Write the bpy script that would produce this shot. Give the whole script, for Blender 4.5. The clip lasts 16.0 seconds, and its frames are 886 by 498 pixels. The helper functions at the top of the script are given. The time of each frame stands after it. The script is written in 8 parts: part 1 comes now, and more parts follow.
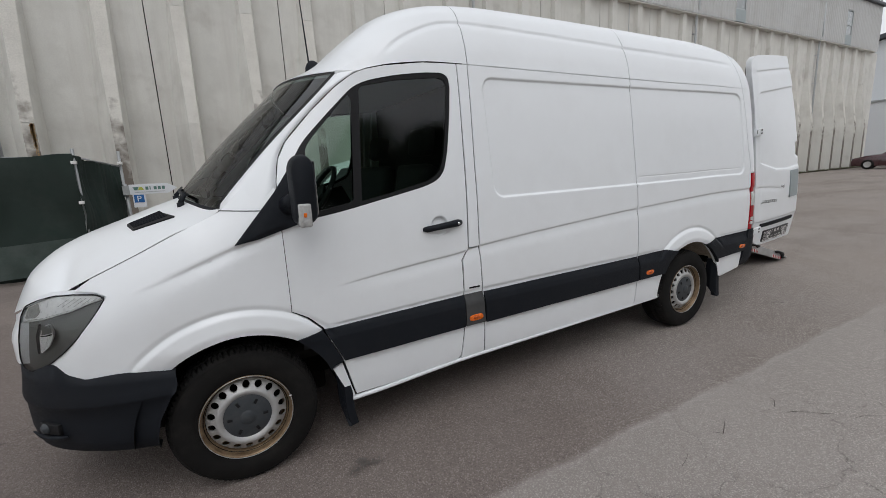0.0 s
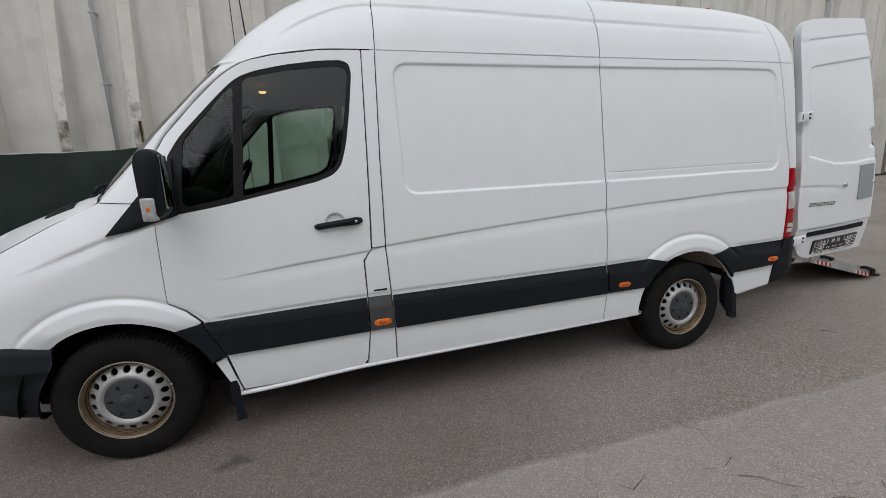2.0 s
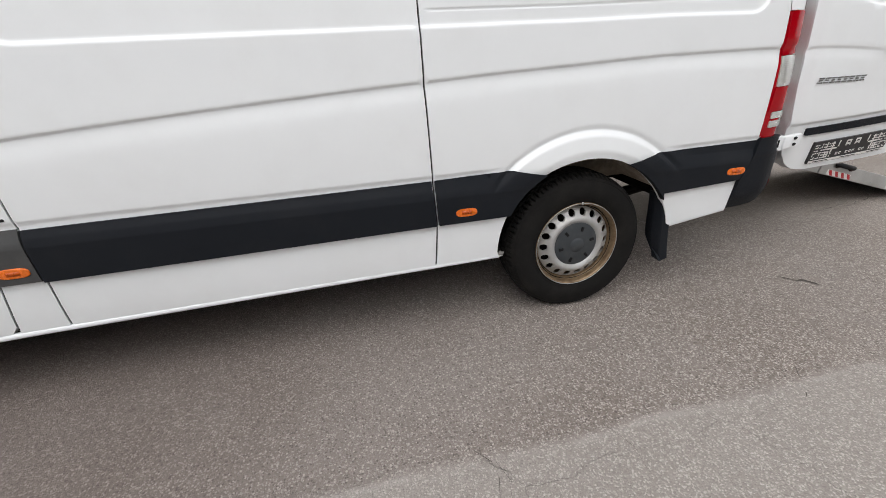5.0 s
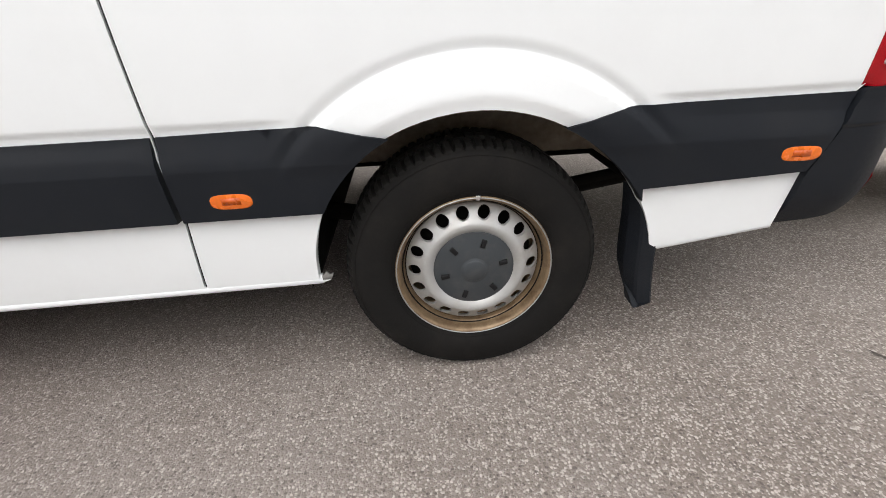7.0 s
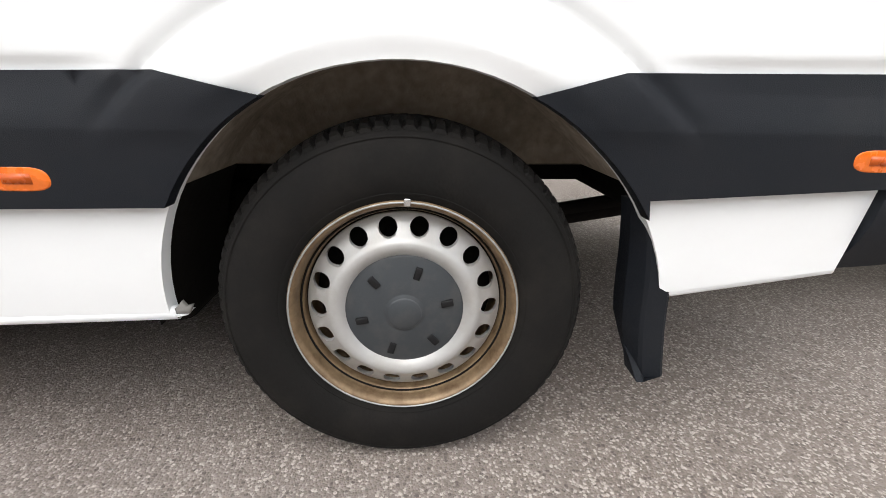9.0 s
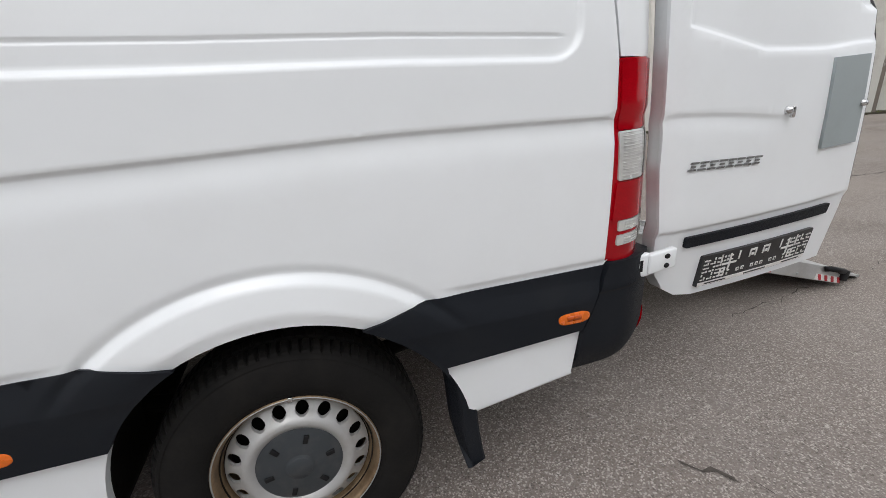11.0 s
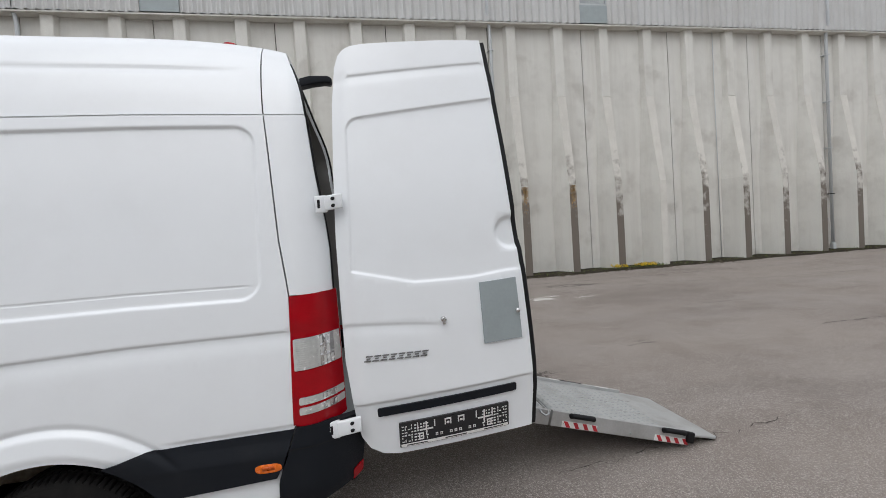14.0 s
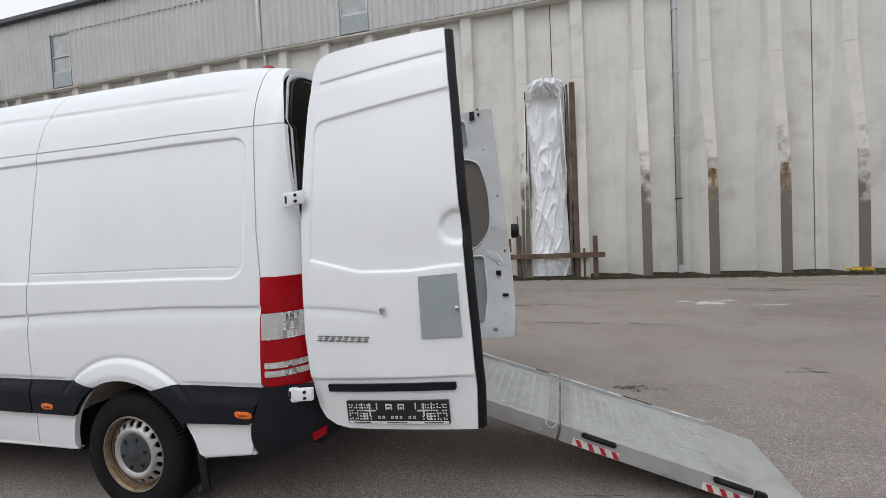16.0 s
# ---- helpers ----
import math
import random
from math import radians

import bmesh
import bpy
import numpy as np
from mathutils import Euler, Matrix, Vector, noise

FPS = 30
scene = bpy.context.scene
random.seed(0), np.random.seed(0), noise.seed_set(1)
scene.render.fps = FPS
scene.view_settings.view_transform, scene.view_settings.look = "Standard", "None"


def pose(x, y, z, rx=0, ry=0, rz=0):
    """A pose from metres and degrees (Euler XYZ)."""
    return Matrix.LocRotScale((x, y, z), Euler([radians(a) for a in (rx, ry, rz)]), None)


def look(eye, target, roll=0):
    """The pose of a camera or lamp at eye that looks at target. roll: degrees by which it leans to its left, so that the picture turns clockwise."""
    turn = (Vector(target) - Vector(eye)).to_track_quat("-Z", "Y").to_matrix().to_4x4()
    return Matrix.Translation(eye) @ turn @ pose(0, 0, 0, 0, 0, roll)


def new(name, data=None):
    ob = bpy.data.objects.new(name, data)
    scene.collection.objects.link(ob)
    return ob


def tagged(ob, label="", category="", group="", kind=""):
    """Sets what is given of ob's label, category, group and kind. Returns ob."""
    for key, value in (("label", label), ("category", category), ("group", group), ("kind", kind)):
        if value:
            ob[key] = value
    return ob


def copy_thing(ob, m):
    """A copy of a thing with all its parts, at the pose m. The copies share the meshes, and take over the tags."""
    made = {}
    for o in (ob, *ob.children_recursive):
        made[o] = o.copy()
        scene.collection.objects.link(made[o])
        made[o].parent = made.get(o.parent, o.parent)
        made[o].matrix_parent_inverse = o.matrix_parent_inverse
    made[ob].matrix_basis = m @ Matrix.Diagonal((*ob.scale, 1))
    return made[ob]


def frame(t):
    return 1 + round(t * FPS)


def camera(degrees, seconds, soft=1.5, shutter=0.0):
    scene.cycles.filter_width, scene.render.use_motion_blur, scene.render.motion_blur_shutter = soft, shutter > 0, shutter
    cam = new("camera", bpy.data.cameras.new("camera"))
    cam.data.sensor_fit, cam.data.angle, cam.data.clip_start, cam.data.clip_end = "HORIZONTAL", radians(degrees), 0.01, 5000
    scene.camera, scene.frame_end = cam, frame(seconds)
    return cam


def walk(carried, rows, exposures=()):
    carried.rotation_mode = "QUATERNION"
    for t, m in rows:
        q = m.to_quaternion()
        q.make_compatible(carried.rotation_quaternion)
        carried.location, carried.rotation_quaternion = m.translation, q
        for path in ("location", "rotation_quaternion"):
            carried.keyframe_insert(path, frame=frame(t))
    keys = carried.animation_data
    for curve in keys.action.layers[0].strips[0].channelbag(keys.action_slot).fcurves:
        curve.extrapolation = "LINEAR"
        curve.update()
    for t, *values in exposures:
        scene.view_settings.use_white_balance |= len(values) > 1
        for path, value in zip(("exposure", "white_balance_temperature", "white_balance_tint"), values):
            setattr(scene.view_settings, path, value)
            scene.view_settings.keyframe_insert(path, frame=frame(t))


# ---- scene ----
cam = camera(92.00, 16.0, 0.6)
# seconds, place in metres, turn in degrees
PATH = [
    (0, -0.043, -2.181, 1.537, 79.05, 2.67, -29.07),
    (0.5, 0.220, -2.328, 1.554, 79.37, 4.72, -26.41),
    (1, 0.500, -2.340, 1.511, 79.01, 2.22, -25.42),
    (1.5, 0.760, -2.358, 1.502, 78.22, 3.60, -20.36),
    (2, 1.056, -2.423, 1.500, 78.55, 2.55, -16.55),
    (2.5, 1.335, -2.362, 1.463, 77.97, 2.45, -16.44),
    (3, 1.644, -2.333, 1.438, 77.01, 3.81, -14.86),
    (3.5, 1.958, -2.261, 1.407, 72.62, 3.14, -14.41),
    (4, 2.197, -2.092, 1.358, 69.65, 1.42, -13.48),
    (4.2, 2.259, -2.017, 1.337, 67.75, 1.62, -14.50),
    (6.3, 3.267, -1.202, 1.109, 62.25, 2.96, -7.43),
    (6.5, 3.359, -1.141, 1.084, 60.37, 1.90, -6.46),
    (7, 3.483, -0.967, 0.966, 61.53, 1.76, -4.85),
    (7.5, 3.571, -0.813, 0.885, 61.29, 2.80, -2.11),
    (8, 3.611, -0.720, 0.785, 63.04, 2.69, -1.26),
    (8.2, 3.612, -0.679, 0.729, 66.28, 0.94, -0.03),
    (10.3, 3.745, -0.768, 0.917, 71.88, 1.22, -11.82),
    (10.5, 3.741, -0.808, 1.014, 72.41, 1.84, -13.46),
    (11, 3.763, -0.951, 1.244, 71.44, 2.90, -18.16),
    (11.5, 3.876, -1.173, 1.365, 72.86, 2.41, -18.47),
    (12, 4.015, -1.300, 1.426, 76.44, 3.08, -21.36),
    (12.5, 4.219, -1.420, 1.487, 80.39, 3.28, -20.50),
    (13, 4.419, -1.623, 1.509, 84.26, 3.85, -13.34),
    (13.5, 4.642, -1.798, 1.526, 84.80, 3.27, -13.15),
    (14, 4.892, -1.838, 1.547, 88.23, 3.70, -10.31),
    (14.5, 5.111, -1.898, 1.522, 87.14, 4.35, -5.58),
    (15, 5.391, -1.958, 1.525, 87.77, 4.16, 2.45),
    (15.5, 5.687, -1.847, 1.531, 87.62, 2.74, 7.60),
    (16, 6.011, -1.792, 1.513, 87.96, 2.70, 15.08),
]
# seconds, stops, white balance
LIGHT = [
    (0, -0.20, 6210, 10),
    (1, -0.25, 6230, 10),
    (2, -0.23, 6230, 10),
    (3, -0.14, 6260, 10),
    (3.5, 0.26, 6280, 10),
    (4.2, 0.32, 6330, 10),
    (6.3, 0.54, 6500, 10),
    (7, 0.77, 6500, 10),
    (7.5, 0.96, 6500, 10),
    (8, 1.18, 6500, 10),
    (8.4, 1.13, 6500, 10),
    (10.3, 0.60, 6440, 10),
    (11, 0.15, 6290, 10),
    (12, 0.20, 6230, 10),
    (13.5, -0.04, 6180, 10),
    (14.5, 0.08, 6180, 10),
    (16, 0.07, 6190, 10),
]
walk(cam, [(t, pose(*p)) for t, *p in PATH], LIGHT)

# ---- world, sun, exposure ----
world = bpy.data.worlds.new("overcast")
scene.world = world
world.use_nodes = True
wn, wl = world.node_tree.nodes, world.node_tree.links
sky = wn.new("ShaderNodeTexSky")
sky.sky_type, sky.sun_disc = "NISHITA", False
sky.sun_elevation, sky.sun_rotation = radians(48), radians(200)
sky.air_density, sky.dust_density, sky.ozone_density = 1.0, 4.0, 1.0
grey = wn.new("ShaderNodeHueSaturation")
grey.inputs["Saturation"].default_value = 0.30
bg = wn["Background"]
bg.inputs["Strength"].default_value = 0.13
wl.new(sky.outputs[0], grey.inputs["Color"])
cloud = wn.new("ShaderNodeMix")
cloud.data_type = "RGBA"
cloud.inputs["Factor"].default_value = 0.62
cloud.inputs["B"].default_value = (9.5, 9.4, 9.35, 1)
wl.new(grey.outputs[0], cloud.inputs["A"])
wl.new(cloud.outputs["Result"], bg.inputs["Color"])
sun = new("sun", bpy.data.lights.new("sun", "SUN"))
sun.data.energy, sun.data.angle, sun.data.color = 0.6, radians(45), (1.0, 0.97, 0.93)
sun.matrix_world = look((0, 0, 20), (3.0, 7.0, 0))


# ---- materials ----
def mat(name, colour, rough=0.5, metal=0.0, vary=0.06, scale=3.0, fine=60.0, bump=0.0, coat=0.0, dirt=None, dirt_amount=0.0, dirt_scale=1.2, rough_vary=0.1, by_object=0.0, spec=0.5):
    """A surface with variation at two scales, optional stains and fine relief."""
    m = bpy.data.materials.new(name)
    m.use_nodes = True
    n, l = m.node_tree.nodes, m.node_tree.links
    b = n["Principled BSDF"]
    b.inputs["Metallic"].default_value = metal
    b.inputs["Coat Weight"].default_value = coat
    b.inputs["Coat Roughness"].default_value = 0.06
    b.inputs["Specular IOR Level"].default_value = spec
    co = n.new("ShaderNodeTexCoord")
    big, small = n.new("ShaderNodeTexNoise"), n.new("ShaderNodeTexNoise")
    big.inputs["Scale"].default_value, small.inputs["Scale"].default_value = scale, fine
    big.inputs["Detail"].default_value, small.inputs["Detail"].default_value = 5, 3
    for t in (big, small):
        l.new(co.outputs["Object"], t.inputs["Vector"])
    add = n.new("ShaderNodeMath")
    add.operation = "ADD"
    l.new(big.outputs["Fac"], add.inputs[0])
    l.new(small.outputs["Fac"], add.inputs[1])
    last = add.outputs[0]
    if by_object:
        info, mul, more = n.new("ShaderNodeObjectInfo"), n.new("ShaderNodeMath"), n.new("ShaderNodeMath")
        mul.operation, mul.inputs[1].default_value = "MULTIPLY_ADD", by_object
        mul.inputs[2].default_value = -by_object / 2
        l.new(info.outputs["Random"], mul.inputs[0])
        l.new(mul.outputs[0], more.inputs[0])
        l.new(last, more.inputs[1])
        last = more.outputs[0]
    ramp = n.new("ShaderNodeMapRange")
    ramp.inputs["From Min"].default_value, ramp.inputs["From Max"].default_value = 0.6, 1.4
    ramp.inputs["To Min"].default_value, ramp.inputs["To Max"].default_value = 1 - vary, 1 + vary
    l.new(last, ramp.inputs["Value"])
    mixc = n.new("ShaderNodeVectorMath")
    mixc.operation = "SCALE"
    mixc.inputs[0].default_value = colour
    l.new(ramp.outputs[0], mixc.inputs["Scale"])
    out = mixc.outputs[0]
    if dirt:
        dn, dr, dm = n.new("ShaderNodeTexNoise"), n.new("ShaderNodeMapRange"), n.new("ShaderNodeMix")
        dn.inputs["Scale"].default_value, dn.inputs["Detail"].default_value, dn.inputs["Roughness"].default_value = dirt_scale, 8, 0.65
        l.new(co.outputs["Object"], dn.inputs["Vector"])
        dr.inputs["From Min"].default_value, dr.inputs["From Max"].default_value = 0.48, 0.75
        dr.inputs["To Max"].default_value = dirt_amount
        l.new(dn.outputs["Fac"], dr.inputs["Value"])
        dm.data_type = "RGBA"
        dm.inputs["B"].default_value = (*dirt, 1)
        l.new(dr.outputs[0], dm.inputs["Factor"])
        l.new(out, dm.inputs["A"])
        out = dm.outputs["Result"]
    l.new(out, b.inputs["Base Color"])
    rr = n.new("ShaderNodeMapRange")
    rr.inputs["From Min"].default_value, rr.inputs["From Max"].default_value = 0.6, 1.4
    rr.inputs["To Min"].default_value, rr.inputs["To Max"].default_value = max(rough - rough_vary, 0.02), min(rough + rough_vary, 1)
    l.new(add.outputs[0], rr.inputs["Value"])
    l.new(rr.outputs[0], b.inputs["Roughness"])
    if bump:
        bp = n.new("ShaderNodeBump")
        bp.inputs["Strength"].default_value, bp.inputs["Distance"].default_value = 1.0, bump
        l.new(small.outputs["Fac"], bp.inputs["Height"])
        l.new(bp.outputs[0], b.inputs["Normal"])
    return m


def glass(name, colour, rough=0.0):
    """A thin pane: tinted see-through with a mirror gloss that grows at grazing angles."""
    m = bpy.data.materials.new(name)
    m.use_nodes = True
    n, l = m.node_tree.nodes, m.node_tree.links
    n.remove(n["Principled BSDF"])
    clear, gloss, fres, mixer = n.new("ShaderNodeBsdfTransparent"), n.new("ShaderNodeBsdfGlossy"), n.new("ShaderNodeFresnel"), n.new("ShaderNodeMixShader")
    clear.inputs["Color"].default_value = (*colour, 1)
    gloss.inputs["Roughness"].default_value = rough
    fres.inputs["IOR"].default_value = 1.60
    l.new(fres.outputs[0], mixer.inputs[0])
    l.new(clear.outputs[0], mixer.inputs[1])
    l.new(gloss.outputs[0], mixer.inputs[2])
    l.new(mixer.outputs[0], n["Material Output"].inputs["Surface"])
    return m


WHITE = mat("white_paint", (0.815, 0.838, 0.855), 0.32, vary=0.012, scale=1.5, fine=9, coat=0.35, dirt=(0.55, 0.53, 0.50), dirt_amount=0.10, dirt_scale=2.5, rough_vary=0.05)
BLACK = mat("black_plastic", (0.010, 0.012, 0.016), 0.55, spec=0.16, vary=0.12, scale=4, fine=900, bump=0.0006, dirt=(0.026, 0.026, 0.027), dirt_amount=0.3, dirt_scale=5)
FADED = mat("faded_grey_plastic", (0.050, 0.051, 0.052), 0.6, vary=0.25, scale=9, fine=300, dirt=(0.10, 0.098, 0.095), dirt_amount=0.5, dirt_scale=7)
DARKMIRROR = mat("mirror_glass", (0.30, 0.31, 0.32), 0.05, metal=1.0, vary=0.02)
SHADED_TAUPE = mat("taupe_door_return", (0.27, 0.245, 0.225), 0.6, vary=0.1, scale=5)
# near-black for the underbody, and for shade put into recesses
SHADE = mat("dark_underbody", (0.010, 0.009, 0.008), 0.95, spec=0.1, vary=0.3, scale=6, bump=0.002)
RUBBER = mat("black_rubber", (0.0075, 0.0071, 0.0068), 0.8, spec=0.2, vary=0.2, scale=9, fine=140, bump=0.0008, dirt=(0.040, 0.035, 0.030), dirt_amount=0.26, dirt_scale=7)
ARCH = mat("muddy_wheel_house", (0.34, 0.29, 0.235), 0.95, spec=0.1, vary=0.35, scale=5, fine=40, bump=0.004, dirt=(0.15, 0.125, 0.10), dirt_amount=0.8, dirt_scale=4)
SEAL = mat("rubber_seal", (0.006, 0.006, 0.007), 0.6, spec=0.3, vary=0.1)
SILVER = mat("silver_wheel_paint", (0.43, 0.43, 0.425), 0.42, metal=0.35, vary=0.05, scale=12, dirt=(0.28, 0.24, 0.19), dirt_amount=0.35, dirt_scale=14)
RUST = mat("worn_brown_rim", (0.215, 0.150, 0.088), 0.40, metal=0.45, vary=0.25, scale=30, fine=140, dirt=(0.085, 0.045, 0.020), dirt_amount=0.9, dirt_scale=20)
CAP = mat("grey_plastic_cap", (0.035, 0.041, 0.047), 0.5, vary=0.12, scale=15, fine=200, dirt=(0.12, 0.11, 0.10), dirt_amount=0.3, dirt_scale=18)
AMBER = mat("amber_lens", (0.74, 0.145, 0.005), 0.25, vary=0.15, scale=60, coat=0.5)
AMBERDARK = mat("deep_amber_lens", (0.52, 0.085, 0.003), 0.3, vary=0.3, scale=90)
LAMPBRIGHT = mat("silvered_reflector", (0.93, 0.93, 0.92), 0.3, metal=0.05, vary=0.08, scale=20)
LAMPCLEAR = mat("greyish_clear_lens", (0.42, 0.42, 0.41), 0.15, vary=0.3, scale=35, coat=0.5)
LAMPGREY = mat("grey_lamp_housing", (0.20, 0.205, 0.195), 0.38, metal=0.5, vary=0.15, scale=12, fine=60)
RED = mat("red_lens", (0.33, 0.001, 0.006), 0.10, spec=0.22, vary=0.30, scale=7, fine=250, bump=0.0002, coat=0.12)
CLEAR = mat("clear_ribbed_lens", (0.62, 0.62, 0.60), 0.22, metal=0.25, vary=0.15, scale=40, coat=0.8)
CHROME = mat("bright_metal", (0.60, 0.60, 0.60), 0.22, metal=1.0, vary=0.08, scale=30)
BADGE = mat("dark_chrome", (0.26, 0.265, 0.27), 0.3, metal=0.8, vary=0.15, scale=40)
DULL = mat("zinc_metal", (0.42, 0.44, 0.44), 0.5, metal=0.7, vary=0.12, scale=14)
GLASS = glass("tinted_glass", (0.54, 0.66, 0.595))
LAMPGLASS = glass("lamp_glass", (0.95, 0.96, 0.96))
TRIM = mat("dark_grey_trim", (0.014, 0.015, 0.016), 0.85, spec=0.2, vary=0.15, scale=8, fine=300, bump=0.0008)
CLOTH = mat("charcoal_seat_cloth", (0.018, 0.018, 0.020), 0.95, vary=0.25, scale=12, fine=500, bump=0.001)
LINING = mat("grey_load_lining", (0.16, 0.155, 0.145), 0.7, vary=0.1, scale=3, fine=80, dirt=(0.08, 0.075, 0.07), dirt_amount=0.5)
INNER = mat("grey_white_inner_paint", (0.72, 0.74, 0.75), 0.4, vary=0.04, dirt=(0.35, 0.33, 0.30), dirt_amount=0.25, dirt_scale=4)
BOARD = mat("brown_grey_hardboard", (0.17, 0.155, 0.14), 0.75, vary=0.1, scale=3, fine=120, dirt=(0.09, 0.08, 0.07), dirt_amount=0.4, dirt_scale=3)
FLAPGREY = mat("grey_metal_flap", (0.30, 0.34, 0.345), 0.45, vary=0.05, scale=6, fine=70, dirt=(0.20, 0.21, 0.20), dirt_amount=0.3, dirt_scale=5)
ALU = mat("scuffed_aluminium", (0.49, 0.495, 0.49), 0.48, metal=0.55, vary=0.12, scale=5, fine=90, bump=0.0006, dirt=(0.24, 0.22, 0.20), dirt_amount=0.55, dirt_scale=4)
WHITEMARK = mat("white_marking", (0.75, 0.74, 0.72), 0.5, vary=0.08, scale=30)
REDMARK = mat("red_marking", (0.45, 0.02, 0.03), 0.5, vary=0.1, scale=30)
PLATEBLACK = mat("black_plate", (0.012, 0.012, 0.014), 0.35, vary=0.1)


# ---- mesh helpers ----
def part(name, bm, material, parent=None, label="", smooth=True):
    """One bmesh as one mesh object under a thing or part."""
    me = bpy.data.meshes.new(name)
    bm.normal_update()
    bm.to_mesh(me)
    bm.free()
    me.materials.append(material)
    if smooth:
        me.shade_smooth()
    ob = new(name, me)
    if parent:
        ob.parent = parent
    if label:
        ob["label"] = label
    return ob


def thing(name, label, category, m=None, group="", kind=""):
    ob = new(name)
    ob.matrix_world = m or Matrix()
    return tagged(ob, label, category, group, kind)


def box(bm, lo, hi, bevel=0.0, m=None):
    """A box from corner to corner, its edges rounded by bevel."""
    tmp = bmesh.new()
    bmesh.ops.create_cube(tmp, size=1)
    size, mid = [b - a for a, b in zip(lo, hi)], [(a + b) / 2 for a, b in zip(lo, hi)]
    bmesh.ops.transform(tmp, matrix=Matrix.Translation(mid) @ Matrix.Diagonal((*size, 1)), verts=tmp.verts)
    if bevel:
        bmesh.ops.bevel(tmp, geom=tmp.edges[:], offset=bevel, segments=2, affect="EDGES", profile=0.6)
    if m:
        bmesh.ops.transform(tmp, matrix=m, verts=tmp.verts)
    join(bm, tmp)


def join(bm, tmp):
    me = bpy.data.meshes.new("tmp")
    tmp.to_mesh(me)
    tmp.free()
    bm.from_mesh(me)
    bpy.data.meshes.remove(me)


def boxed(lo, hi, bevel=0.0, m=None):
    bm = bmesh.new()
    box(bm, lo, hi, bevel, m)
    return bm


def tube(bm, points, radius, sides=10, closed=False):
    """A round bar along points."""
    pts = [Vector(p) for p in points]
    rings, n, up = [], len(pts), None
    for i, p in enumerate(pts):
        a = pts[(i - 1) % n] if closed or i else p
        b = pts[(i + 1) % n] if closed or i < n - 1 else p
        d = (b - a).normalized()
        if up is None:
            up = d.orthogonal().normalized()
        up = (up - d * up.dot(d)).normalized()
        side = d.cross(up)
        r = radius[i] if isinstance(radius, (list, tuple)) else radius
        rings.append([bm.verts.new(p + (up * math.cos(t) + side * math.sin(t)) * r) for t in (2 * math.pi * k / sides for k in range(sides))])
    for i in range(n if closed else n - 1):
        a, b = rings[i], rings[(i + 1) % n]
        for k in range(sides):
            bm.faces.new((a[k], a[(k + 1) % sides], b[(k + 1) % sides], b[k]))
    if not closed:
        bm.faces.new(rings[0][::-1])
        bm.faces.new(rings[-1])


def lathe(bm, profile, sides=64, bump=None):
    """Turns (radius, y) round the y axis."""
    rings = []
    for j, (r, y) in enumerate(profile):
        ring = []
        for k in range(sides):
            t, rr, yy = 2 * math.pi * k / sides, r, y
            if bump:
                rr, yy = bump(j, k, r, y)
            ring.append(bm.verts.new((rr * math.cos(t), yy, rr * math.sin(t))))
        rings.append(ring)
    for a, b in zip(rings, rings[1:]):
        for k in range(sides):
            bm.faces.new((a[k], a[(k + 1) % sides], b[(k + 1) % sides], b[k]))
    return rings


def lerp_table(table, x):
    if x <= table[0][0]:
        return table[0][1]
    for (a, ya), (b, yb) in zip(table, table[1:]):
        if x <= b:
            s = (x - a) / (b - a)
            return ya + (yb - ya) * s
    return table[-1][1]


def smooth_table(table, x):
    """A smooth curve through the rows (monotone x)."""
    n = len(table)
    if x <= table[0][0]:
        return table[0][1]
    if x >= table[-1][0]:
        return table[-1][1]
    i = next(k for k in range(n - 1) if x <= table[k + 1][0])
    (x0, y0), (x1, y1) = table[i], table[i + 1]
    def slope(k):
        if k == 0 or k == n - 1:
            j = min(k, n - 2)
            return (table[j + 1][1] - table[j][1]) / (table[j + 1][0] - table[j][0])
        return (table[k + 1][1] - table[k - 1][1]) / (table[k + 1][0] - table[k - 1][0])
    h = x1 - x0
    s = (x - x0) / h
    a, b = slope(i) * h, slope(i + 1) * h
    return y0 * (1 + 2 * s) * (1 - s) ** 2 + a * s * (1 - s) ** 2 + y1 * s * s * (3 - 2 * s) + b * s * s * (s - 1)


def step(a, b, x):
    s = min(max((x - a) / (b - a), 0), 1)
    return s * s * (3 - 2 * s)


def rounded(points, radius, n=6):
    """The closed outline with its corners rounded; radius may be one per corner."""
    out, k = [], len(points)
    for i in range(k):
        p, a, b = Vector(points[i]), Vector(points[i - 1]), Vector(points[(i + 1) % k])
        r = radius[i] if isinstance(radius, (list, tuple)) else radius
        if r <= 0:
            out.append(tuple(p))
            continue
        da, db = (a - p), (b - p)
        r = min(r, da.length * 0.49, db.length * 0.49)
        s, e = p + da.normalized() * r, p + db.normalized() * r
        for j in range(n + 1):
            t = j / n
            q = s * (1 - t) ** 2 + p * 2 * t * (1 - t) + e * t * t
            out.append(tuple(q))
    return out


def dense(points, gap, closed=True):
    out = []
    k = len(points)
    for i in range(k if closed else k - 1):
        a, b = Vector(points[i]), Vector(points[(i + 1) % k])
        m = max(1, math.ceil((b - a).length / gap))
        out += [tuple(a.lerp(b, j / m)) for j in range(m)]
    if not closed:
        out.append(tuple(points[-1]))
    return out


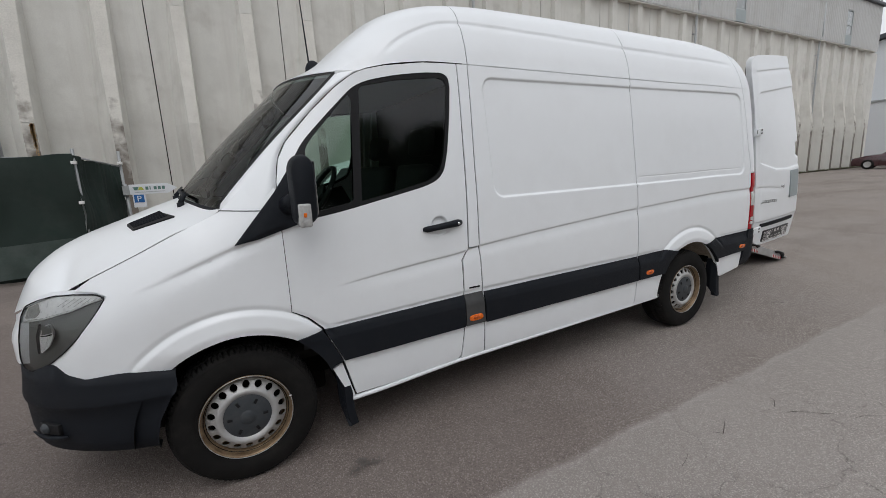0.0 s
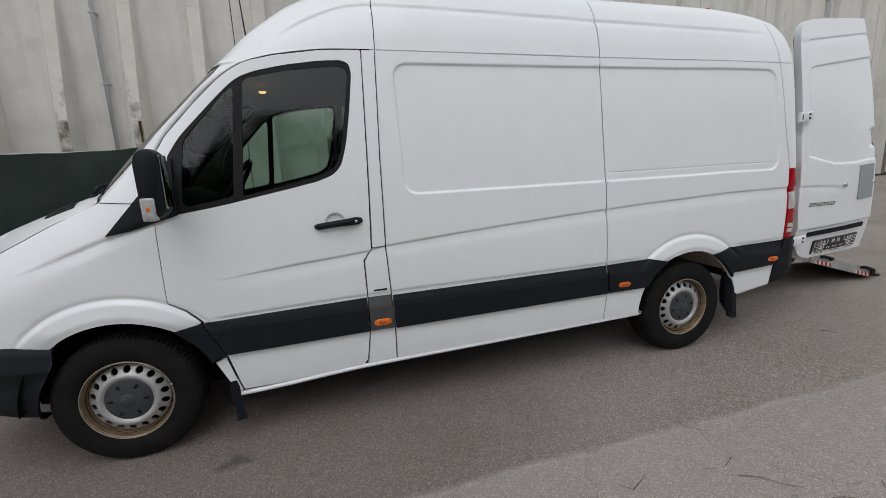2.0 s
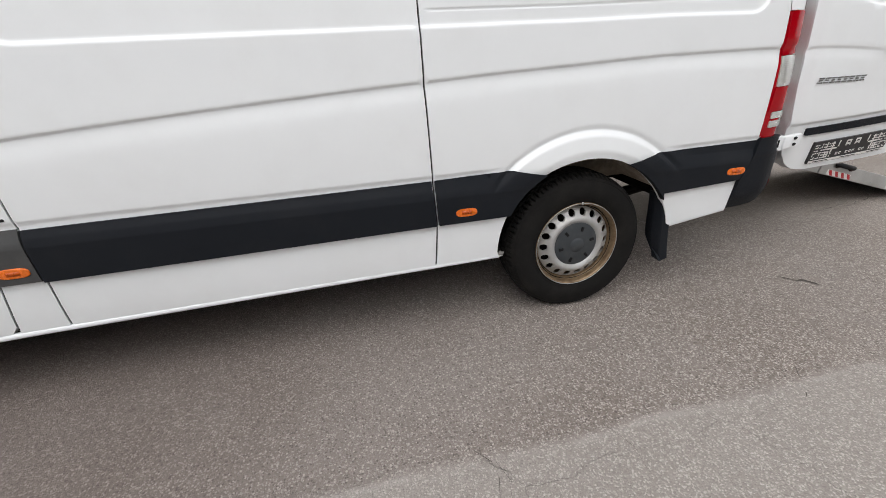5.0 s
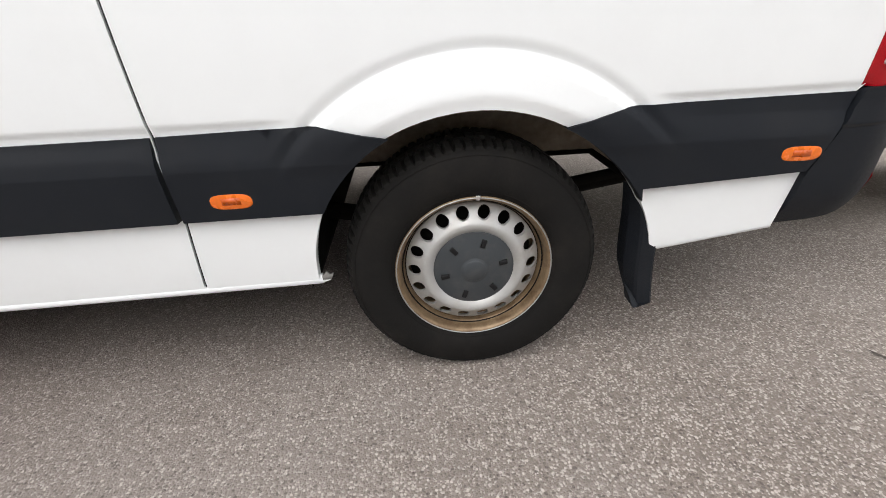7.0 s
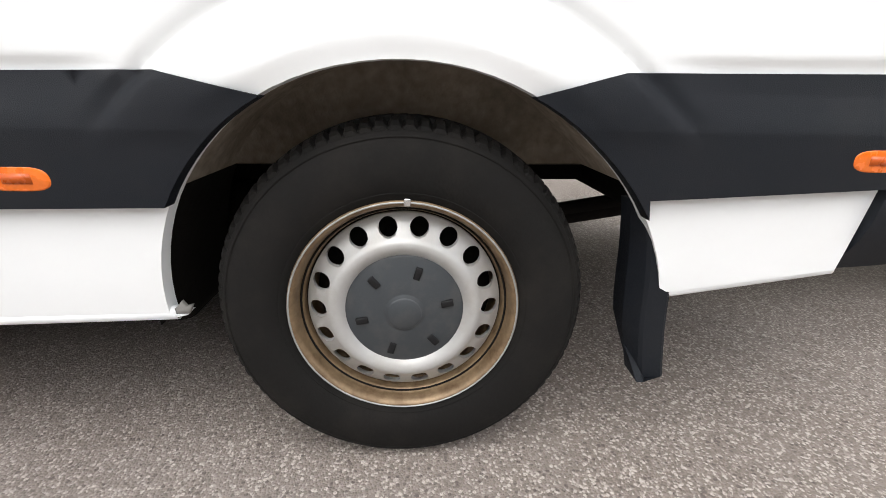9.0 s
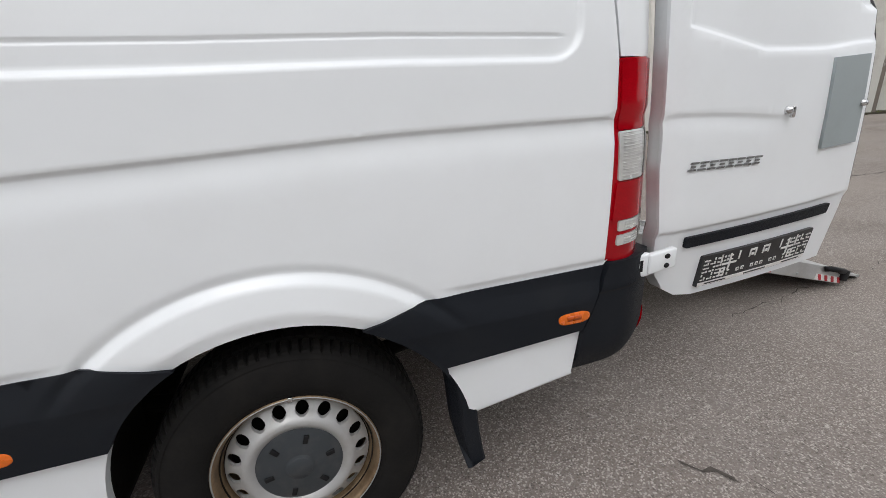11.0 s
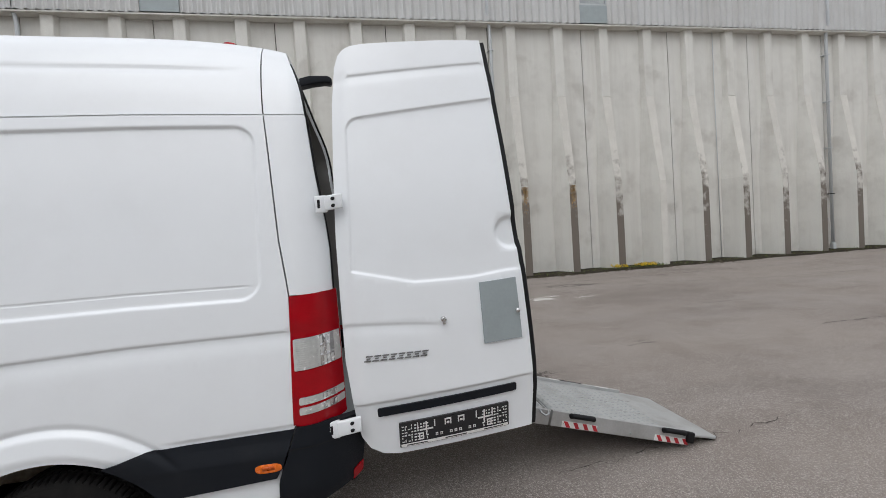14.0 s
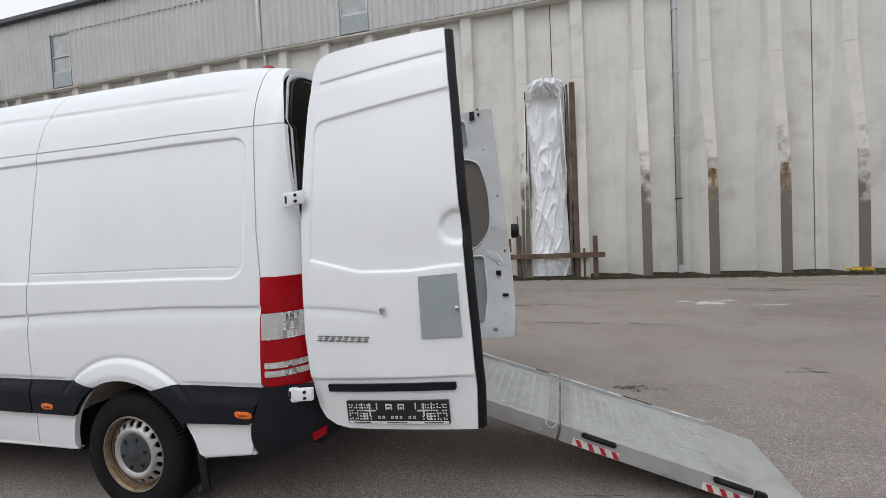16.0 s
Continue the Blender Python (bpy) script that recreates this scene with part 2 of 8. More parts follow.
def inside(poly, pts):
    poly, pts = np.asarray(poly), np.asarray(pts)
    x, y = pts[:, 0], pts[:, 1]
    res = np.zeros(len(pts), bool)
    for (x0, y0), (x1, y1) in zip(poly, np.roll(poly, -1, 0)):
        cut = ((y0 > y) != (y1 > y)) & (x < (x1 - x0) * (y - y0) / (y1 - y0 + 1e-12) + x0)
        res ^= cut
    return res


def sheet(outline, lift, gap=0.05, holes=(), lines=(), thick=0.02, flip=False, flange=None):
    """A curved sheet over a flat outline (a, b): lift(a, b) gives the place. Edges turn inward by thick."""
    from mathutils.geometry import delaunay_2d_cdt
    out = dense(outline, gap)
    loops = [out] + [dense(h, gap) for h in holes]
    P, E = [], []
    for lp in loops:
        s = len(P)
        P += lp
        E += [(s + i, s + (i + 1) % len(lp)) for i in range(len(lp))]
    for line in lines:
        d = np.array(dense(line, gap, False))
        ok = inside(out, d)
        for h in holes:
            ok &= ~inside(h, d)
        s = len(P)
        P += [tuple(q) for q in d[ok]]
        idx = np.cumsum(ok) - 1 + s
        E += [(int(idx[i]), int(idx[i + 1])) for i in range(len(d) - 1) if ok[i] and ok[i + 1]]
    o = np.array(out)
    gx, gy = np.meshgrid(np.arange(o[:, 0].min(), o[:, 0].max(), gap), np.arange(o[:, 1].min(), o[:, 1].max(), gap))
    gx[::2] += gap / 2
    g = np.c_[gx.ravel(), gy.ravel()]
    ok = inside(out, g)
    for h in holes:
        ok &= ~inside(h, g)
    g = g[ok]
    Q = np.array(P)
    if len(g):
        near = np.array([((Q - q) ** 2).sum(1).min() for q in g])
        g = g[near > (gap * 0.35) ** 2]
    verts = [Vector(p) for p in P] + [Vector(q) for q in g]
    vo, eo, fo, *_ = delaunay_2d_cdt(verts, E, [], 0, 1e-5)
    cen = np.array([np.mean([vo[i] for i in f], axis=0) for f in fo])
    ok = inside(out, cen)
    for h in holes:
        ok &= ~inside(h, cen)
    bm = bmesh.new()
    vs = [bm.verts.new(lift(v[0], v[1])) for v in vo]
    fs = []
    for f, k in zip(fo, ok):
        if k:
            try:
                fs.append(bm.faces.new([vs[i] for i in (f[::-1] if flip else f)]))
            except ValueError:
                pass
    bmesh.ops.delete(bm, geom=[v for v in bm.verts if not v.link_faces], context="VERTS")
    if thick:
        inward = flange or Vector((0, thick, 0))
        edges = [(e.verts[0].co.copy(), e.verts[1].co.copy(), e.link_loops[0].vert == e.verts[0]) for e in bm.edges if len(e.link_faces) == 1]
        weld = {}
        def at(c):
            k = (round(c.x, 5), round(c.y, 5), round(c.z, 5))
            if k not in weld:
                weld[k] = (bm.verts.new(c), bm.verts.new(c + inward))
            return weld[k]
        for a, b, along in edges:
            (a0, a1), (b0, b1) = at(a), at(b)
            try:
                bm.faces.new((b0, a0, a1, b1) if along else (a0, b0, b1, a1))
            except ValueError:
                pass
    return bm


def extruded(outline, lo, hi, axis="y", bevel=0.0):
    """A solid prism: the outline (a, b) in the plane across axis, from lo to hi along it."""
    bm = bmesh.new()
    put = {"x": lambda a, b, c: (c, a, b), "y": lambda a, b, c: (a, c, b), "z": lambda a, b, c: (a, b, c)}[axis]
    low, high = [bm.verts.new(put(*p, lo)) for p in outline], [bm.verts.new(put(*p, hi)) for p in outline]
    bm.faces.new(low)
    bm.faces.new(high[::-1])
    k = len(outline)
    for i in range(k):
        bm.faces.new((low[(i + 1) % k], low[i], high[i], high[(i + 1) % k]))
    bmesh.ops.recalc_face_normals(bm, faces=bm.faces[:])
    if bevel:
        sharp = [e for e in bm.edges if len(e.link_faces) == 2 and e.calc_face_angle() > 0.6]
        bmesh.ops.bevel(bm, geom=sharp, offset=bevel, segments=2, affect="EDGES", profile=0.6)
    return bm

# ---- the van: x runs from the front axle to the back, y across from the driver's side, z up ----
WIDE, BASE, HUB, RAD = 1.99, 3.665, 0.345, 0.355
SECTION = [(0.20, 0.10), (0.28, 0.055), (0.33, 0.036), (0.45, 0.022), (0.75, 0.012), (0.95, 0.010), (1.15, 0.018), (1.35, 0.030), (1.5, 0.046), (1.7, 0.072), (1.9, 0.098), (2.1, 0.130), (2.2, 0.150)]
NOSE = [(-1.0, 0.80), (-0.965, 0.58), (-0.905, 0.42), (-0.82, 0.29), (-0.71, 0.19), (-0.57, 0.105), (-0.41, 0.045), (-0.25, 0.015), (-0.1, 0.0), (0.2, 0.0)]
BONNET = [(-0.80, 0.98), (-0.668, 1.065), (-0.537, 1.137), (-0.353, 1.225), (-0.2, 1.301), (0.0, 1.393), (0.323, 1.718), (0.525, 1.90), (0.66, 2.075), (0.743, 2.081), (0.777, 2.0925), (0.896, 2.1185), (1.150, 2.1485), (1.38, 2.153), (4.8, 2.13)]
BELT = [(0.45, 0.955), (0.9, 1.0), (1.28, 1.03), (1.42, 1.053), (2.2, 1.11), (2.94, 1.152), (3.8, 1.185), (4.8, 1.20)]

LEDGE = [(0.40, 0.748), (1.27, 0.770), (2.94, 0.776), (4.0, 0.786), (4.55, 0.798)]


def recess(x, z, x0, x1, z0, z1, r):
    """How far a point lies inside a rounded rectangle."""
    mx, mz, hx, hz = (x0 + x1) / 2, (z0 + z1) / 2, (x1 - x0) / 2 - r, (z1 - z0) / 2 - r
    dx, dz = max(abs(x - mx) - hx, 0), max(abs(z - mz) - hz, 0)
    return r - math.hypot(dx, dz) if dx or dz else r + min(hx - abs(x - mx), hz - abs(z - mz))


def side_y(x, z):
    """The outer skin of the driver's side."""
    y = smooth_table(SECTION, z) + smooth_table(NOSE, x)
    top = smooth_table(BONNET, x)
    if x < 0.82:
        over = (z - (top - 0.30)) / 0.30
        if over > 0:
            y += 0.085 * (1 - step(0.1, 0.82, x)) * min(over, 1.1) ** 2
    if x > 4.58:
        y += 0.092 * ((x - 4.58) / 0.155) ** 2.5
    # crease along the waist
    if x > 0.42:
        c = z - smooth_table(BELT, x)
        k = step(0.42, 0.9, x) * 0.010
        if -0.12 < c < 0.05:
            y += k * (1 - step(0, 0.011, c) if c > 0 else 1 - step(0, 0.075, -c))
    else:
        c = z - (1.286 - 0.385 * (0.231 - x))
        k = 0.010 * step(-0.42, -0.05, x)
        if x < 0.26 and -0.1 < c < 0.04:
            y += k * (1 - step(0, 0.018, c) if c > 0 else 1 - step(0, 0.06, -c))
    # pressed fields
    if x > 1.5:
        y += 0.011 * step(0.0, 0.015, recess(x, z, 1.552, 4.462, 1.339, 2.086, 0.085))
        if 2.985 < x < 4.41:
            y += 0.0045 * (1 - step(0.0, 0.005, abs(z - 1.400)))
    # cup behind the door handle
    r = math.hypot(x - 1.138, z - 1.214)
    if r < 0.07:
        y += 0.016 * (1 - step(0.044, 0.060, r)) * (0.35 + 0.65 * step(-0.03, 0.03, z - 1.214))
    # flared wheel arches
    for cx in (0.0, BASE):
        r = math.hypot(x - cx, z - HUB)
        if r < 0.62 and z > 0.5:
            y -= (0.020 * min(max((0.574 - r) / 0.024, 0), 1) + 0.014 * min(max((0.552 - r) / 0.07, 0), 1) - 0.008 * (1 - step(0.570, 0.598, r)) - 0.006 * (1 - step(0.45, 0.492, r))) * step(0.66, 0.79, z)
    if 0.42 < x < 4.55 and 0.74 < z < 0.83:
        y += 0.007 * (1 - step(0.0, 0.022, z - smooth_table(LEDGE, x))) * step(0.585, 0.66, min(math.hypot(x - c, z - HUB) for c in (0.0, BASE)))
    return y


def skin(x, z):
    return Vector((x, side_y(x, z), z))


def arc(cx, r, a, b, n=16):
    return [(cx + r * math.cos(radians(a + (b - a) * i / n)), HUB + r * math.sin(radians(a + (b - a) * i / n))) for i in range(n + 1)]


def contour(x0, x1, z0, z1, r, inset):
    pts = rounded([(x0 + inset, z0 + inset), (x1 - inset, z0 + inset), (x1 - inset, z1 - inset), (x0 + inset, z1 - inset)], max(r - inset, 0.01), 8)
    return pts + pts[:1]


LINES = []
for off in (-0.075, -0.05, -0.03, -0.012, -0.003, 0.0, 0.004, 0.008, 0.011, 0.02):
    LINES.append([(x, smooth_table(BELT, x) + off) for x in np.linspace(0.43, 4.7, 60)])
for off in (-0.06, -0.03, -0.01, 0, 0.006, 0.012, 0.018, 0.03):
    LINES.append([(x, 1.286 - 0.385 * (0.231 - x) + off) for x in np.linspace(-0.4, 0.24, 14)])
for inset in (-0.006, 0.0, 0.004, 0.008, 0.012, 0.015, 0.022):
    LINES.append(contour(1.552, 4.462, 1.339, 2.086, 0.085, inset))
for off in (-0.009, -0.005, 0, 0.005, 0.009):
    LINES.append([(2.97, 1.400 + off), (4.42, 1.400 + off)])
for cx in (0.0, BASE):
    for r in (0.604, 0.598, 0.590, 0.583, 0.576, 0.572, 0.567, 0.562, 0.555, 0.548, 0.54, 0.532, 0.524, 0.516, 0.508, 0.50, 0.495, 0.490, 0.480, 0.470, 0.460):
        LINES.append(arc(cx, r, 10, 170, 40))

for off in (-0.002, 0.004, 0.009, 0.014, 0.019, 0.024):
    LINES.append([(x, smooth_table(LEDGE, x) + off) for x in np.linspace(0.43, 4.54, 60)])
for r in (0.02, 0.044, 0.048, 0.052, 0.056, 0.060, 0.066):
    LINES.append([(1.138 + r * math.cos(a), 1.214 + r * math.sin(a)) for a in np.linspace(0, 2 * math.pi, 36)])

van = thing("panel_van", "white high-roof panel van with black side cladding, rear doors open", "van")


def panel(name, outline, label="", holes=(), gap=0.03, both=True, material=None, thick=0.03):
    """One pressed body panel, and its mirror image on the far side."""
    bm = sheet(outline, skin, gap, holes, LINES, thick)
    ob = part(name, bm, material or WHITE, van, label)
    if both:
        me = ob.data.copy()
        co = np.empty(len(me.vertices) * 3)
        me.vertices.foreach_get("co", co)
        co[1::3] = WIDE - co[1::3]
        me.vertices.foreach_set("co", co)
        me.flip_normals()
        other = new(name, me)
        other.parent = van
    return ob


# doors, wings and side walls
WINDOW = rounded([(0.350, 1.320), (0.385, 1.326), (0.600, 1.360), (0.746, 1.388), (0.893, 1.415), (1.075, 1.450), (1.160, 1.481), (1.208, 1.530), (1.247, 1.642), (1.284, 1.81), (1.320, 2.016), (1.314, 2.073), (1.272, 2.093), (1.146, 2.089), (0.952, 2.066), (0.79, 2.033), (0.706, 2.0), (0.655, 1.96), (0.52, 1.833), (0.402, 1.713), (0.338, 1.61)], [0.01] + [0.05] * 9 + [0.02] * 3 + [0.05] * 7 + [0.02])
DOOR_FRONT = [(0.2548, 1.31), (0.2548, 0.868), (0.33, 0.822), (0.398, 0.752), (0.42, 0.69), (0.49, 0.545), (0.548, 0.342)]
DOOR = DOOR_FRONT + [(0.70, 0.340), (1.215, 0.340)] + [(1.240, 0.372), (1.268, 0.566), (1.274, 0.766), (1.272, 0.985), (1.322, 1.048), (1.352, 1.55), (1.3855, 2.141), (1.380, 2.1495), (1.150, 2.144), (0.896, 2.114), (0.777, 2.088), (0.735, 2.072), (0.686, 2.047), (0.602, 1.988), (0.470, 1.868), (0.333, 1.717), (0.285, 1.63), (0.260, 1.52), (0.2548, 1.40)]
door = panel("front_door", DOOR, holes=[WINDOW])
FENDER = [(0.2512, 1.30), (0.2512, 0.864)] + [(0.322, 0.815), (0.389, 0.746)] + arc(0.0, 0.452, 50, 127, 20) + [(-0.287, 0.694), (-0.36, 0.704), (-0.447, 0.709), (-0.549, 0.699), (-0.619, 0.694), (-0.686, 0.717), (-0.742, 0.766), (-0.677, 0.825), (-0.619, 0.881), (-0.563, 0.946), (-0.519, 1.003), (-0.481, 1.058), (-0.522, 1.077), (-0.61, 1.082), (-0.537, 1.133), (-0.353, 1.221), (-0.2, 1.297), (0.0, 1.388), (0.1, 1.485), (0.20, 1.57), (0.246, 1.50), (0.2512, 1.42)]
panel("front_wing", FENDER)
PILLAR = [(1.392, 2.149), (1.360, 1.55), (1.332, 1.058), (1.406, 1.060), (1.425, 1.55), (1.463, 2.1485)]
panel("door_pillar", PILLAR)
PILLAR_LOW = [(1.330, 1.050), (1.281, 0.980), (1.281, 0.766), (1.274, 0.56), (1.247, 0.37), (1.240, 0.338), (1.398, 0.338), (1.412, 0.56), (1.414, 0.766), (1.406, 1.052)]
panel("lower_pillar", PILLAR_LOW)
SIDE = [(1.469, 2.1485), (1.432, 1.55), (1.413, 1.056), (1.421, 0.766), (1.419, 0.56), (1.405, 0.336), (2.905, 0.362), (2.936, 0.575), (2.940, 0.77), (2.936, 1.15), (2.943, 1.60), (2.958, 2.1375)]
panel("side_wall", SIDE)
REAR_SIDE = [(2.963, 2.1375), (2.950, 1.60), (2.943, 1.15), (2.947, 0.77), (2.943, 0.575), (2.912, 0.362), (3.245, 0.368)] + arc(BASE, 0.452, 178, 8, 40) + [(4.128, 0.398), (4.44, 0.445), (4.470, 0.60), (4.54, 0.79), (4.550, 0.81), (4.556, 1.345), (4.528, 1.58), (4.505, 1.95), (4.493, 2.1295)]
panel("rear_side_wall", REAR_SIDE)
CORNER = [(4.562, 1.350), (4.737, 1.342), (4.734, 1.53), (4.725, 1.65), (4.711, 1.76), (4.696, 1.89), (4.680, 2.034), (4.671, 2.128), (4.498, 2.1295), (4.511, 1.95), (4.534, 1.58)]
panel("rear_corner", CORNER)


# dark joints between the panels
for line in ([(2.9085, 0.362), (2.9395, 0.575), (2.9435, 0.77), (2.9395, 1.15), (2.9465, 1.60), (2.9605, 2.137)],
             [(1.466, 2.147), (1.4285, 1.55), (1.4095, 1.056), (1.4175, 0.766), (1.4155, 0.56), (1.4015, 0.338)],
             [(1.2435, 0.371), (1.271, 0.563), (1.2775, 0.766), (1.2765, 0.983), (1.326, 1.049), (1.356, 1.55), (1.388, 2.14)],
             [(0.253, 1.30), (0.253, 0.866), (0.326, 0.8185), (0.3935, 0.749)],
             [(0.2535, 1.36), (0.258, 1.52), (0.2825, 1.632), (0.3305, 1.719), (0.468, 1.871), (0.600, 1.991), (0.684, 2.050), (0.733, 2.075), (0.776, 2.0915), (0.896, 2.1175), (1.150, 2.1475), (1.372, 2.1525)]):
    for far in (False, True):
        bm = bmesh.new()
        pts = [Vector((x, side_y(x, z) + 0.0045, z)) for x, z in dense(line, 0.05, False)]
        tube(bm, [Vector((p.x, WIDE - p.y, p.z)) if far else p for p in pts], 0.0017, 6)
        part("panel_joint", bm, SEAL, van)
# roof in three shells
CROWN = [(0.0, 0.0), (0.03, 0.2), (0.07, 0.38), (0.12, 0.55), (0.19, 0.72), (0.30, 0.85), (0.5, 0.945), (0.75, 0.985), (1.0, 1.0)]
RIDGE = [(0.43, 2.118), (0.56, 2.163), (0.65, 2.215), (0.80, 2.345), (0.95, 2.462), (1.07, 2.525), (1.23, 2.580), (1.44, 2.625), (1.8, 2.652), (3.0, 2.655), (4.1, 2.635), (4.45, 2.60), (4.66, 2.545)]


ROOF_LINE = [(0.86, 2.135), (0.95, 2.215), (1.05, 2.285), (1.15, 2.335), (1.30, 2.392), (1.5, 2.416), (3.0, 2.385), (4.5, 2.352)]


def roof_point(x, w):
    """A point of the roof: x along, w from the gutter (0) over the middle (1) to the far gutter (2)."""
    far = w > 1
    w = 2 - w if far else w
    g = smooth_table(BONNET, max(x, 0.745)) + 0.002
    y0 = side_y(max(x, 0.745), g)
    fy = w ** 1.6
    x2 = x - 0.19 * (1 - step(0.66, 1.3, x)) * (1 - (1 - fy) ** 2)
    z = g + (smooth_table(RIDGE, x2) - g) * smooth_table(CROWN, fy)
    y = y0 + (WIDE / 2 - y0) * fy
    # pressed line along the roof side
    c = z - smooth_table(ROOF_LINE, x)
    if abs(c) < 0.04:
        y += 0.009 * step(0.86, 1.05, x) * (1 - step(4.30, 4.42, x)) * (1 - step(0, 0.010, c) if c > 0 else 1 - step(0, 0.04, -c))
    return Vector((x2, WIDE - y if far else y, z))


HEAD_X, HEAD_Z, BOW, RISE = 0.638, 2.080, 0.19, 0.05
HEAD_Y, GUTTER_Y = side_y(HEAD_X, HEAD_Z - 0.01) + 0.03, side_y(0.745, 2.083)


def brow_start(w):
    """Where the roof begins: at the pillar's foot by the gutter, at the windscreen's head further in."""
    y = GUTTER_Y + (WIDE / 2 - GUTTER_Y) * min(w, 2 - w) ** 1.6
    return HEAD_X + 0.107 * min(max((HEAD_Y - y) / (HEAD_Y - GUTTER_Y), 0), 1)


def brow_shift(w):
    """What brings the roof's front edge down on to the head of the windscreen and its pillars."""
    p = roof_point(brow_start(w), min(w, 2 - w))
    k = (p.y - HEAD_Y) / (WIDE / 2 - HEAD_Y)
    if k <= 0:
        return Vector((0, 0, HEAD_Z - p.z))
    bow = 1 - (1 - min(k, 1)) ** 2
    return Vector((HEAD_X - BOW * bow - p.x, 0, HEAD_Z + RISE * bow - p.z))


TAIL_EDGE = [(0, 4.671), (0.07, 4.665), (0.17, 4.647), (0.26, 4.619), (0.33, 4.595), (0.45, 4.572), (0.7, 4.558), (1, 4.553)]


def roof_shell(start, end, n, brow=False):
    """Part of the roof between two edges, each given as a place along the van for every w."""
    bm = bmesh.new()
    ws = [i / 110 for i in range(221)]
    rows = [[] for i in range(n + 1)]
    for w in ws:
        a, b = start(w), end(w)
        d = brow_shift(w) if brow else Vector()
        for i in range(n + 1):
            x = a + (b - a) * i / n
            rows[i].append(bm.verts.new(roof_point(x, w) + d * max(1 - (x - a) / 0.22, 0) ** 2))
    for a, b in zip(rows, rows[1:]):
        for k in range(len(ws) - 1):
            bm.faces.new((a[k], a[k + 1], b[k + 1], b[k]))
    bmesh.ops.recalc_face_normals(bm, faces=bm.faces[:])
    for row, d in ((rows[0], 0.012), (rows[-1], -0.012)):
        low = [bm.verts.new(v.co + Vector((d * 0.1, 0, -0.03))) for v in row]
        top = [bm.verts.new(v.co) for v in row]
        for k in range(len(row) - 1):
            bm.faces.new((top[k], top[k + 1], low[k + 1], low[k]))
    return bm


def lean(x, d):
    return lambda w: x + d * min((1 - abs(1 - w)) * 1.6, 1)


part("front_roof", roof_shell(brow_start, lean(1.464, 0.03), 44, True), WHITE, van)
part("middle_roof", roof_shell(lean(1.469, 0.03), lean(2.958, 0.04), 24), WHITE, van)
part("rear_roof", roof_shell(lean(2.963, 0.04), lean(4.493, -0.03), 30), WHITE, van)
part("tail_roof", roof_shell(lean(4.498, -0.03), lambda w: smooth_table(TAIL_EDGE, min(w, 2 - w)), 10), WHITE, van)


# pale filler tube added behind the roof joint to lighten its dark gap
for far in (False, True):
    bm = bmesh.new()
    filler_line = [(x, skin(x, smooth_table(BONNET, x) - 0.004).y + 0.012, smooth_table(BONNET, x) - 0.001) for x in np.linspace(1.44, 4.66, 56)]
    tube(bm, [(x, WIDE - y if far else y, z) for x, y, z in filler_line], 0.008, 8)
    part("roof_gutter", bm, INNER, van)


# nose: bonnet, screen, grille, bumper, lamps
PLAN = [(0.01, -0.27), (0.045, -0.41), (0.105, -0.57), (0.19, -0.71), (0.29, -0.82), (0.42, -0.905), (0.58, -0.962), (0.80, -0.995), (0.995, -1.0)]
CREST = [(-0.985, 0.90), (-0.965, 0.955), (-0.93, 1.04), (-0.89, 1.117), (-0.764, 1.22), (-0.504, 1.325), (-0.27, 1.41), (-0.10, 1.462), (0.05, 1.50)]


def bonnet_point(u, kk):
    """u from the leading edge (0) to the screen (1), kk from the wing (0) to the middle (1)."""
    x_end = 0.01 - 0.17 * (1 - (1 - kk) ** 2)
    y_lead = 0.325 + (WIDE / 2 - 0.325) * kk
    x_start = smooth_table(PLAN, y_lead) + 0.145 * (1 - kk) ** 3 + 0.012
    x = x_start + (x_end - x_start) * u
    edge = smooth_table(BONNET, max(x, -0.668))
    y0 = side_y(max(x, -0.668), edge) + 0.010 * step(-0.45, -0.72, x)
    crest = smooth_table(CREST, x + (-0.985 - x_start) * (1 - u) ** 2)
    return Vector((x, y0 + (WIDE / 2 - y0) * kk, edge + (crest - edge) * (1 - (1 - kk) ** 2.3)))


def bonnet_sheet():
    bm = bmesh.new()
    rows = []
    for i in range(41):
        row = []
        for k in range(61):
            w = k / 30
            v = bonnet_point((i / 40) ** 1.5, 1 - abs(1 - w))
            row.append(bm.verts.new((v.x, WIDE - v.y if w > 1 else v.y, v.z)))
        rows.append(row)
    for a, b in zip(rows, rows[1:]):
        for k in range(60):
            bm.faces.new((a[k], a[k + 1], b[k + 1], b[k]))
    bmesh.ops.recalc_face_normals(bm, faces=bm.faces[:])
    return bm


bonnet = part("bonnet", bonnet_sheet(), WHITE, van)


SCREEN = [(0, 0.005), (0.15, 0.09), (0.5, 0.302), (1, 0.638)]


def screen_point(s, w):
    """The windscreen: s from its foot (0) to its head (1), w across."""
    kk = 1 - abs(1 - w)
    x, z = smooth_table(SCREEN, s), 1.415 + (2.078 - 1.415) * s
    y0 = side_y(max(x, 0.0), z - 0.01) + 0.03
    bow = 1 - (1 - kk) ** 2
    return Vector((x - 0.19 * bow, (WIDE - y0 - (WIDE / 2 - y0) * kk) if w > 1 else y0 + (WIDE / 2 - y0) * kk, z + 0.05 * bow))


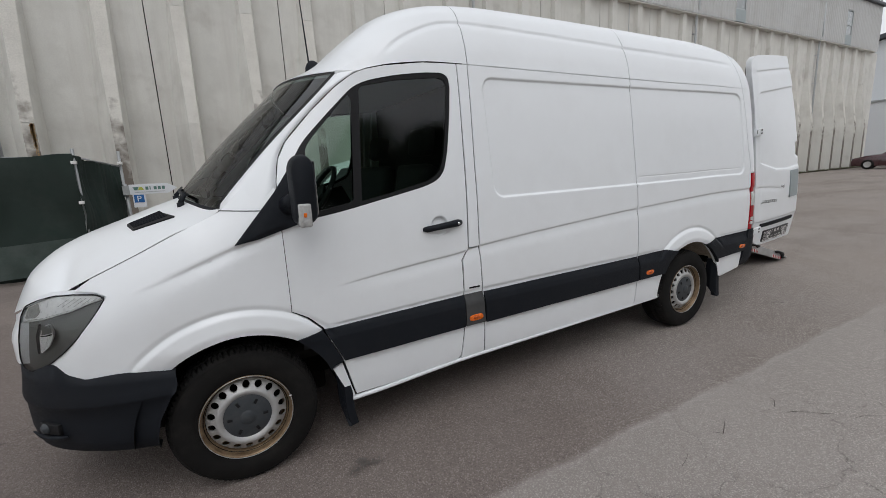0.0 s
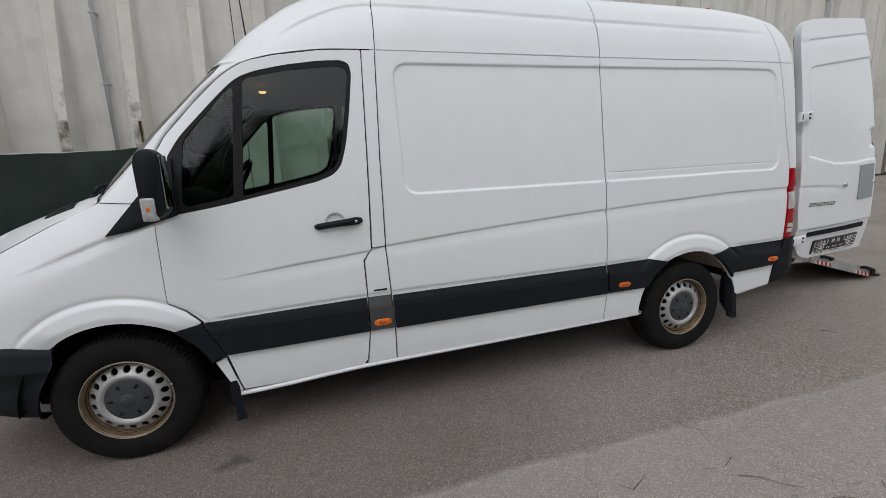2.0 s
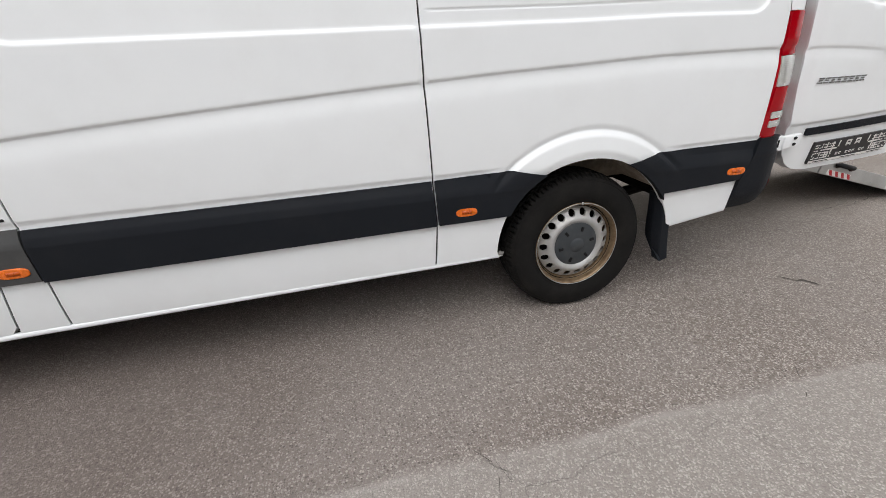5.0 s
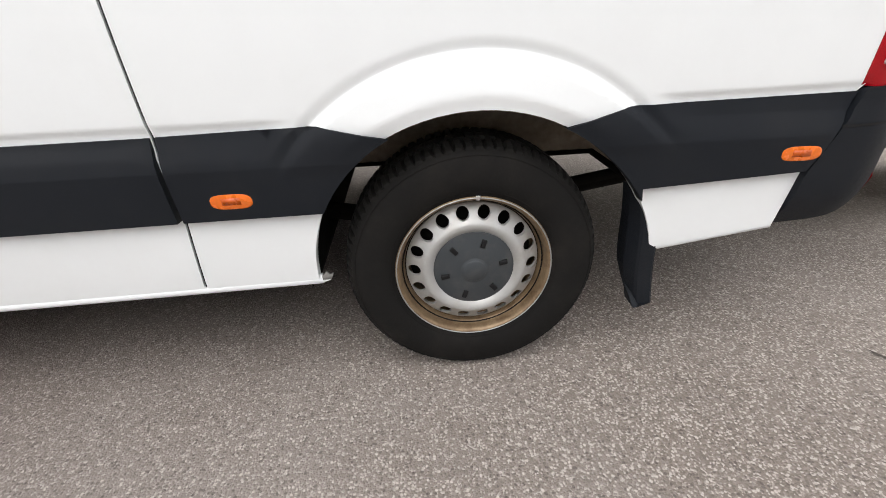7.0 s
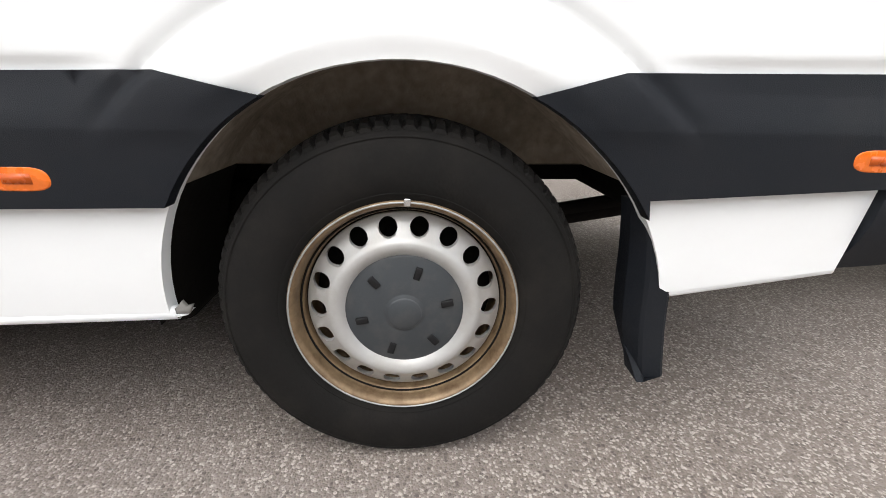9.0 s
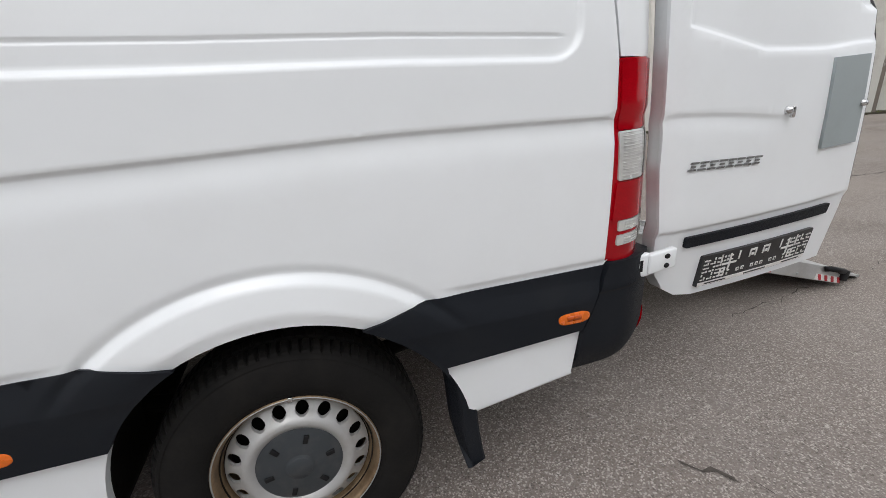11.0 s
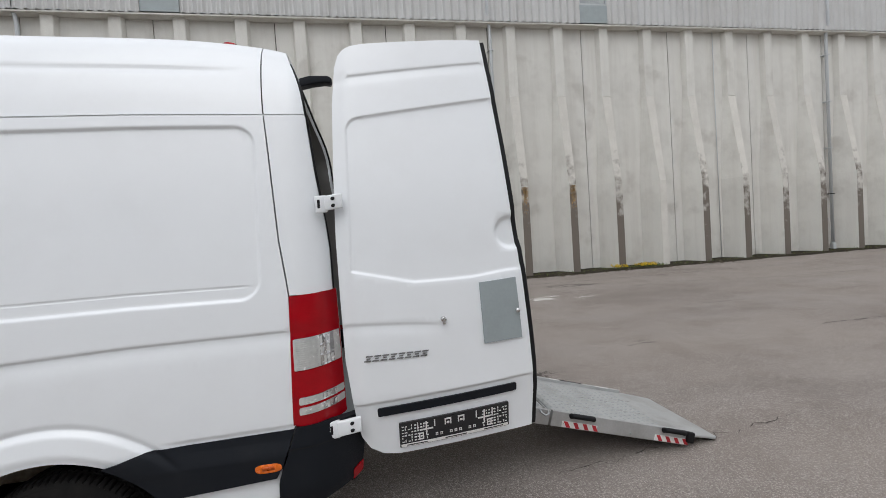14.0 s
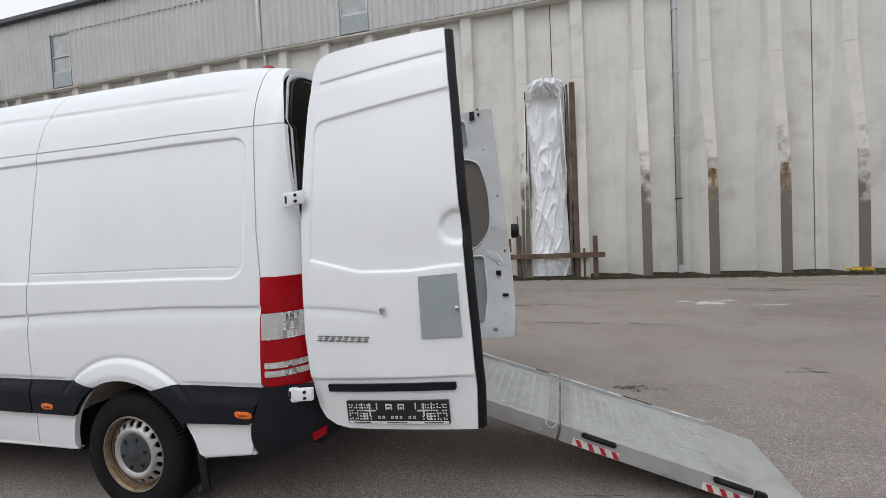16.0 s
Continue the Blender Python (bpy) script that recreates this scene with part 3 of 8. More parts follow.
def screen_strip(a, b, s0, s1, inset, n=30):
    bm = bmesh.new()
    rows = [[bm.verts.new(screen_point(s0 + (s1 - s0) * i / 12, a + (b - a) * k / n) + Vector((inset, 0, -inset * 0.5))) for k in range(n + 1)] for i in range(13)]
    for p, q in zip(rows, rows[1:]):
        for k in range(n):
            bm.faces.new((p[k], p[k + 1], q[k + 1], q[k]))
    bmesh.ops.recalc_face_normals(bm, faces=bm.faces[:])
    return bm


screen = part("windscreen", screen_strip(0.025, 1.975, -0.05, 0.98, 0.004), GLASS, van)
for a, b in ((-0.0, 0.034), (1.966, 2.0)):
    part("screen_seal", screen_strip(a, b, -0.02, 1.0, 0.0, 4), SEAL, screen)
part("screen_header", screen_strip(0.0, 2.0, 0.984, 1.002, 0.001, 40), SEAL, screen)
# white pillar between screen and door
bm = bmesh.new()
rows = []
DOOR_EDGE = [(1.30, 0.2525), (1.46, 0.2535), (1.52, 0.258), (1.632, 0.2825), (1.719, 0.3305), (1.871, 0.468), (1.991, 0.600), (2.050, 0.684), (2.080, 0.745)]
for i in range(29):
    z = 1.40 + (2.080 - 1.40) * i / 28
    s = (z - 1.415) / (2.078 - 1.415)
    p = screen_point(s, 0.0)
    xd = smooth_table(DOOR_EDGE, z)
    q = Vector((xd, side_y(xd, z), z))
    fade = 1 - step(0.82, 1.0, i / 28)
    m = p.lerp(q, 0.5) + Vector((-0.010, -0.014, 0.004)) * fade
    rows.append([bm.verts.new(v) for v in (p + Vector((0.006, 0.02, 0)), p, p.lerp(m, 0.5) + Vector((-0.005, -0.005, 0.0)) * fade, m, m.lerp(q, 0.5) + Vector((-0.002, -0.004, 0)) * fade, q, q + Vector((0.004, 0.03, 0)))])
for a, b in zip(rows, rows[1:]):
    for k in range(6):
        bm.faces.new((a[k], a[k + 1], b[k + 1], b[k]))
bmesh.ops.recalc_face_normals(bm, faces=bm.faces[:])
pillar = part("screen_pillar", bm, WHITE, van)
me = pillar.data.copy()
for v in me.vertices:
    v.co.y = WIDE - v.co.y
me.flip_normals()
new("screen_pillar", me).parent = van
for far in (False, True):
    bm = bmesh.new()
    tube(bm, [(x, WIDE - skin(x, z).y + 0.001 if far else skin(x, z).y - 0.001, z) for x, z in ((0.0, 1.394), (0.05, 1.391), (0.10, 1.388), (0.15, 1.386), (0.20, 1.384), (0.246, 1.382))], 0.0024, 6)
    part("pillar_seam", bm, SEAL, van)
# black scuttle with wipers
bm = bmesh.new()
rows = []
for k in range(41):
    w = k / 20
    p = screen_point(-0.035, w)
    kk = 1 - abs(1 - w)
    rows.append([bm.verts.new(v) for v in (p + Vector((0, 0, 0.006)), p + Vector((-0.03, 0, -0.030)), p + Vector((-0.10, 0, -0.095)))])
for a, b in zip(rows, rows[1:]):
    for k in range(2):
        bm.faces.new((a[k], a[k + 1], b[k + 1], b[k]))
part("scuttle", bm, BLACK, van)
for w0, w1, s1 in ((0.42, 0.30, 0.50), (1.25, 0.75, 0.42)):
    bm = bmesh.new()
    a, b = screen_point(-0.02, w0) + Vector((-0.045, 0, -0.01)), screen_point(0.03, w0 + 0.02) + Vector((-0.036, 0, -0.006))
    c = screen_point(0.035, w0 + 0.75) + Vector((-0.014, 0, 0.008))
    tube(bm, [a, b, b.lerp(c, 0.5) + Vector((-0.02, 0, 0)), c], [0.014, 0.011, 0.008, 0.006], 8)
    tube(bm, [a + Vector((0, 0, -0.05)), a + Vector((0, 0, 0.002))], 0.018, 10)
    part("wiper", bm, BLACK, van)


def bumper_sheet(levels, n=60):
    """The bumper wraps the nose: the plan curve swept through heights, pushed out or in."""
    bm = bmesh.new()
    rows = []
    for z, push in levels:
        row = []
        for k in range(n + 1):
            w = k / n * 2
            kk = 1 - abs(1 - w)
            s = kk ** 1.35
            y = 0.01 + (WIDE / 2 - 0.01) * s
            x = smooth_table(PLAN, y) - push * min(kk * 4, 1)
            y -= push * max(1 - kk * 2.5, 0) + 0.012 * (1 - kk)
            zz = z(kk) if callable(z) else z
            x = min(x, -math.sqrt(max(0.380 ** 2 - (zz - HUB) ** 2, 0)))
            row.append(bm.verts.new((x, WIDE - y if w > 1 else y, zz)))
        rows.append(row)
    for a, b in zip(rows, rows[1:]):
        for k in range(n):
            bm.faces.new((a[k], a[k + 1], b[k + 1], b[k]))
    bmesh.ops.recalc_face_normals(bm, faces=bm.faces[:])
    return bm


BUMP_EDGE = [(0.0, 0.690), (0.126, 0.709), (0.193, 0.699), (0.232, 0.694), (0.28, 0.717), (0.322, 0.763), (0.38, 0.742), (0.438, 0.720), (0.532, 0.712), (1.0, 0.725)]
BUMP_TOP = lambda kk: smooth_table(BUMP_EDGE, kk)
bumper = part("front_bumper", bumper_sheet([(0.318, -0.12), (0.322, -0.05), (0.345, -0.014), (0.40, -0.004), (0.48, -0.002), (lambda kk: 0.528 + 0.05 * (1 - kk) ** 3, -0.004), (lambda kk: 0.540 + 0.05 * (1 - kk) ** 3, 0.006), (lambda kk: 0.552 + 0.05 * (1 - kk) ** 3, 0.008), (lambda kk: 0.60 + 0.03 * (1 - kk) ** 3, 0.0), (0.66, -0.008), (BUMP_TOP, -0.012), (lambda kk: BUMP_TOP(kk) + 0.003, -0.05)], 160), BLACK, van)

def mirrored(ob):
    """The same part on the far side of the van."""
    me = ob.data.copy()
    for v in me.vertices:
        v.co.y = WIDE - v.co.y
    me.flip_normals()
    o = new(ob.name.split(".")[0], me)
    o.parent = ob.parent
    return o


# headlamp
HEAD = rounded([(-0.489, 1.053), (-0.525, 1.068), (-0.613, 1.070), (-0.702, 1.061), (-0.77, 1.039), (-0.833, 1.008), (-0.860, 0.957), (-0.884, 0.862), (-0.897, 0.765), (-0.886, 0.722), (-0.843, 0.717), (-0.746, 0.767), (-0.681, 0.820), (-0.624, 0.875), (-0.569, 0.940), (-0.526, 0.997)], 0.012, 3)


def lamp_skin(depth):
    def lift(x, z):
        y = smooth_table(SECTION, z) + smooth_table(NOSE, x) - 0.002 * step(-0.55, -0.70, x) + 0.008 * (1 - step(-0.55, -0.70, x)) + depth
        over = (z - (smooth_table(BONNET, x) - 0.30)) / 0.30
        return Vector((x, y + 0.07 * max(over, 0) ** 2, z))
    return lift


lamp = part("headlamp", sheet(HEAD, lamp_skin(0.040), 0.04, thick=0), LAMPGREY, van)
lens = part("lamp_lens", sheet(HEAD, lamp_skin(0.0), 0.04, thick=0.05), LAMPGLASS, lamp)
upper = rounded([(-0.502, 1.049), (-0.53, 1.060), (-0.613, 1.062), (-0.70, 1.053), (-0.765, 1.031), (-0.824, 1.002), (-0.846, 0.960), (-0.842, 0.942), (-0.76, 0.962), (-0.705, 0.980), (-0.624, 1.005), (-0.558, 1.034)], 0.008, 3)
part("reflector", sheet(upper, lamp_skin(0.014), 0.04, thick=0.03), LAMPBRIGHT, lamp)
for k in range(6):
    bm = bmesh.new()
    tube(bm, [lamp_skin(0.0125)(-0.520 - 0.022 * k - 0.018 * i, 1.052 - 0.012 * i) for i in range(4)], 0.0008, 6)
    part("reflector_rib", bm, CHROME, lamp)
inner_lamp = rounded([(-0.772, 1.024), (-0.822, 0.998), (-0.842, 0.952), (-0.79, 0.960), (-0.765, 0.985)], 0.006, 3)
part("indicator_bowl", sheet(inner_lamp, lamp_skin(0.0115), 0.03, thick=0.01), LAMPCLEAR, lamp)
spot = rounded([(-0.758, 0.925), (-0.727, 0.938), (-0.712, 0.897), (-0.738, 0.843), (-0.783, 0.805), (-0.778, 0.881)], 0.012, 4)
part("reflector", sheet(spot, lamp_skin(0.012), 0.03, thick=0.03), LAMPBRIGHT, lamp)
shade_l = rounded([(-0.774, 0.940), (-0.764, 0.935), (-0.783, 0.88), (-0.789, 0.803), (-0.797, 0.806), (-0.796, 0.88)], 0.003, 2)
part("spot_edge", sheet(shade_l, lamp_skin(0.0105), 0.03, thick=0.01), SEAL, lamp)
part("spot_top", sheet(rounded([(-0.758, 0.927), (-0.727, 0.939), (-0.716, 0.905), (-0.768, 0.890)], 0.008, 3), lamp_skin(0.0105), 0.03, thick=0.005), LAMPGREY, lamp)
bm = bmesh.new()
tube(bm, [lamp_skin(0.009)(x, z) for x, z in ((-0.770, 0.886), (-0.745, 0.890), (-0.722, 0.898))], 0.003, 6)
part("reflector_rib", bm, SEAL, lamp)
bm = bmesh.new()
tube(bm, [lamp_skin(0.010)(x, z) for x, z in ((-0.846, 0.937), (-0.76, 0.958), (-0.705, 0.976), (-0.624, 1.001), (-0.558, 1.030), (-0.505, 1.046))], 0.0035, 8)
part("reflector_edge", bm, LAMPBRIGHT, lamp)
bm = bmesh.new()
tube(bm, [lamp_skin(-0.002)(x, z) for x, z in dense(HEAD, 0.03)], 0.0028, 6, True)
part("lamp_gasket", bm, SEAL, lamp)
RIMMED = rounded([(-0.475, 1.060), (-0.52, 1.084), (-0.613, 1.086), (-0.705, 1.076), (-0.78, 1.050), (-0.845, 1.016), (-0.872, 0.957), (-0.896, 0.862), (-0.908, 0.765), (-0.895, 0.708), (-0.84, 0.702), (-0.74, 0.752), (-0.668, 0.815), (-0.61, 0.870), (-0.556, 0.936), (-0.512, 0.995)], 0.012, 3)
part("lamp_surround", sheet(RIMMED, lamp_skin(0.018), 0.04, holes=[HEAD], thick=0), WHITE, lamp)
for o in (lamp, lens):
    m2 = mirrored(o)
# grille panel between the lamps
bm = bmesh.new()
rows = []
for j in range(8):
    row = []
    for k in range(61):
        w = 0.020 + 1.96 * k / 60
        kk = 1 - abs(1 - w)
        top = bonnet_point(0.0, kk)
        z = 0.735 + (top.z - 0.010 - 0.735) * j / 7
        x = smooth_table(PLAN, top.y) * (1 - step(3, 7, j)) + (top.x + 0.004) * step(3, 7, j)
        row.append(bm.verts.new((x + 0.075 * (1 - step(0.14, 0.21, kk)), WIDE - top.y if w > 1 else top.y, z)))
    rows.append(row)
for a, b in zip(rows, rows[1:]):
    for k in range(60):
        bm.faces.new((a[k], b[k], b[k + 1], a[k + 1]))
bmesh.ops.recalc_face_normals(bm, faces=bm.faces[:])
front = part("grille_panel", bm, WHITE, van)
# fog lamp in its recess
FOG = (-0.818, 0.272, 0.456)
LIP = [(-0.890, 0.350, 0.420), (-0.852, 0.300, 0.412), (-0.806, 0.250, 0.412), (-0.765, 0.214, 0.418), (-0.730, 0.184, 0.428)]
bm = boxed((-0.035, -0.006, -0.026), (0.085, 0.030, 0.026), 0.004)
bmesh.ops.transform(bm, matrix=pose(FOG[0], FOG[1], FOG[2], 0, 0, -46), verts=bm.verts)
part("fog_recess", bm, SEAL, bumper)
bm = bmesh.new()
lathe(bm, [(0.0, 0.0), (0.020, 0.003), (0.026, 0.014)], 20)
bmesh.ops.transform(bm, matrix=pose(FOG[0] - 0.015, FOG[1] - 0.015, FOG[2], 0, 0, -46), verts=bm.verts)
part("fog_lamp", bm, CAP, bumper)
bm = bmesh.new()
tube(bm, LIP, [0.004, 0.010, 0.012, 0.010, 0.004], 8)
part("bumper_lip", bm, BLACK, bumper)


# bonnet air intakes, with slats
def intake_lift(d):
    return lambda u, k: bonnet_point(u, k) + Vector((-0.35 * d, -0.12 * d, d))


VENT = rounded([(0.632, 0.52), (0.635, 0.332), (0.838, 0.232), (0.812, 0.50)], [0.03, 0.015, 0.008, 0.015], 5)
for far in (False, True):
    flip = (lambda v: Vector((v.x, WIDE - v.y, v.z))) if far else (lambda v: v)
    vent = part("air_intake", sheet(VENT, lambda u, k: flip(intake_lift(0.006)(u, k)), 0.02, thick=0.02, flange=Vector((0.0, 0.0, -0.02))), SEAL, van)
    for i in range(7):
        bm = bmesh.new()
        f = (i + 0.7) / 8.0
        tube(bm, [flip(intake_lift(0.007)(0.648 + (0.810 - 0.640) * s, 0.50 + (0.345 - 0.50) * f - 0.085 * s * f)) for s in (0.0, 0.3, 0.6, 1.0)], 0.0035, 6)
        part("slat", bm, BLACK, vent)


# black side cladding, proud of the skin, with lamps
def clad(outline, proud=0.010):
    """A strip with an upper face leaning to the sky and an upright face below its fold."""
    def lift(x, z):
        return Vector((x, side_y(x, z) - proud + 0.006 - 0.019 * min(max((0.778 - z) / 0.082, 0), 1), z))
    ob = part("cladding", sheet(outline, lift, 0.03, lines=LINES + [[(0.3, z), (4.6, z)] for z in (0.69, 0.694, 0.698, 0.72, 0.75)], thick=0.03), BLACK, van)
    mirrored(ob)
    return ob


clad([(0.398, 0.742), (0.43, 0.676), (0.49, 0.553), (1.266, 0.560), (1.270, 0.763), (0.8, 0.752)])
b_clad = clad([(1.278, 0.763), (1.274, 0.560), (1.412, 0.560), (1.414, 0.763)], 0.006)
b_clad.data.materials[0] = FADED
tagged(b_clad, "faded grey filler piece")
clad([(1.424, 0.757), (1.420, 0.556), (2.932, 0.573), (2.937, 0.770)])
clad([(2.950, 0.771), (2.946, 0.574)] + [(3.262, 0.576)] + arc(BASE, 0.4485, 149, 117, 8) + [(3.311, 0.778)])
clad(arc(BASE, 0.4485, 63, 27, 10) + [(4.062, 0.583), (4.4625, 0.607), (4.492, 0.66), (4.520, 0.725), (4.545, 0.793), (4.012, 0.781)])
clad([(0.265, 0.715)] + arc(0.0, 0.4485, 53, 22, 8)[1:] + [(0.43, 0.535), (0.484, 0.548), (0.424, 0.676), (0.388, 0.742)], 0.006)
# lip below the front wing behind the wheel
bm = sheet([(0.425, 0.512), (0.478, 0.535), (0.538, 0.338), (0.515, 0.330)], skin, 0.05, thick=0.03)
mirrored(part("sill_tip", bm, WHITE, van))
# rounded sill edge
for x0, x1, z0, z1 in ((0.52, 3.222, 0.316, 0.368), (4.122, 4.446, 0.394, 0.443)):
    bm = bmesh.new()
    tube(bm, [(x0 + (x1 - x0) * i / 20, side_y(x0 + (x1 - x0) * i / 20, 0.33) + 0.006, z0 + (z1 - z0) * i / 20) for i in range(21)], 0.014, 10)
    mirrored(part("sill_edge", bm, WHITE, van))
bm = bmesh.new()
chip = [(3.216, 0.358), (3.244, 0.366), (3.254, 0.384), (3.242, 0.381), (3.236, 0.392), (3.226, 0.380), (3.212, 0.376)]
bm = extruded(chip, 0.034, 0.044)
part("torn_sill_end", bm, LINING, van)


def side_lamp(x, z, parent_y):
    y = side_y(x, z) - parent_y
    def stadium(a, b):
        return [(x + a * math.copysign(abs(math.cos(t)) ** 0.55, math.cos(t)), z + b * math.copysign(abs(math.sin(t)) ** 0.8, math.sin(t))) for t in np.linspace(0, 2 * math.pi, 36, endpoint=False)]
    lampb = part("side_lamp_base", extruded(stadium(0.056, 0.0245), y - 0.004, y + 0.02, bevel=0.002), BLACK, van)
    part("side_lamp", extruded(stadium(0.050, 0.0200), y - 0.014, y + 0.01, bevel=0.004), AMBER, lampb, "amber side marker lamp")
    part("bulb_mark", extruded([(x - 0.022, z - 0.008), (x + 0.022, z - 0.008), (x + 0.022, z + 0.008), (x - 0.022, z + 0.008)], y - 0.0150, y), AMBERDARK, lampb)


for x, z in ((1.345, 0.606), (3.075, 0.622), (4.437, 0.655)):
    side_lamp(x, z, 0.010)
part("vent_slot", boxed((1.315, side_y(1.35, 0.80) - 0.004, 0.796), (1.395, side_y(1.35, 0.8) + 0.01, 0.806), 0.003), SEAL, van)

# door glass


def pane_lift(d):
    return lambda x, z: Vector((x, side_y(x, z) + d, z))


MAIN = rounded([(0.672, 1.396), (0.70, 1.401), (0.895, 1.437), (1.09, 1.478), (1.175, 1.523), (1.215, 1.612), (1.26, 1.81), (1.298, 2.018), (1.290, 2.053), (1.243, 2.065), (0.949, 2.039), (0.748, 2.001), (0.728, 1.979)], [0.008] + [0.03] * 6 + [0.012] * 3 + [0.03, 0.01, 0.01])
QUARTER = rounded([(0.384, 1.378), (0.402, 1.357), (0.61, 1.394), (0.628, 1.408), (0.679, 1.925), (0.672, 1.955), (0.637, 1.928), (0.458, 1.741), (0.414, 1.684)], [0.012, 0.012, 0.012, 0.01, 0.012, 0.006, 0.02, 0.03, 0.02])
surround = part("window_surround", sheet(WINDOW, pane_lift(0.004), 0.05, holes=[MAIN, QUARTER], thick=0.025), SEAL, door)
mirrored(surround)
for o in (MAIN, QUARTER):
    g = part("door_glass", sheet(o, pane_lift(0.009), 0.06, thick=0.0), GLASS, door)
    mirrored(g)
# black triangle before the door glass
part("mirror_triangle", sheet([(0.042, 1.232), (0.15, 1.252), (0.36, 1.318), (0.36, 1.60), (0.315, 1.575), (0.245, 1.475)], pane_lift(-0.014), 0.03, lines=LINES, thick=0.03), BLACK, door)
mirrored(bpy.data.objects["mirror_triangle"])
# wing mirror
for s in (1, -1):
    def my(y):
        return y if s > 0 else WIDE - y
    house = bmesh.new()
    prof = rounded([(0.285, 1.330), (0.345, 1.322), (0.380, 1.35), (0.384, 1.60), (0.355, 1.640), (0.305, 1.636), (0.282, 1.59)], 0.026, 5)
    rings = []
    for y, k in ((-0.078, 0.80), (-0.090, 0.94), (-0.13, 1.0), (-0.185, 1.0), (-0.212, 0.94), (-0.228, 0.80)):
        cx0, cz0 = 0.328, 1.488
        rings.append([house.verts.new((cx0 + (x - cx0) * k, my(y), cz0 + (z - cz0) * (0.5 + 0.5 * k))) for x, z in prof])
    n = len(prof)
    for a, b in zip(rings, rings[1:]):
        for k in range(n):
            house.faces.new((a[k], a[(k + 1) % n], b[(k + 1) % n], b[k]))
    house.faces.new(rings[0])
    house.faces.new(rings[-1][::-1])
    bmesh.ops.recalc_face_normals(house, faces=house.faces[:])
    mirror = part("wing_mirror", house, BLACK, van)
    arm = bmesh.new()
    tube(arm, [(0.30, my(0.05), 1.40), (0.31, my(-0.02), 1.42), (0.32, my(-0.09), 1.44)], [0.055, 0.045, 0.04], 10)
    part("mirror_arm", arm, BLACK, mirror)
    gl = bmesh.new()
    box(gl, (0.379, min(my(-0.202), my(-0.108)), 1.37), (0.387, max(my(-0.202), my(-0.108)), 1.61), 0.003)
    part("mirror_glass", gl, DARKMIRROR, mirror)
    ind = bmesh.new()
    box(ind, (0.292, min(my(-0.235), my(-0.182)), 1.318), (0.350, max(my(-0.235), my(-0.182)), 1.425), 0.012)
    ind_o = part("indicator", ind, LAMPCLEAR, mirror, "clear indicator lens")
    core = boxed((0.312, min(my(-0.2365), my(-0.224)), 1.362), (0.328, max(my(-0.2365), my(-0.224)), 1.384), 0.005)
    part("indicator_bulb", core, AMBER, ind_o)

# door handle with its cup
y = side_y(1.14, 1.207)
bm = bmesh.new()
pts = [(1.028, y - 0.006, 1.202), (1.042, y - 0.022, 1.203), (1.10, y - 0.034, 1.210), (1.20, y - 0.034, 1.217), (1.255, y - 0.022, 1.219), (1.284, y - 0.008, 1.219)]
tube(bm, pts, [0.013, 0.018, 0.018, 0.02, 0.022, 0.016], 12)
handle = part("door_handle", bm, BLACK, door, "black door handle")
bm = bmesh.new()
lathe(bm, [(0.0, -0.004), (0.008, -0.004), (0.009, 0.004)], 16)
bmesh.ops.transform(bm, matrix=pose(1.252, y - 0.043, 1.218), verts=bm.verts)
part("key_barrel", bm, CHROME, handle)


# wheels
def tyre_bump(j, k, r, y):
    """Cross grooves in the shoulders and staggered sipes on the crown."""
    if j in (1, 2, 3) and k % 4 == 0:
        r -= 0.010 if j > 1 else 0.005
    if j in (10, 11, 12) and (k + 2) % 4 == 0:
        r -= 0.010
    if j in (5, 6, 8, 9) and (k + j) % 4 == 0:
        r -= 0.005
    return r, y


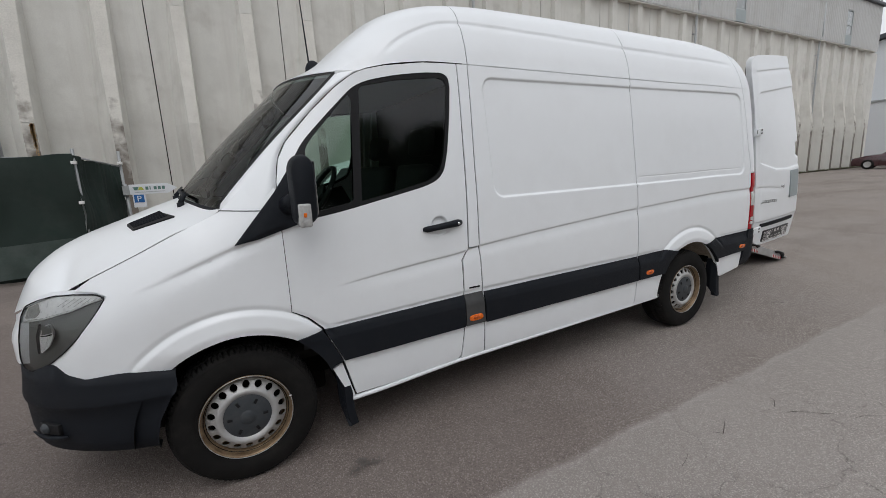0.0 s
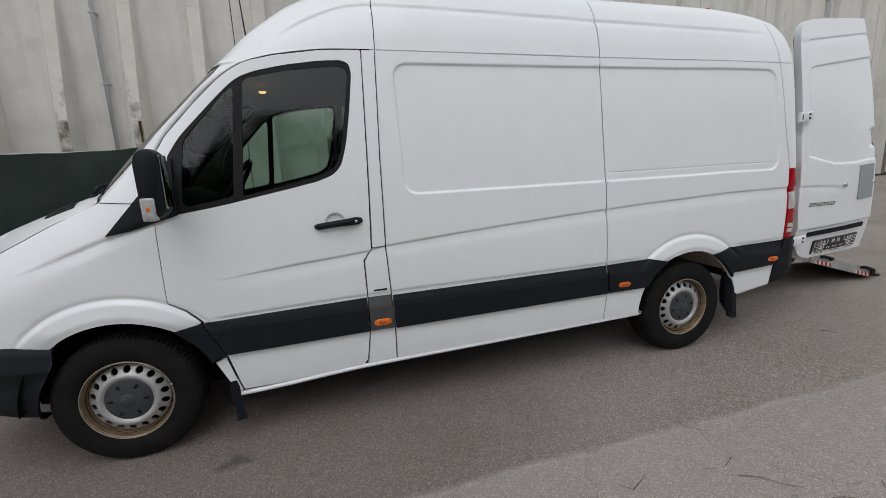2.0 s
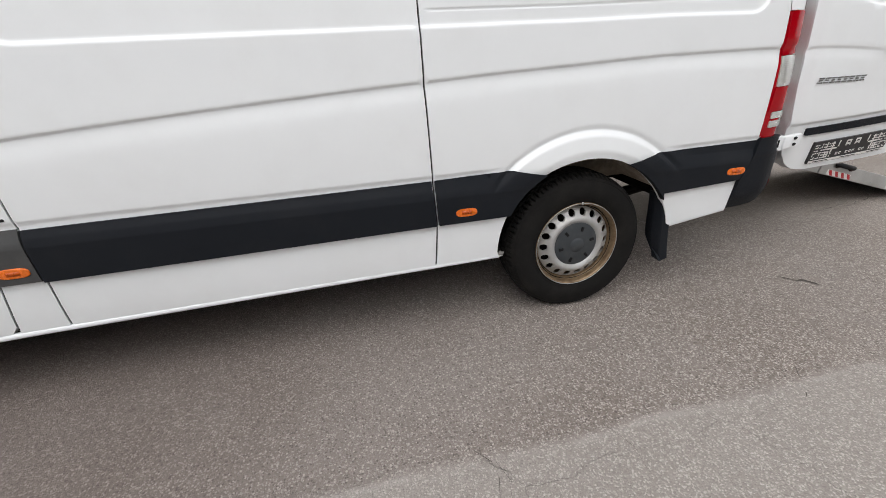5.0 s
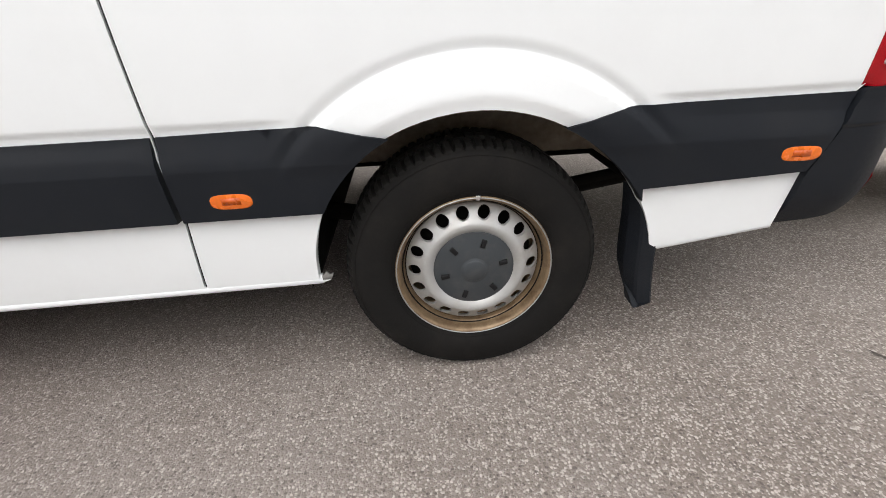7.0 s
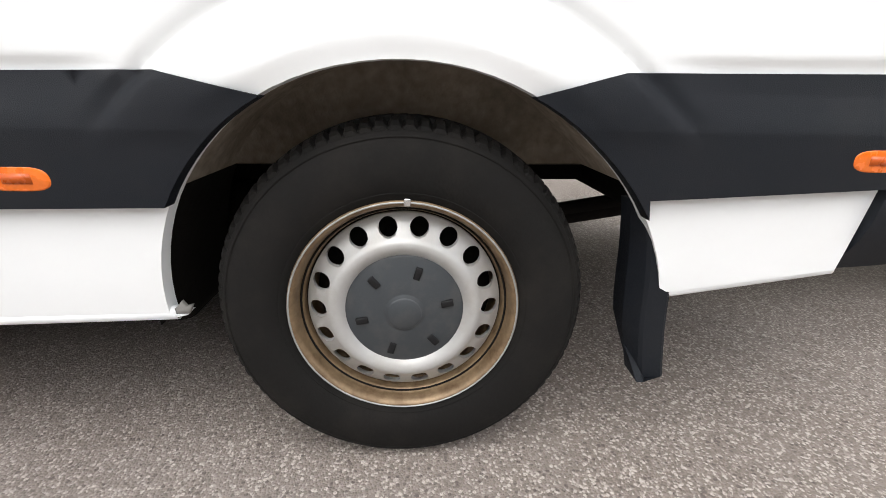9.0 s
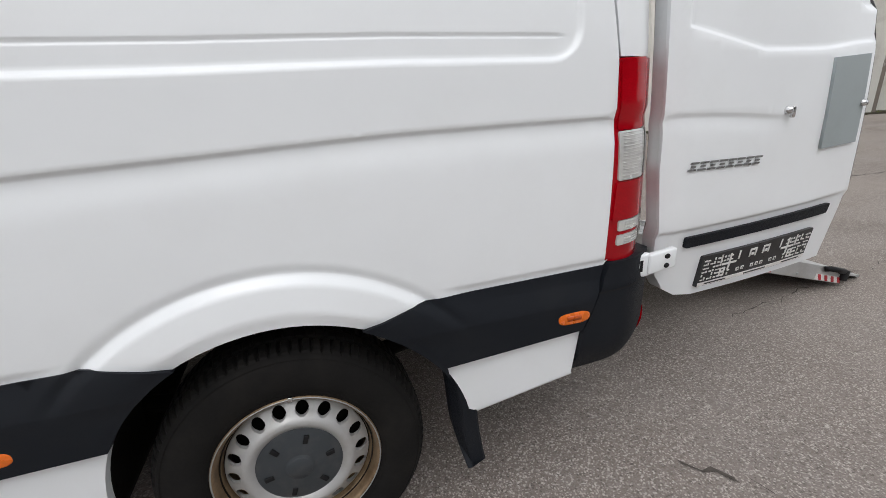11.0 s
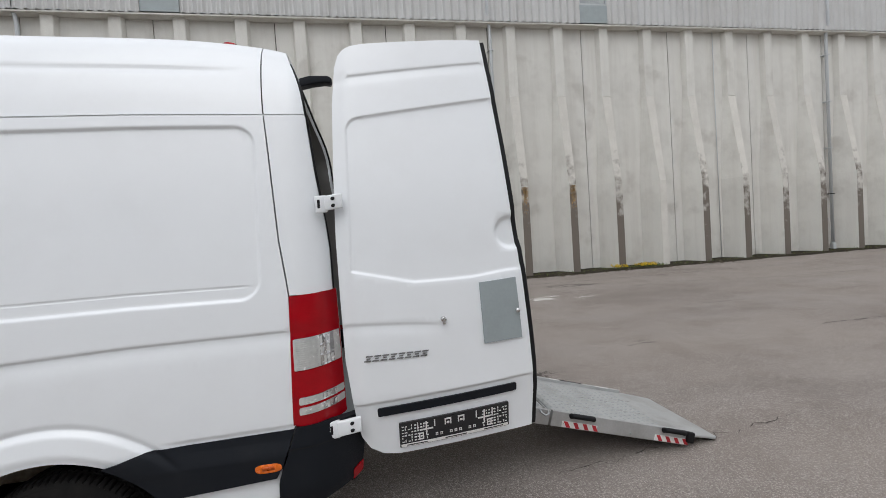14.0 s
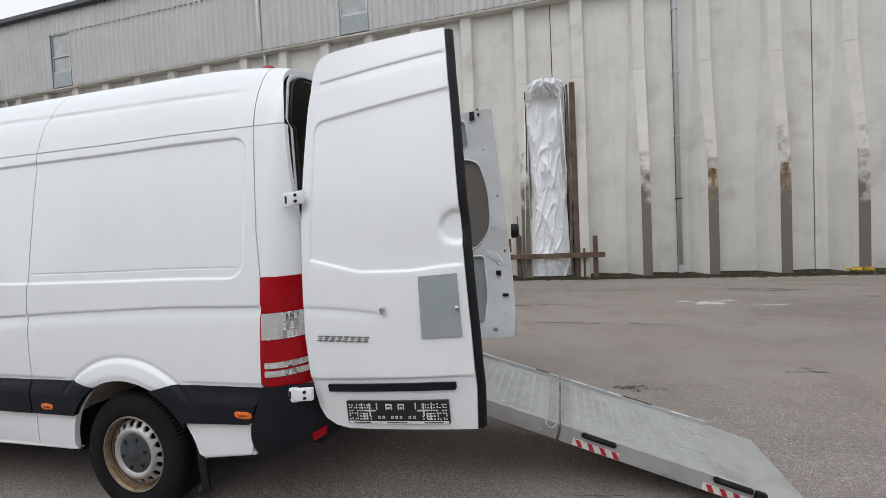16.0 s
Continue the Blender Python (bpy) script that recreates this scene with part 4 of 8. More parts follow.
def make_wheel(m):
    prof = [(0.212, 0.012), (0.222, -0.002), (0.26, -0.012), (0.315, -0.010), (0.332, 0.000), (0.336, 0.006)]
    crown = [(0.336, 0.006), (0.343, 0.012), (0.350, 0.026), (RAD, 0.052), (RAD - 0.009, 0.054), (RAD - 0.009, 0.064), (RAD + 0.001, 0.066), (RAD + 0.002, 0.100), (RAD - 0.008, 0.103), (RAD - 0.008, 0.112), (RAD + 0.001, 0.114), (RAD, 0.165), (0.350, 0.190), (0.338, 0.208), (0.315, 0.222), (0.25, 0.222), (0.212, 0.20)]
    bm = bmesh.new()
    lathe(bm, prof, 120)
    bmesh.ops.recalc_face_normals(bm, faces=bm.faces[:])
    tyre = part("tyre", bm, RUBBER, van)
    tyre.matrix_local = m
    bm = bmesh.new()
    lathe(bm, crown, 336, tyre_bump)
    bmesh.ops.recalc_face_normals(bm, faces=bm.faces[:])
    part("tread", bm, RUBBER, tyre, smooth=False)
    for r, yy in ((0.326, -0.0050), (0.232, -0.0045)):
        bm = bmesh.new()
        lathe(bm, [(r - 0.003, yy + 0.002), (r, yy - 0.002), (r + 0.003, yy + 0.002)], 96)
        part("sidewall_ring", bm, RUBBER, tyre)
    bm = bmesh.new()
    lathe(bm, [(0.205, 0.20), (0.195, 0.16), (0.178, 0.09), (0.181, 0.060), (0.186, 0.052), (0.1905, 0.050), (0.1935, 0.036), (0.1945, 0.030), (0.1965, 0.027), (0.2005, 0.025), (0.2025, 0.018), (0.2045, 0.008), (0.2075, 0.001), (0.2115, -0.004), (0.2160, -0.0055), (0.2190, -0.002), (0.2190, 0.006), (0.216, 0.012)], 96)
    bmesh.ops.recalc_face_normals(bm, faces=bm.faces[:])
    rim = part("rim", bm, RUST, tyre, "worn brown-edged steel rim")
    # dark tubes put the shade of the rim's grooves into colour
    for r, yy, t, material, nm in ((0.1985, 0.0255, 0.0022, SHADE, "rim_groove"), (0.2155, -0.0052, 0.0018, DULL, "rim_lip"), (0.2195, 0.001, 0.0020, SHADE, "bead_gap"), (0.1895, 0.046, 0.0030, SHADE, "rim_groove")):
        bm = bmesh.new()
        tube(bm, [(r * math.cos(6.28319 * k / 72), yy, r * math.sin(6.28319 * k / 72)) for k in range(72)], t, 6, True)
        part(nm, bm, material, rim)
    # pressed disc with eighteen round holes
    dish = [(0.105, 0.020), (0.118, 0.006), (0.134, -0.001), (0.146, 0.006), (0.153, 0.014), (0.172, 0.024), (0.185, 0.036), (0.19, 0.040)]
    circle = lambda cx, cz, r, n: [(cx + r * math.cos(2 * math.pi * i / n), cz + r * math.sin(2 * math.pi * i / n)) for i in range(n)]
    holes = [circle(0.1655 * math.cos(2 * math.pi * i / 18), 0.1655 * math.sin(2 * math.pi * i / 18), 0.0178, 16) for i in range(18)]
    lines = [circle(0, 0, r, 64) + [(r, 0)] for r in (0.112, 0.118, 0.126, 0.134, 0.141, 0.147, 0.1505)]
    bm = sheet(circle(0, 0, 0.1885, 96), lambda a, b: Vector((a, smooth_table(dish, math.hypot(a, b)), b)), 0.02, [circle(0, 0, 0.104, 60)] + holes, lines, 0.012)
    disc = part("wheel_disc", bm, SILVER, tyre, "silver steel disc with round holes")
    bm = bmesh.new()
    lathe(bm, [(0.19, 0.12), (0.10, 0.10), (0.01, 0.10)], 40)
    part("brake_shield", bm, SHADE, tyre)
    bm = bmesh.new()
    lathe(bm, [(0.0005, -0.006), (0.035, -0.006), (0.038, -0.003), (0.040, -0.003), (0.06, -0.001), (0.085, 0.004), (0.108, 0.009), (0.116, 0.012), (0.117, 0.024)], 64)
    cap = part("hub_cap", bm, CAP, tyre, "dark grey plastic hub cap")
    for i in range(6):
        bm = boxed((-0.0065, -0.004, -0.012), (0.0065, 0.004, 0.012), 0.002)
        a = 60 * i + 12
        bmesh.ops.transform(bm, matrix=pose(0, 0, 0, 0, -a, 0) @ pose(0.083, 0.002, 0, 0, 90, 0), verts=bm.verts)
        part("cap_slot", bm, SEAL, cap)
    bm = bmesh.new()
    lathe(bm, [(0.0005, -0.0085), (0.030, -0.0085), (0.033, -0.006)], 40)
    part("cap_badge", bm, CAP, cap)
    bm = boxed((-0.007, -0.012, -0.006), (0.007, 0.0, 0.006), 0.002)
    bmesh.ops.transform(bm, matrix=pose(0, 0, 0, 0, -88, 0) @ pose(0.2165, 0.002, 0, 0, 0, 0), verts=bm.verts)
    part("balance_weight", bm, CHROME, tyre)
    return tyre


HUB_Y, REAR_HUB = 0.042, 3.637
first = make_wheel(pose(REAR_HUB, HUB_Y, HUB))
copy_thing(first, pose(0.0, HUB_Y - 0.010, HUB, 0, 74, 0))
copy_thing(first, pose(0.0, WIDE - HUB_Y, HUB, 0, 0, 180))
copy_thing(first, pose(REAR_HUB, WIDE - HUB_Y, HUB, 0, 0, 180))

# wheel houses, underbody, mud flaps
for cx in (0.0, BASE):
    for far in (False, True):
        put = (lambda x, y, z: (x, WIDE - y, z)) if far else (lambda x, y, z: (x, y, z))
        # near-black sheet over the liner's front end, for the shade in the arch
        if cx > 0:
            bm = bmesh.new()
            ring = arc(cx, 0.4765, 148, 180, 10)
            a, b = [bm.verts.new(put(x, 0.034, z)) for x, z in ring], [bm.verts.new(put(x, 0.36, z)) for x, z in ring]
            for i in range(len(ring) - 1):
                bm.faces.new((a[i], a[i + 1], b[i + 1], b[i]))
            part("liner_end", bm, SHADE, van)
        bm = bmesh.new()
        for ring, y0, y1 in ((arc(cx, 0.475, 4, 179 if cx == 0 else 150, 34), 0.030, 0.10), (arc(cx, 0.476, 31 if cx else 4, 149 if cx else 179, 30), 0.098, 0.355)):
            a, b = [bm.verts.new(put(x, y0, z)) for x, z in ring], [bm.verts.new(put(x, y1, z)) for x, z in ring]
            for i in range(len(ring) - 1):
                bm.faces.new((a[i], a[i + 1], b[i + 1], b[i]))
        bm.faces.new(b)
        lip = [bm.verts.new(put(x, y, z)) for y, z in ((0.355, 0.588), (0.375, 0.590)) for x in (cx - 0.41, cx + 0.41)]
        bm.faces.new((lip[0], lip[1], lip[3], lip[2]))
        # front house near-black for its shade, rear one in the mud colour
        part("wheel_house", bm, SHADE if cx == 0 else ARCH, van)
# low plain boxes, the foremost added, deepen the shadow under the van
part("underbody", boxed((0.56, 0.14, 0.285), (3.18, WIDE - 0.14, 0.50), 0.03), SHADE, van)
part("underbody", boxed((-0.60, 0.40, 0.235), (0.46, WIDE - 0.40, 0.45), 0.03), SHADE, van)
part("underbody", boxed((-0.82, 0.46, 0.27), (-0.46, WIDE - 0.46, 0.36), 0.02), SHADE, van)
part("underbody", boxed((3.18, 0.36, 0.585), (4.14, WIDE - 0.36, 0.62), 0.01), SHADE, van)
part("underbody", boxed((4.14, 0.10, 0.50), (4.64, WIDE - 0.10, 0.60), 0.03), SHADE, van)
for y in (0.56, WIDE - 0.56):
    part("chassis_rail", boxed((3.0, y - 0.035, 0.52), (4.60, y + 0.035, 0.60), 0.01), SHADE, van)
bm = bmesh.new()
tube(bm, [(BASE, 0.2, HUB), (BASE, WIDE - 0.2, HUB)], 0.055, 14)
bmesh.ops.create_uvsphere(bm, u_segments=16, v_segments=10, radius=0.14, matrix=Matrix.Translation((BASE, WIDE / 2, HUB)))
part("rear_axle", bm, SHADE, van)
for y in (0.42, WIDE - 0.42):
    bm = bmesh.new()
    for k in range(2):
        tube(bm, [(2.95, y, 0.47 - 0.02 * k), (3.3, y, 0.40 - 0.02 * k), (BASE, y, 0.375 - 0.02 * k), (4.0, y, 0.445 - 0.02 * k), (4.4, y, 0.515 - 0.02 * k)], 0.022, 8)
    part("leaf_spring", bm, SHADE, van)
for x0, z1, z0, s, deep in ((0.452, 0.52, 0.165, 0.045, 0.07), (4.072, 0.570, 0.205, 0.030, 0.065)):
    bm = bmesh.new()
    rows = []
    for i in range(11):
        t = i / 10
        x = x0 + s * t + 0.006 * math.sin(t * 6)
        wide = 0.030 + deep + 0.03 * math.sin(t * 3) - 0.09 * step(0.72, 1, t)
        rows.append([bm.verts.new((x + dx, dy, z1 + (z0 - z1) * t)) for dx, dy in ((0.048, 0.030), (0.042, 0.026), (0.006, 0.026), (0.0, 0.032), (-0.008 - 0.008 * math.sin(t * 3), 0.05 + deep * 0.3), (-0.012, wide), (0.0, wide), (0.03, 0.06))])
    for a, b in zip(rows, rows[1:]):
        for k in range(8):
            bm.faces.new((a[k], a[(k + 1) % 8], b[(k + 1) % 8], b[k]))
    bm.faces.new(rows[-1])
    bm.faces.new(rows[0][::-1])
    bmesh.ops.recalc_face_normals(bm, faces=bm.faces[:])
    mirrored(part("mud_flap", bm, BLACK, van, smooth=False))

# tail lamp in coloured fields
def tail_field(z0, z1, material, inset=(0.0, 0.0), proud=0.006):
    left = lambda z: 4.552 + (0.006 if z > 1.0 else -0.010 * (1.0 - z) / 0.2)
    right = lambda z: 4.750 + 0.008 * step(1.30, 0.85, z)
    out = [(left(z0) + inset[0], z0), (right(z0) - inset[1], z0 - 0.02 * (z0 < 0.81)), (right(z1) - inset[1], z1), (left(z1) + inset[0], z1)]
    return sheet(rounded(out, 0.006, 3), lambda x, z: Vector((x, side_y(x, z) - proud, z)), 0.025, thick=0.03), material


tail = part("tail_lamp", *tail_field(0.806, 1.346, RED, proud=0.002)[:2], van)
for z0, z1, material, inset, name in ((1.170, 1.342, RED, (0.004, 0.002), "brake_field"), (1.036, 1.166, CLEAR, (0.006, 0.002), "reverse_field"), (0.926, 1.032, RED, (0.002, 0.002), "tail_field"), (0.892, 0.922, CLEAR, (0.028, 0.002), "indicator_field"), (0.850, 0.880, CLEAR, (0.028, 0.002), "fog_field")):
    f = part(name, *tail_field(z0, z1, material, inset, 0.008)[:2], tail)
    if material is CLEAR:
        n = 15 if z1 - z0 > 0.06 else 4
        bm = bmesh.new()
        for i in range(n):
            z = z0 + (z1 - z0) * (i + 0.5) / n
            tube(bm, [(x, side_y(x, z) - 0.010, z) for x in np.linspace(4.57 + inset[0], 4.67, 6)], 0.0012, 6)
        part("lens_ribs", bm, CLEAR, f)
        bm = bmesh.new()
        cells, rng = 3 if z1 - z0 > 0.06 else 1, random.Random(int(z0 * 1000))
        for i in range(4):
            for k in range(cells):
                xa, za = 4.680 + 0.0125 * i, z0 + (z1 - z0) * k / cells
                xb, zb = xa + 0.0125, za + (z1 - z0) / cells
                ring = [Vector((x, side_y(x, z) - 0.010, z)) for x, z in ((xa, za), (xb, za), (xb, zb), (xa, zb))]
                mid_p = sum(ring, Vector()) / 4 + Vector((rng.uniform(-0.003, 0.003), 0.006 * rng.choice((0, 1)), rng.uniform(-0.004, 0.004)))
                vs = [bm.verts.new(q) for q in ring + [mid_p]]
                for a in range(4):
                    bm.faces.new((vs[a], vs[(a + 1) % 4], vs[4]))
        bmesh.ops.remove_doubles(bm, verts=bm.verts[:], dist=0.0002)
        part("lens_facets", bm, CHROME, f, smooth=False)
mirrored(tail)

# rear bumper corner
def bump_lift(x, z):
    y = side_y(min(x, 4.5), z) - 0.018
    if x > 4.60:
        y += 0.16 * ((x - 4.60) / 0.22) ** 2.2
    if z < 0.56:
        y += 0.06 * ((0.56 - z) / 0.14) ** 2
    return Vector((x, y, z))


RB = rounded([(4.446, 0.435), (4.62, 0.452), (4.80, 0.50), (4.82, 0.62), (4.80, 0.765), (4.70, 0.80), (4.553, 0.803), (4.527, 0.725), (4.499, 0.66), (4.468, 0.595)], [0.02] * 6 + [0.01, 0.04, 0.04, 0.02], 3)
rear_bumper = part("rear_bumper", sheet(RB, bump_lift, 0.035, thick=0.05), BLACK, van)
mirrored(rear_bumper)
part("rear_bumper", boxed((4.64, 0.16, 0.44), (4.79, WIDE - 0.16, 0.66), 0.03), BLACK, van)
part("bumper_tread", boxed((4.68, 0.30, 0.655), (4.82, WIDE - 0.30, 0.668), 0.004), DULL, rear_bumper)
REFL = rounded([(4.765, 0.485), (4.803, 0.498), (4.808, 0.545), (4.768, 0.535)], 0.008, 3)
reflector = part("reflector", sheet(REFL, lambda x, z: bump_lift(x, z) - Vector((-0.002, 0.006, 0)), 0.02, thick=0.02), RED, rear_bumper, "red rear reflector")
mirrored(reflector)
part("bumper_line", sheet([(4.515, 0.714), (4.79, 0.716), (4.79, 0.722), (4.518, 0.720)], lambda x, z: bump_lift(x, z) - Vector((0, 0.0025, 0)), 0.03, thick=0.0), SEAL, rear_bumper)

# load space: floor, walls, roof lining, frame round the opening
part("load_floor", boxed((1.50, 0.14, 0.62), (3.16, WIDE - 0.14, 0.665), 0.0), LINING, van)
part("load_floor", boxed((3.16, 0.64, 0.62), (4.17, WIDE - 0.64, 0.665), 0.0), LINING, van)
part("load_floor", boxed((4.17, 0.14, 0.62), (4.70, WIDE - 0.14, 0.665), 0.0), LINING, van)
REAR_EDGE = [(0.62, 4.735), (1.34, 4.735), (1.53, 4.732), (1.76, 4.710), (1.89, 4.695), (2.034, 4.678), (2.178, 4.663), (2.283, 4.645), (2.369, 4.617), (2.437, 4.590), (2.52, 4.562), (2.60, 4.550)]


def inner_ring(inset, dx, n=24):
    """The opening at the back, inset from the skin; dx before the rear edge, or a fixed place if above 1."""
    def at(y, z):
        return (dx if dx > 1 else smooth_table(REAR_EDGE, z) + dx, y, z)
    lean = 0.10 if dx <= 0.5 else 0.0
    pts = [at(side_y(4.45, z) + inset + lean * 0.9, z) for z in np.linspace(0.86, 2.12, 14)]
    for i in range(1, n + 1):
        q = roof_point(4.45, 2 * i / (n + 1))
        c = Vector((q.x, WIDE / 2, 1.6))
        q = q + (c - q).normalized() * (inset + lean * 0.5)
        pts.append(at(q.y, q.z))
    return pts + [at(WIDE - side_y(4.45, z) - inset - lean * 0.9, z) for z in np.linspace(2.12, 0.86, 14)]


bm = bmesh.new()
prev = None
for x, ins in ((1.5, 0.06), (4.40, 0.06), (-0.10, 0.03), (-0.03, 0.03)):
    ring = [bm.verts.new(p) for p in inner_ring(ins, x)]
    if prev:
        for k in range(len(ring) - 1):
            bm.faces.new((prev[k], ring[k], ring[k + 1], prev[k + 1]))
    prev = ring
part("load_lining", bm, LINING, van)
bm = bmesh.new()
a, b, c = [[bm.verts.new(p) for p in inner_ring(i, x)] for i, x in ((0.03, -0.03), (0.015, -0.004), (-0.004, -0.006))]
for p, q in ((a, b), (b, c)):
    for k in range(len(p) - 1):
        bm.faces.new((p[k], q[k], q[k + 1], p[k + 1]))
part("door_frame", bm, WHITE, van)
bm = bmesh.new()
tube(bm, [Vector(p) + Vector((0.012, 0, 0)) for p in inner_ring(0.03, -0.012)], 0.008, 8)
part("door_seal", bm, SEAL, van)
part("bulkhead", boxed((1.44, 0.30, 0.50), (1.49, WIDE - 0.30, 2.42), 0.0), TRIM, van)

# hinges of the rear doors
def hinge(parent, x0, x1, z, y, s=1):
    yy = lambda v: v if s > 0 else WIDE - v
    bm = bmesh.new()
    box(bm, (x0, min(yy(y - 0.012), yy(y + 0.012)), z - 0.037), (x0 + 0.045, max(yy(y - 0.012), yy(y + 0.012)), z + 0.037), 0.006)
    box(bm, (x0 + 0.035, min(yy(y - 0.020), yy(y + 0.004)), z - 0.030), (x1, max(yy(y - 0.020), yy(y + 0.004)), z + 0.034), 0.006)
    h = part("hinge", bm, WHITE, parent)
    for k in (-0.014, 0.016):
        bm = bmesh.new()
        lathe(bm, [(0.0, -0.004), (0.007, -0.004), (0.008, 0.002)], 12)
        bmesh.ops.transform(bm, matrix=pose(x1 - 0.035, yy(y - 0.021), z + k), verts=bm.verts)
        part("hinge_bolt", bm, SEAL, h)
    # black block puts the shade of the hinge's slot into colour
    part("hinge_clip", boxed((x0 + 0.010, min(yy(y - 0.0135), yy(y)), z - 0.018), (x0 + 0.020, max(yy(y - 0.0135), yy(y)), z + 0.020), 0.002), SEAL, h)


# open rear doors, outer skin towards the driver's side
RD = [(4.790, 0.80), (4.796, 0.735), (4.812, 0.665), (4.846, 0.610), (4.90, 0.577), (4.97, 0.566), (5.604, 0.600), (5.613, 0.80), (5.602, 1.05), (5.582, 1.36), (5.562, 1.60), (5.540, 1.95), (5.508, 2.36), (5.498, 2.495), (5.30, 2.488), (5.05, 2.474), (4.93, 2.466), (4.875, 2.456), (4.840, 2.438), (4.816, 2.410), (4.798, 2.35), (4.782, 2.18), (4.770, 1.85), (4.764, 1.56), (4.766, 1.30), (4.770, 1.02)]


def door_y(x, z):
    y = 0.042 + 0.185 * (max(z - 1.1, 0) / 1.38) ** 1.8 + 0.018 * ((x - 5.15) / 0.42) ** 2 + 0.035 * max(0.85 - z, 0) / 0.25
    y += 0.05 * step(0.08, 0.0, x - 4.764 - 0.02 * max(z - 1.6, 0)) * 0.35
    zb = 1.335 + 0.07 * max(5.08 - x, 0) / 0.28 + 0.02 * step(5.3, 5.56, x)
    zt = 2.105 + 0.085 * (x - 4.87) / 0.63
    if z > zb and z < zt and x > 4.80:
        left = 4.812 + 0.024 * (z - 1.5)
        a, b = zt - z, x - left
        d = 0.06 - math.hypot(0.06 - a, 0.06 - b) if a < 0.06 and b < 0.06 else min(a, b)
        y += 0.009 * step(0, 0.016, z - zb) * step(0, 0.014, d)
    zg = 2.30 + 0.07 * (x - 4.87) / 0.63
    y += 0.006 * (1 - step(0, 0.010, z - zg)) if z > zg else 0.006 * (1 - step(0, 0.05, zg - z))
    zc = 1.168 - 0.075 * ((x - 4.76) / 0.44) ** 2 * 0.4
    if x < 5.24:
        c = z - zc
        y += 0.006 * (1 - step(5.10, 5.24, x)) * (1 - step(0, 0.015, c) if c > 0 else 1 - step(0, 0.05, -c))
    zs = 0.815 + 0.045 * (x - 4.82) / 0.77
    y += 0.010 * (1 - step(-0.004, 0.008, z - zs))
    r = math.hypot(x - 5.548, (z - 1.535) * 1.0)
    y += 0.022 * (1 - step(0.060, 0.085, r))
    return y


def dl(f, x0, x1, offs, n=24):
    return [[(x, f(x) + o) for x in np.linspace(x0, x1, n)] for o in offs]


DLINES = dl(lambda x: 1.335 + 0.07 * max(5.08 - x, 0) / 0.28 + 0.02 * step(5.3, 5.56, x), 4.80, 5.56, (0, 0.004, 0.008, 0.012, 0.016, 0.025)) + dl(lambda x: 2.105 + 0.085 * (x - 4.87) / 0.63, 4.84, 5.5, (0.006, 0, -0.003, -0.006, -0.010, -0.02)) + dl(lambda x: 2.30 + 0.07 * (x - 4.87) / 0.63, 4.86, 5.48, (-0.05, -0.035, -0.02, -0.008, 0, 0.004, 0.007, 0.010, 0.02)) + dl(lambda x: 1.168 - 0.03 * ((x - 4.76) / 0.44) ** 2, 4.76, 5.24, (-0.05, -0.03, -0.015, -0.004, 0, 0.005, 0.010, 0.015)) + dl(lambda x: 0.815 + 0.045 * (x - 4.82) / 0.77, 4.80, 5.59, (-0.012, -0.004, 0, 0.004, 0.008, 0.016)) + [[(4.812 + 0.024 * (z - 1.5) + o, z) for z in np.linspace(1.4, 2.03, 20)] + [(4.886 + o - 0.06 * math.cos(a), 2.047 - o + 0.06 * math.sin(a)) for a in np.linspace(0.2, 1.5, 8)] for o in (0, 0.004, 0.008, 0.011, 0.014, 0.02)] + [[(5.548 + r * math.cos(a), 1.535 + r * math.sin(a)) for a in np.linspace(0, 6.283, 40)] for r in (0.055, 0.062, 0.07, 0.078, 0.085)]


def door_lift(d=0.0):
    return lambda x, z: Vector((x, door_y(x, z) + d, z))


rdoor = part("rear_door", sheet(RD, door_lift(), 0.025, lines=DLINES, thick=0.012), WHITE, van)
inner = part("door_inner", sheet([(5.0 + (x - 5.18) * 0.965 + 0.18, 1.5 + (z - 1.5) * 0.98) for x, z in RD], door_lift(0.055), 0.08, thick=0, flip=True), INNER, rdoor)
# edge between skins
bm = bmesh.new()
out = dense(RD, 0.05)
rows = [[bm.verts.new((x, door_y(x, z) + d, z)) for x, z in out] for d in (0.008, 0.055)]
n = len(out)
for k in range(n):
    bm.faces.new((rows[0][k], rows[0][(k + 1) % n], rows[1][(k + 1) % n], rows[1][k]))
part("door_edge", bm, INNER, rdoor)
# the return's taupe also holds the shade of the hinge edge
bm = bmesh.new()
hinge_side = dense([(4.798, 2.35), (4.782, 2.18), (4.770, 1.85), (4.764, 1.56), (4.766, 1.30), (4.770, 1.02), (4.790, 0.80)], 0.06, False)
rows = [[bm.verts.new((x + dx, door_y(x, z) + d, z)) for x, z in hinge_side] for dx, d in ((0.001, 0.010), (0.003, 0.030), (0.003, 0.060), (0.008, 0.062))]
for a, b in zip(rows, rows[1:]):
    for k in range(len(hinge_side) - 1):
        bm.faces.new((a[k], a[k + 1], b[k + 1], b[k]))
part("door_return", bm, SHADED_TAUPE, rdoor, "taupe return along the hinge side, darkened for its shade")
bm = bmesh.new()
edge = dense([(5.606, 0.60), (5.615, 0.80), (5.604, 1.05), (5.584, 1.36), (5.564, 1.60), (5.542, 1.95), (5.510, 2.36), (5.500, 2.49)], 0.06, False)
rows = [[bm.verts.new((x + dx, door_y(x, z) + d, z)) for x, z in edge] for dx, d in ((-0.004, 0.014), (0.022, 0.012), (0.034, 0.04), (0.022, 0.068), (-0.01, 0.068))]
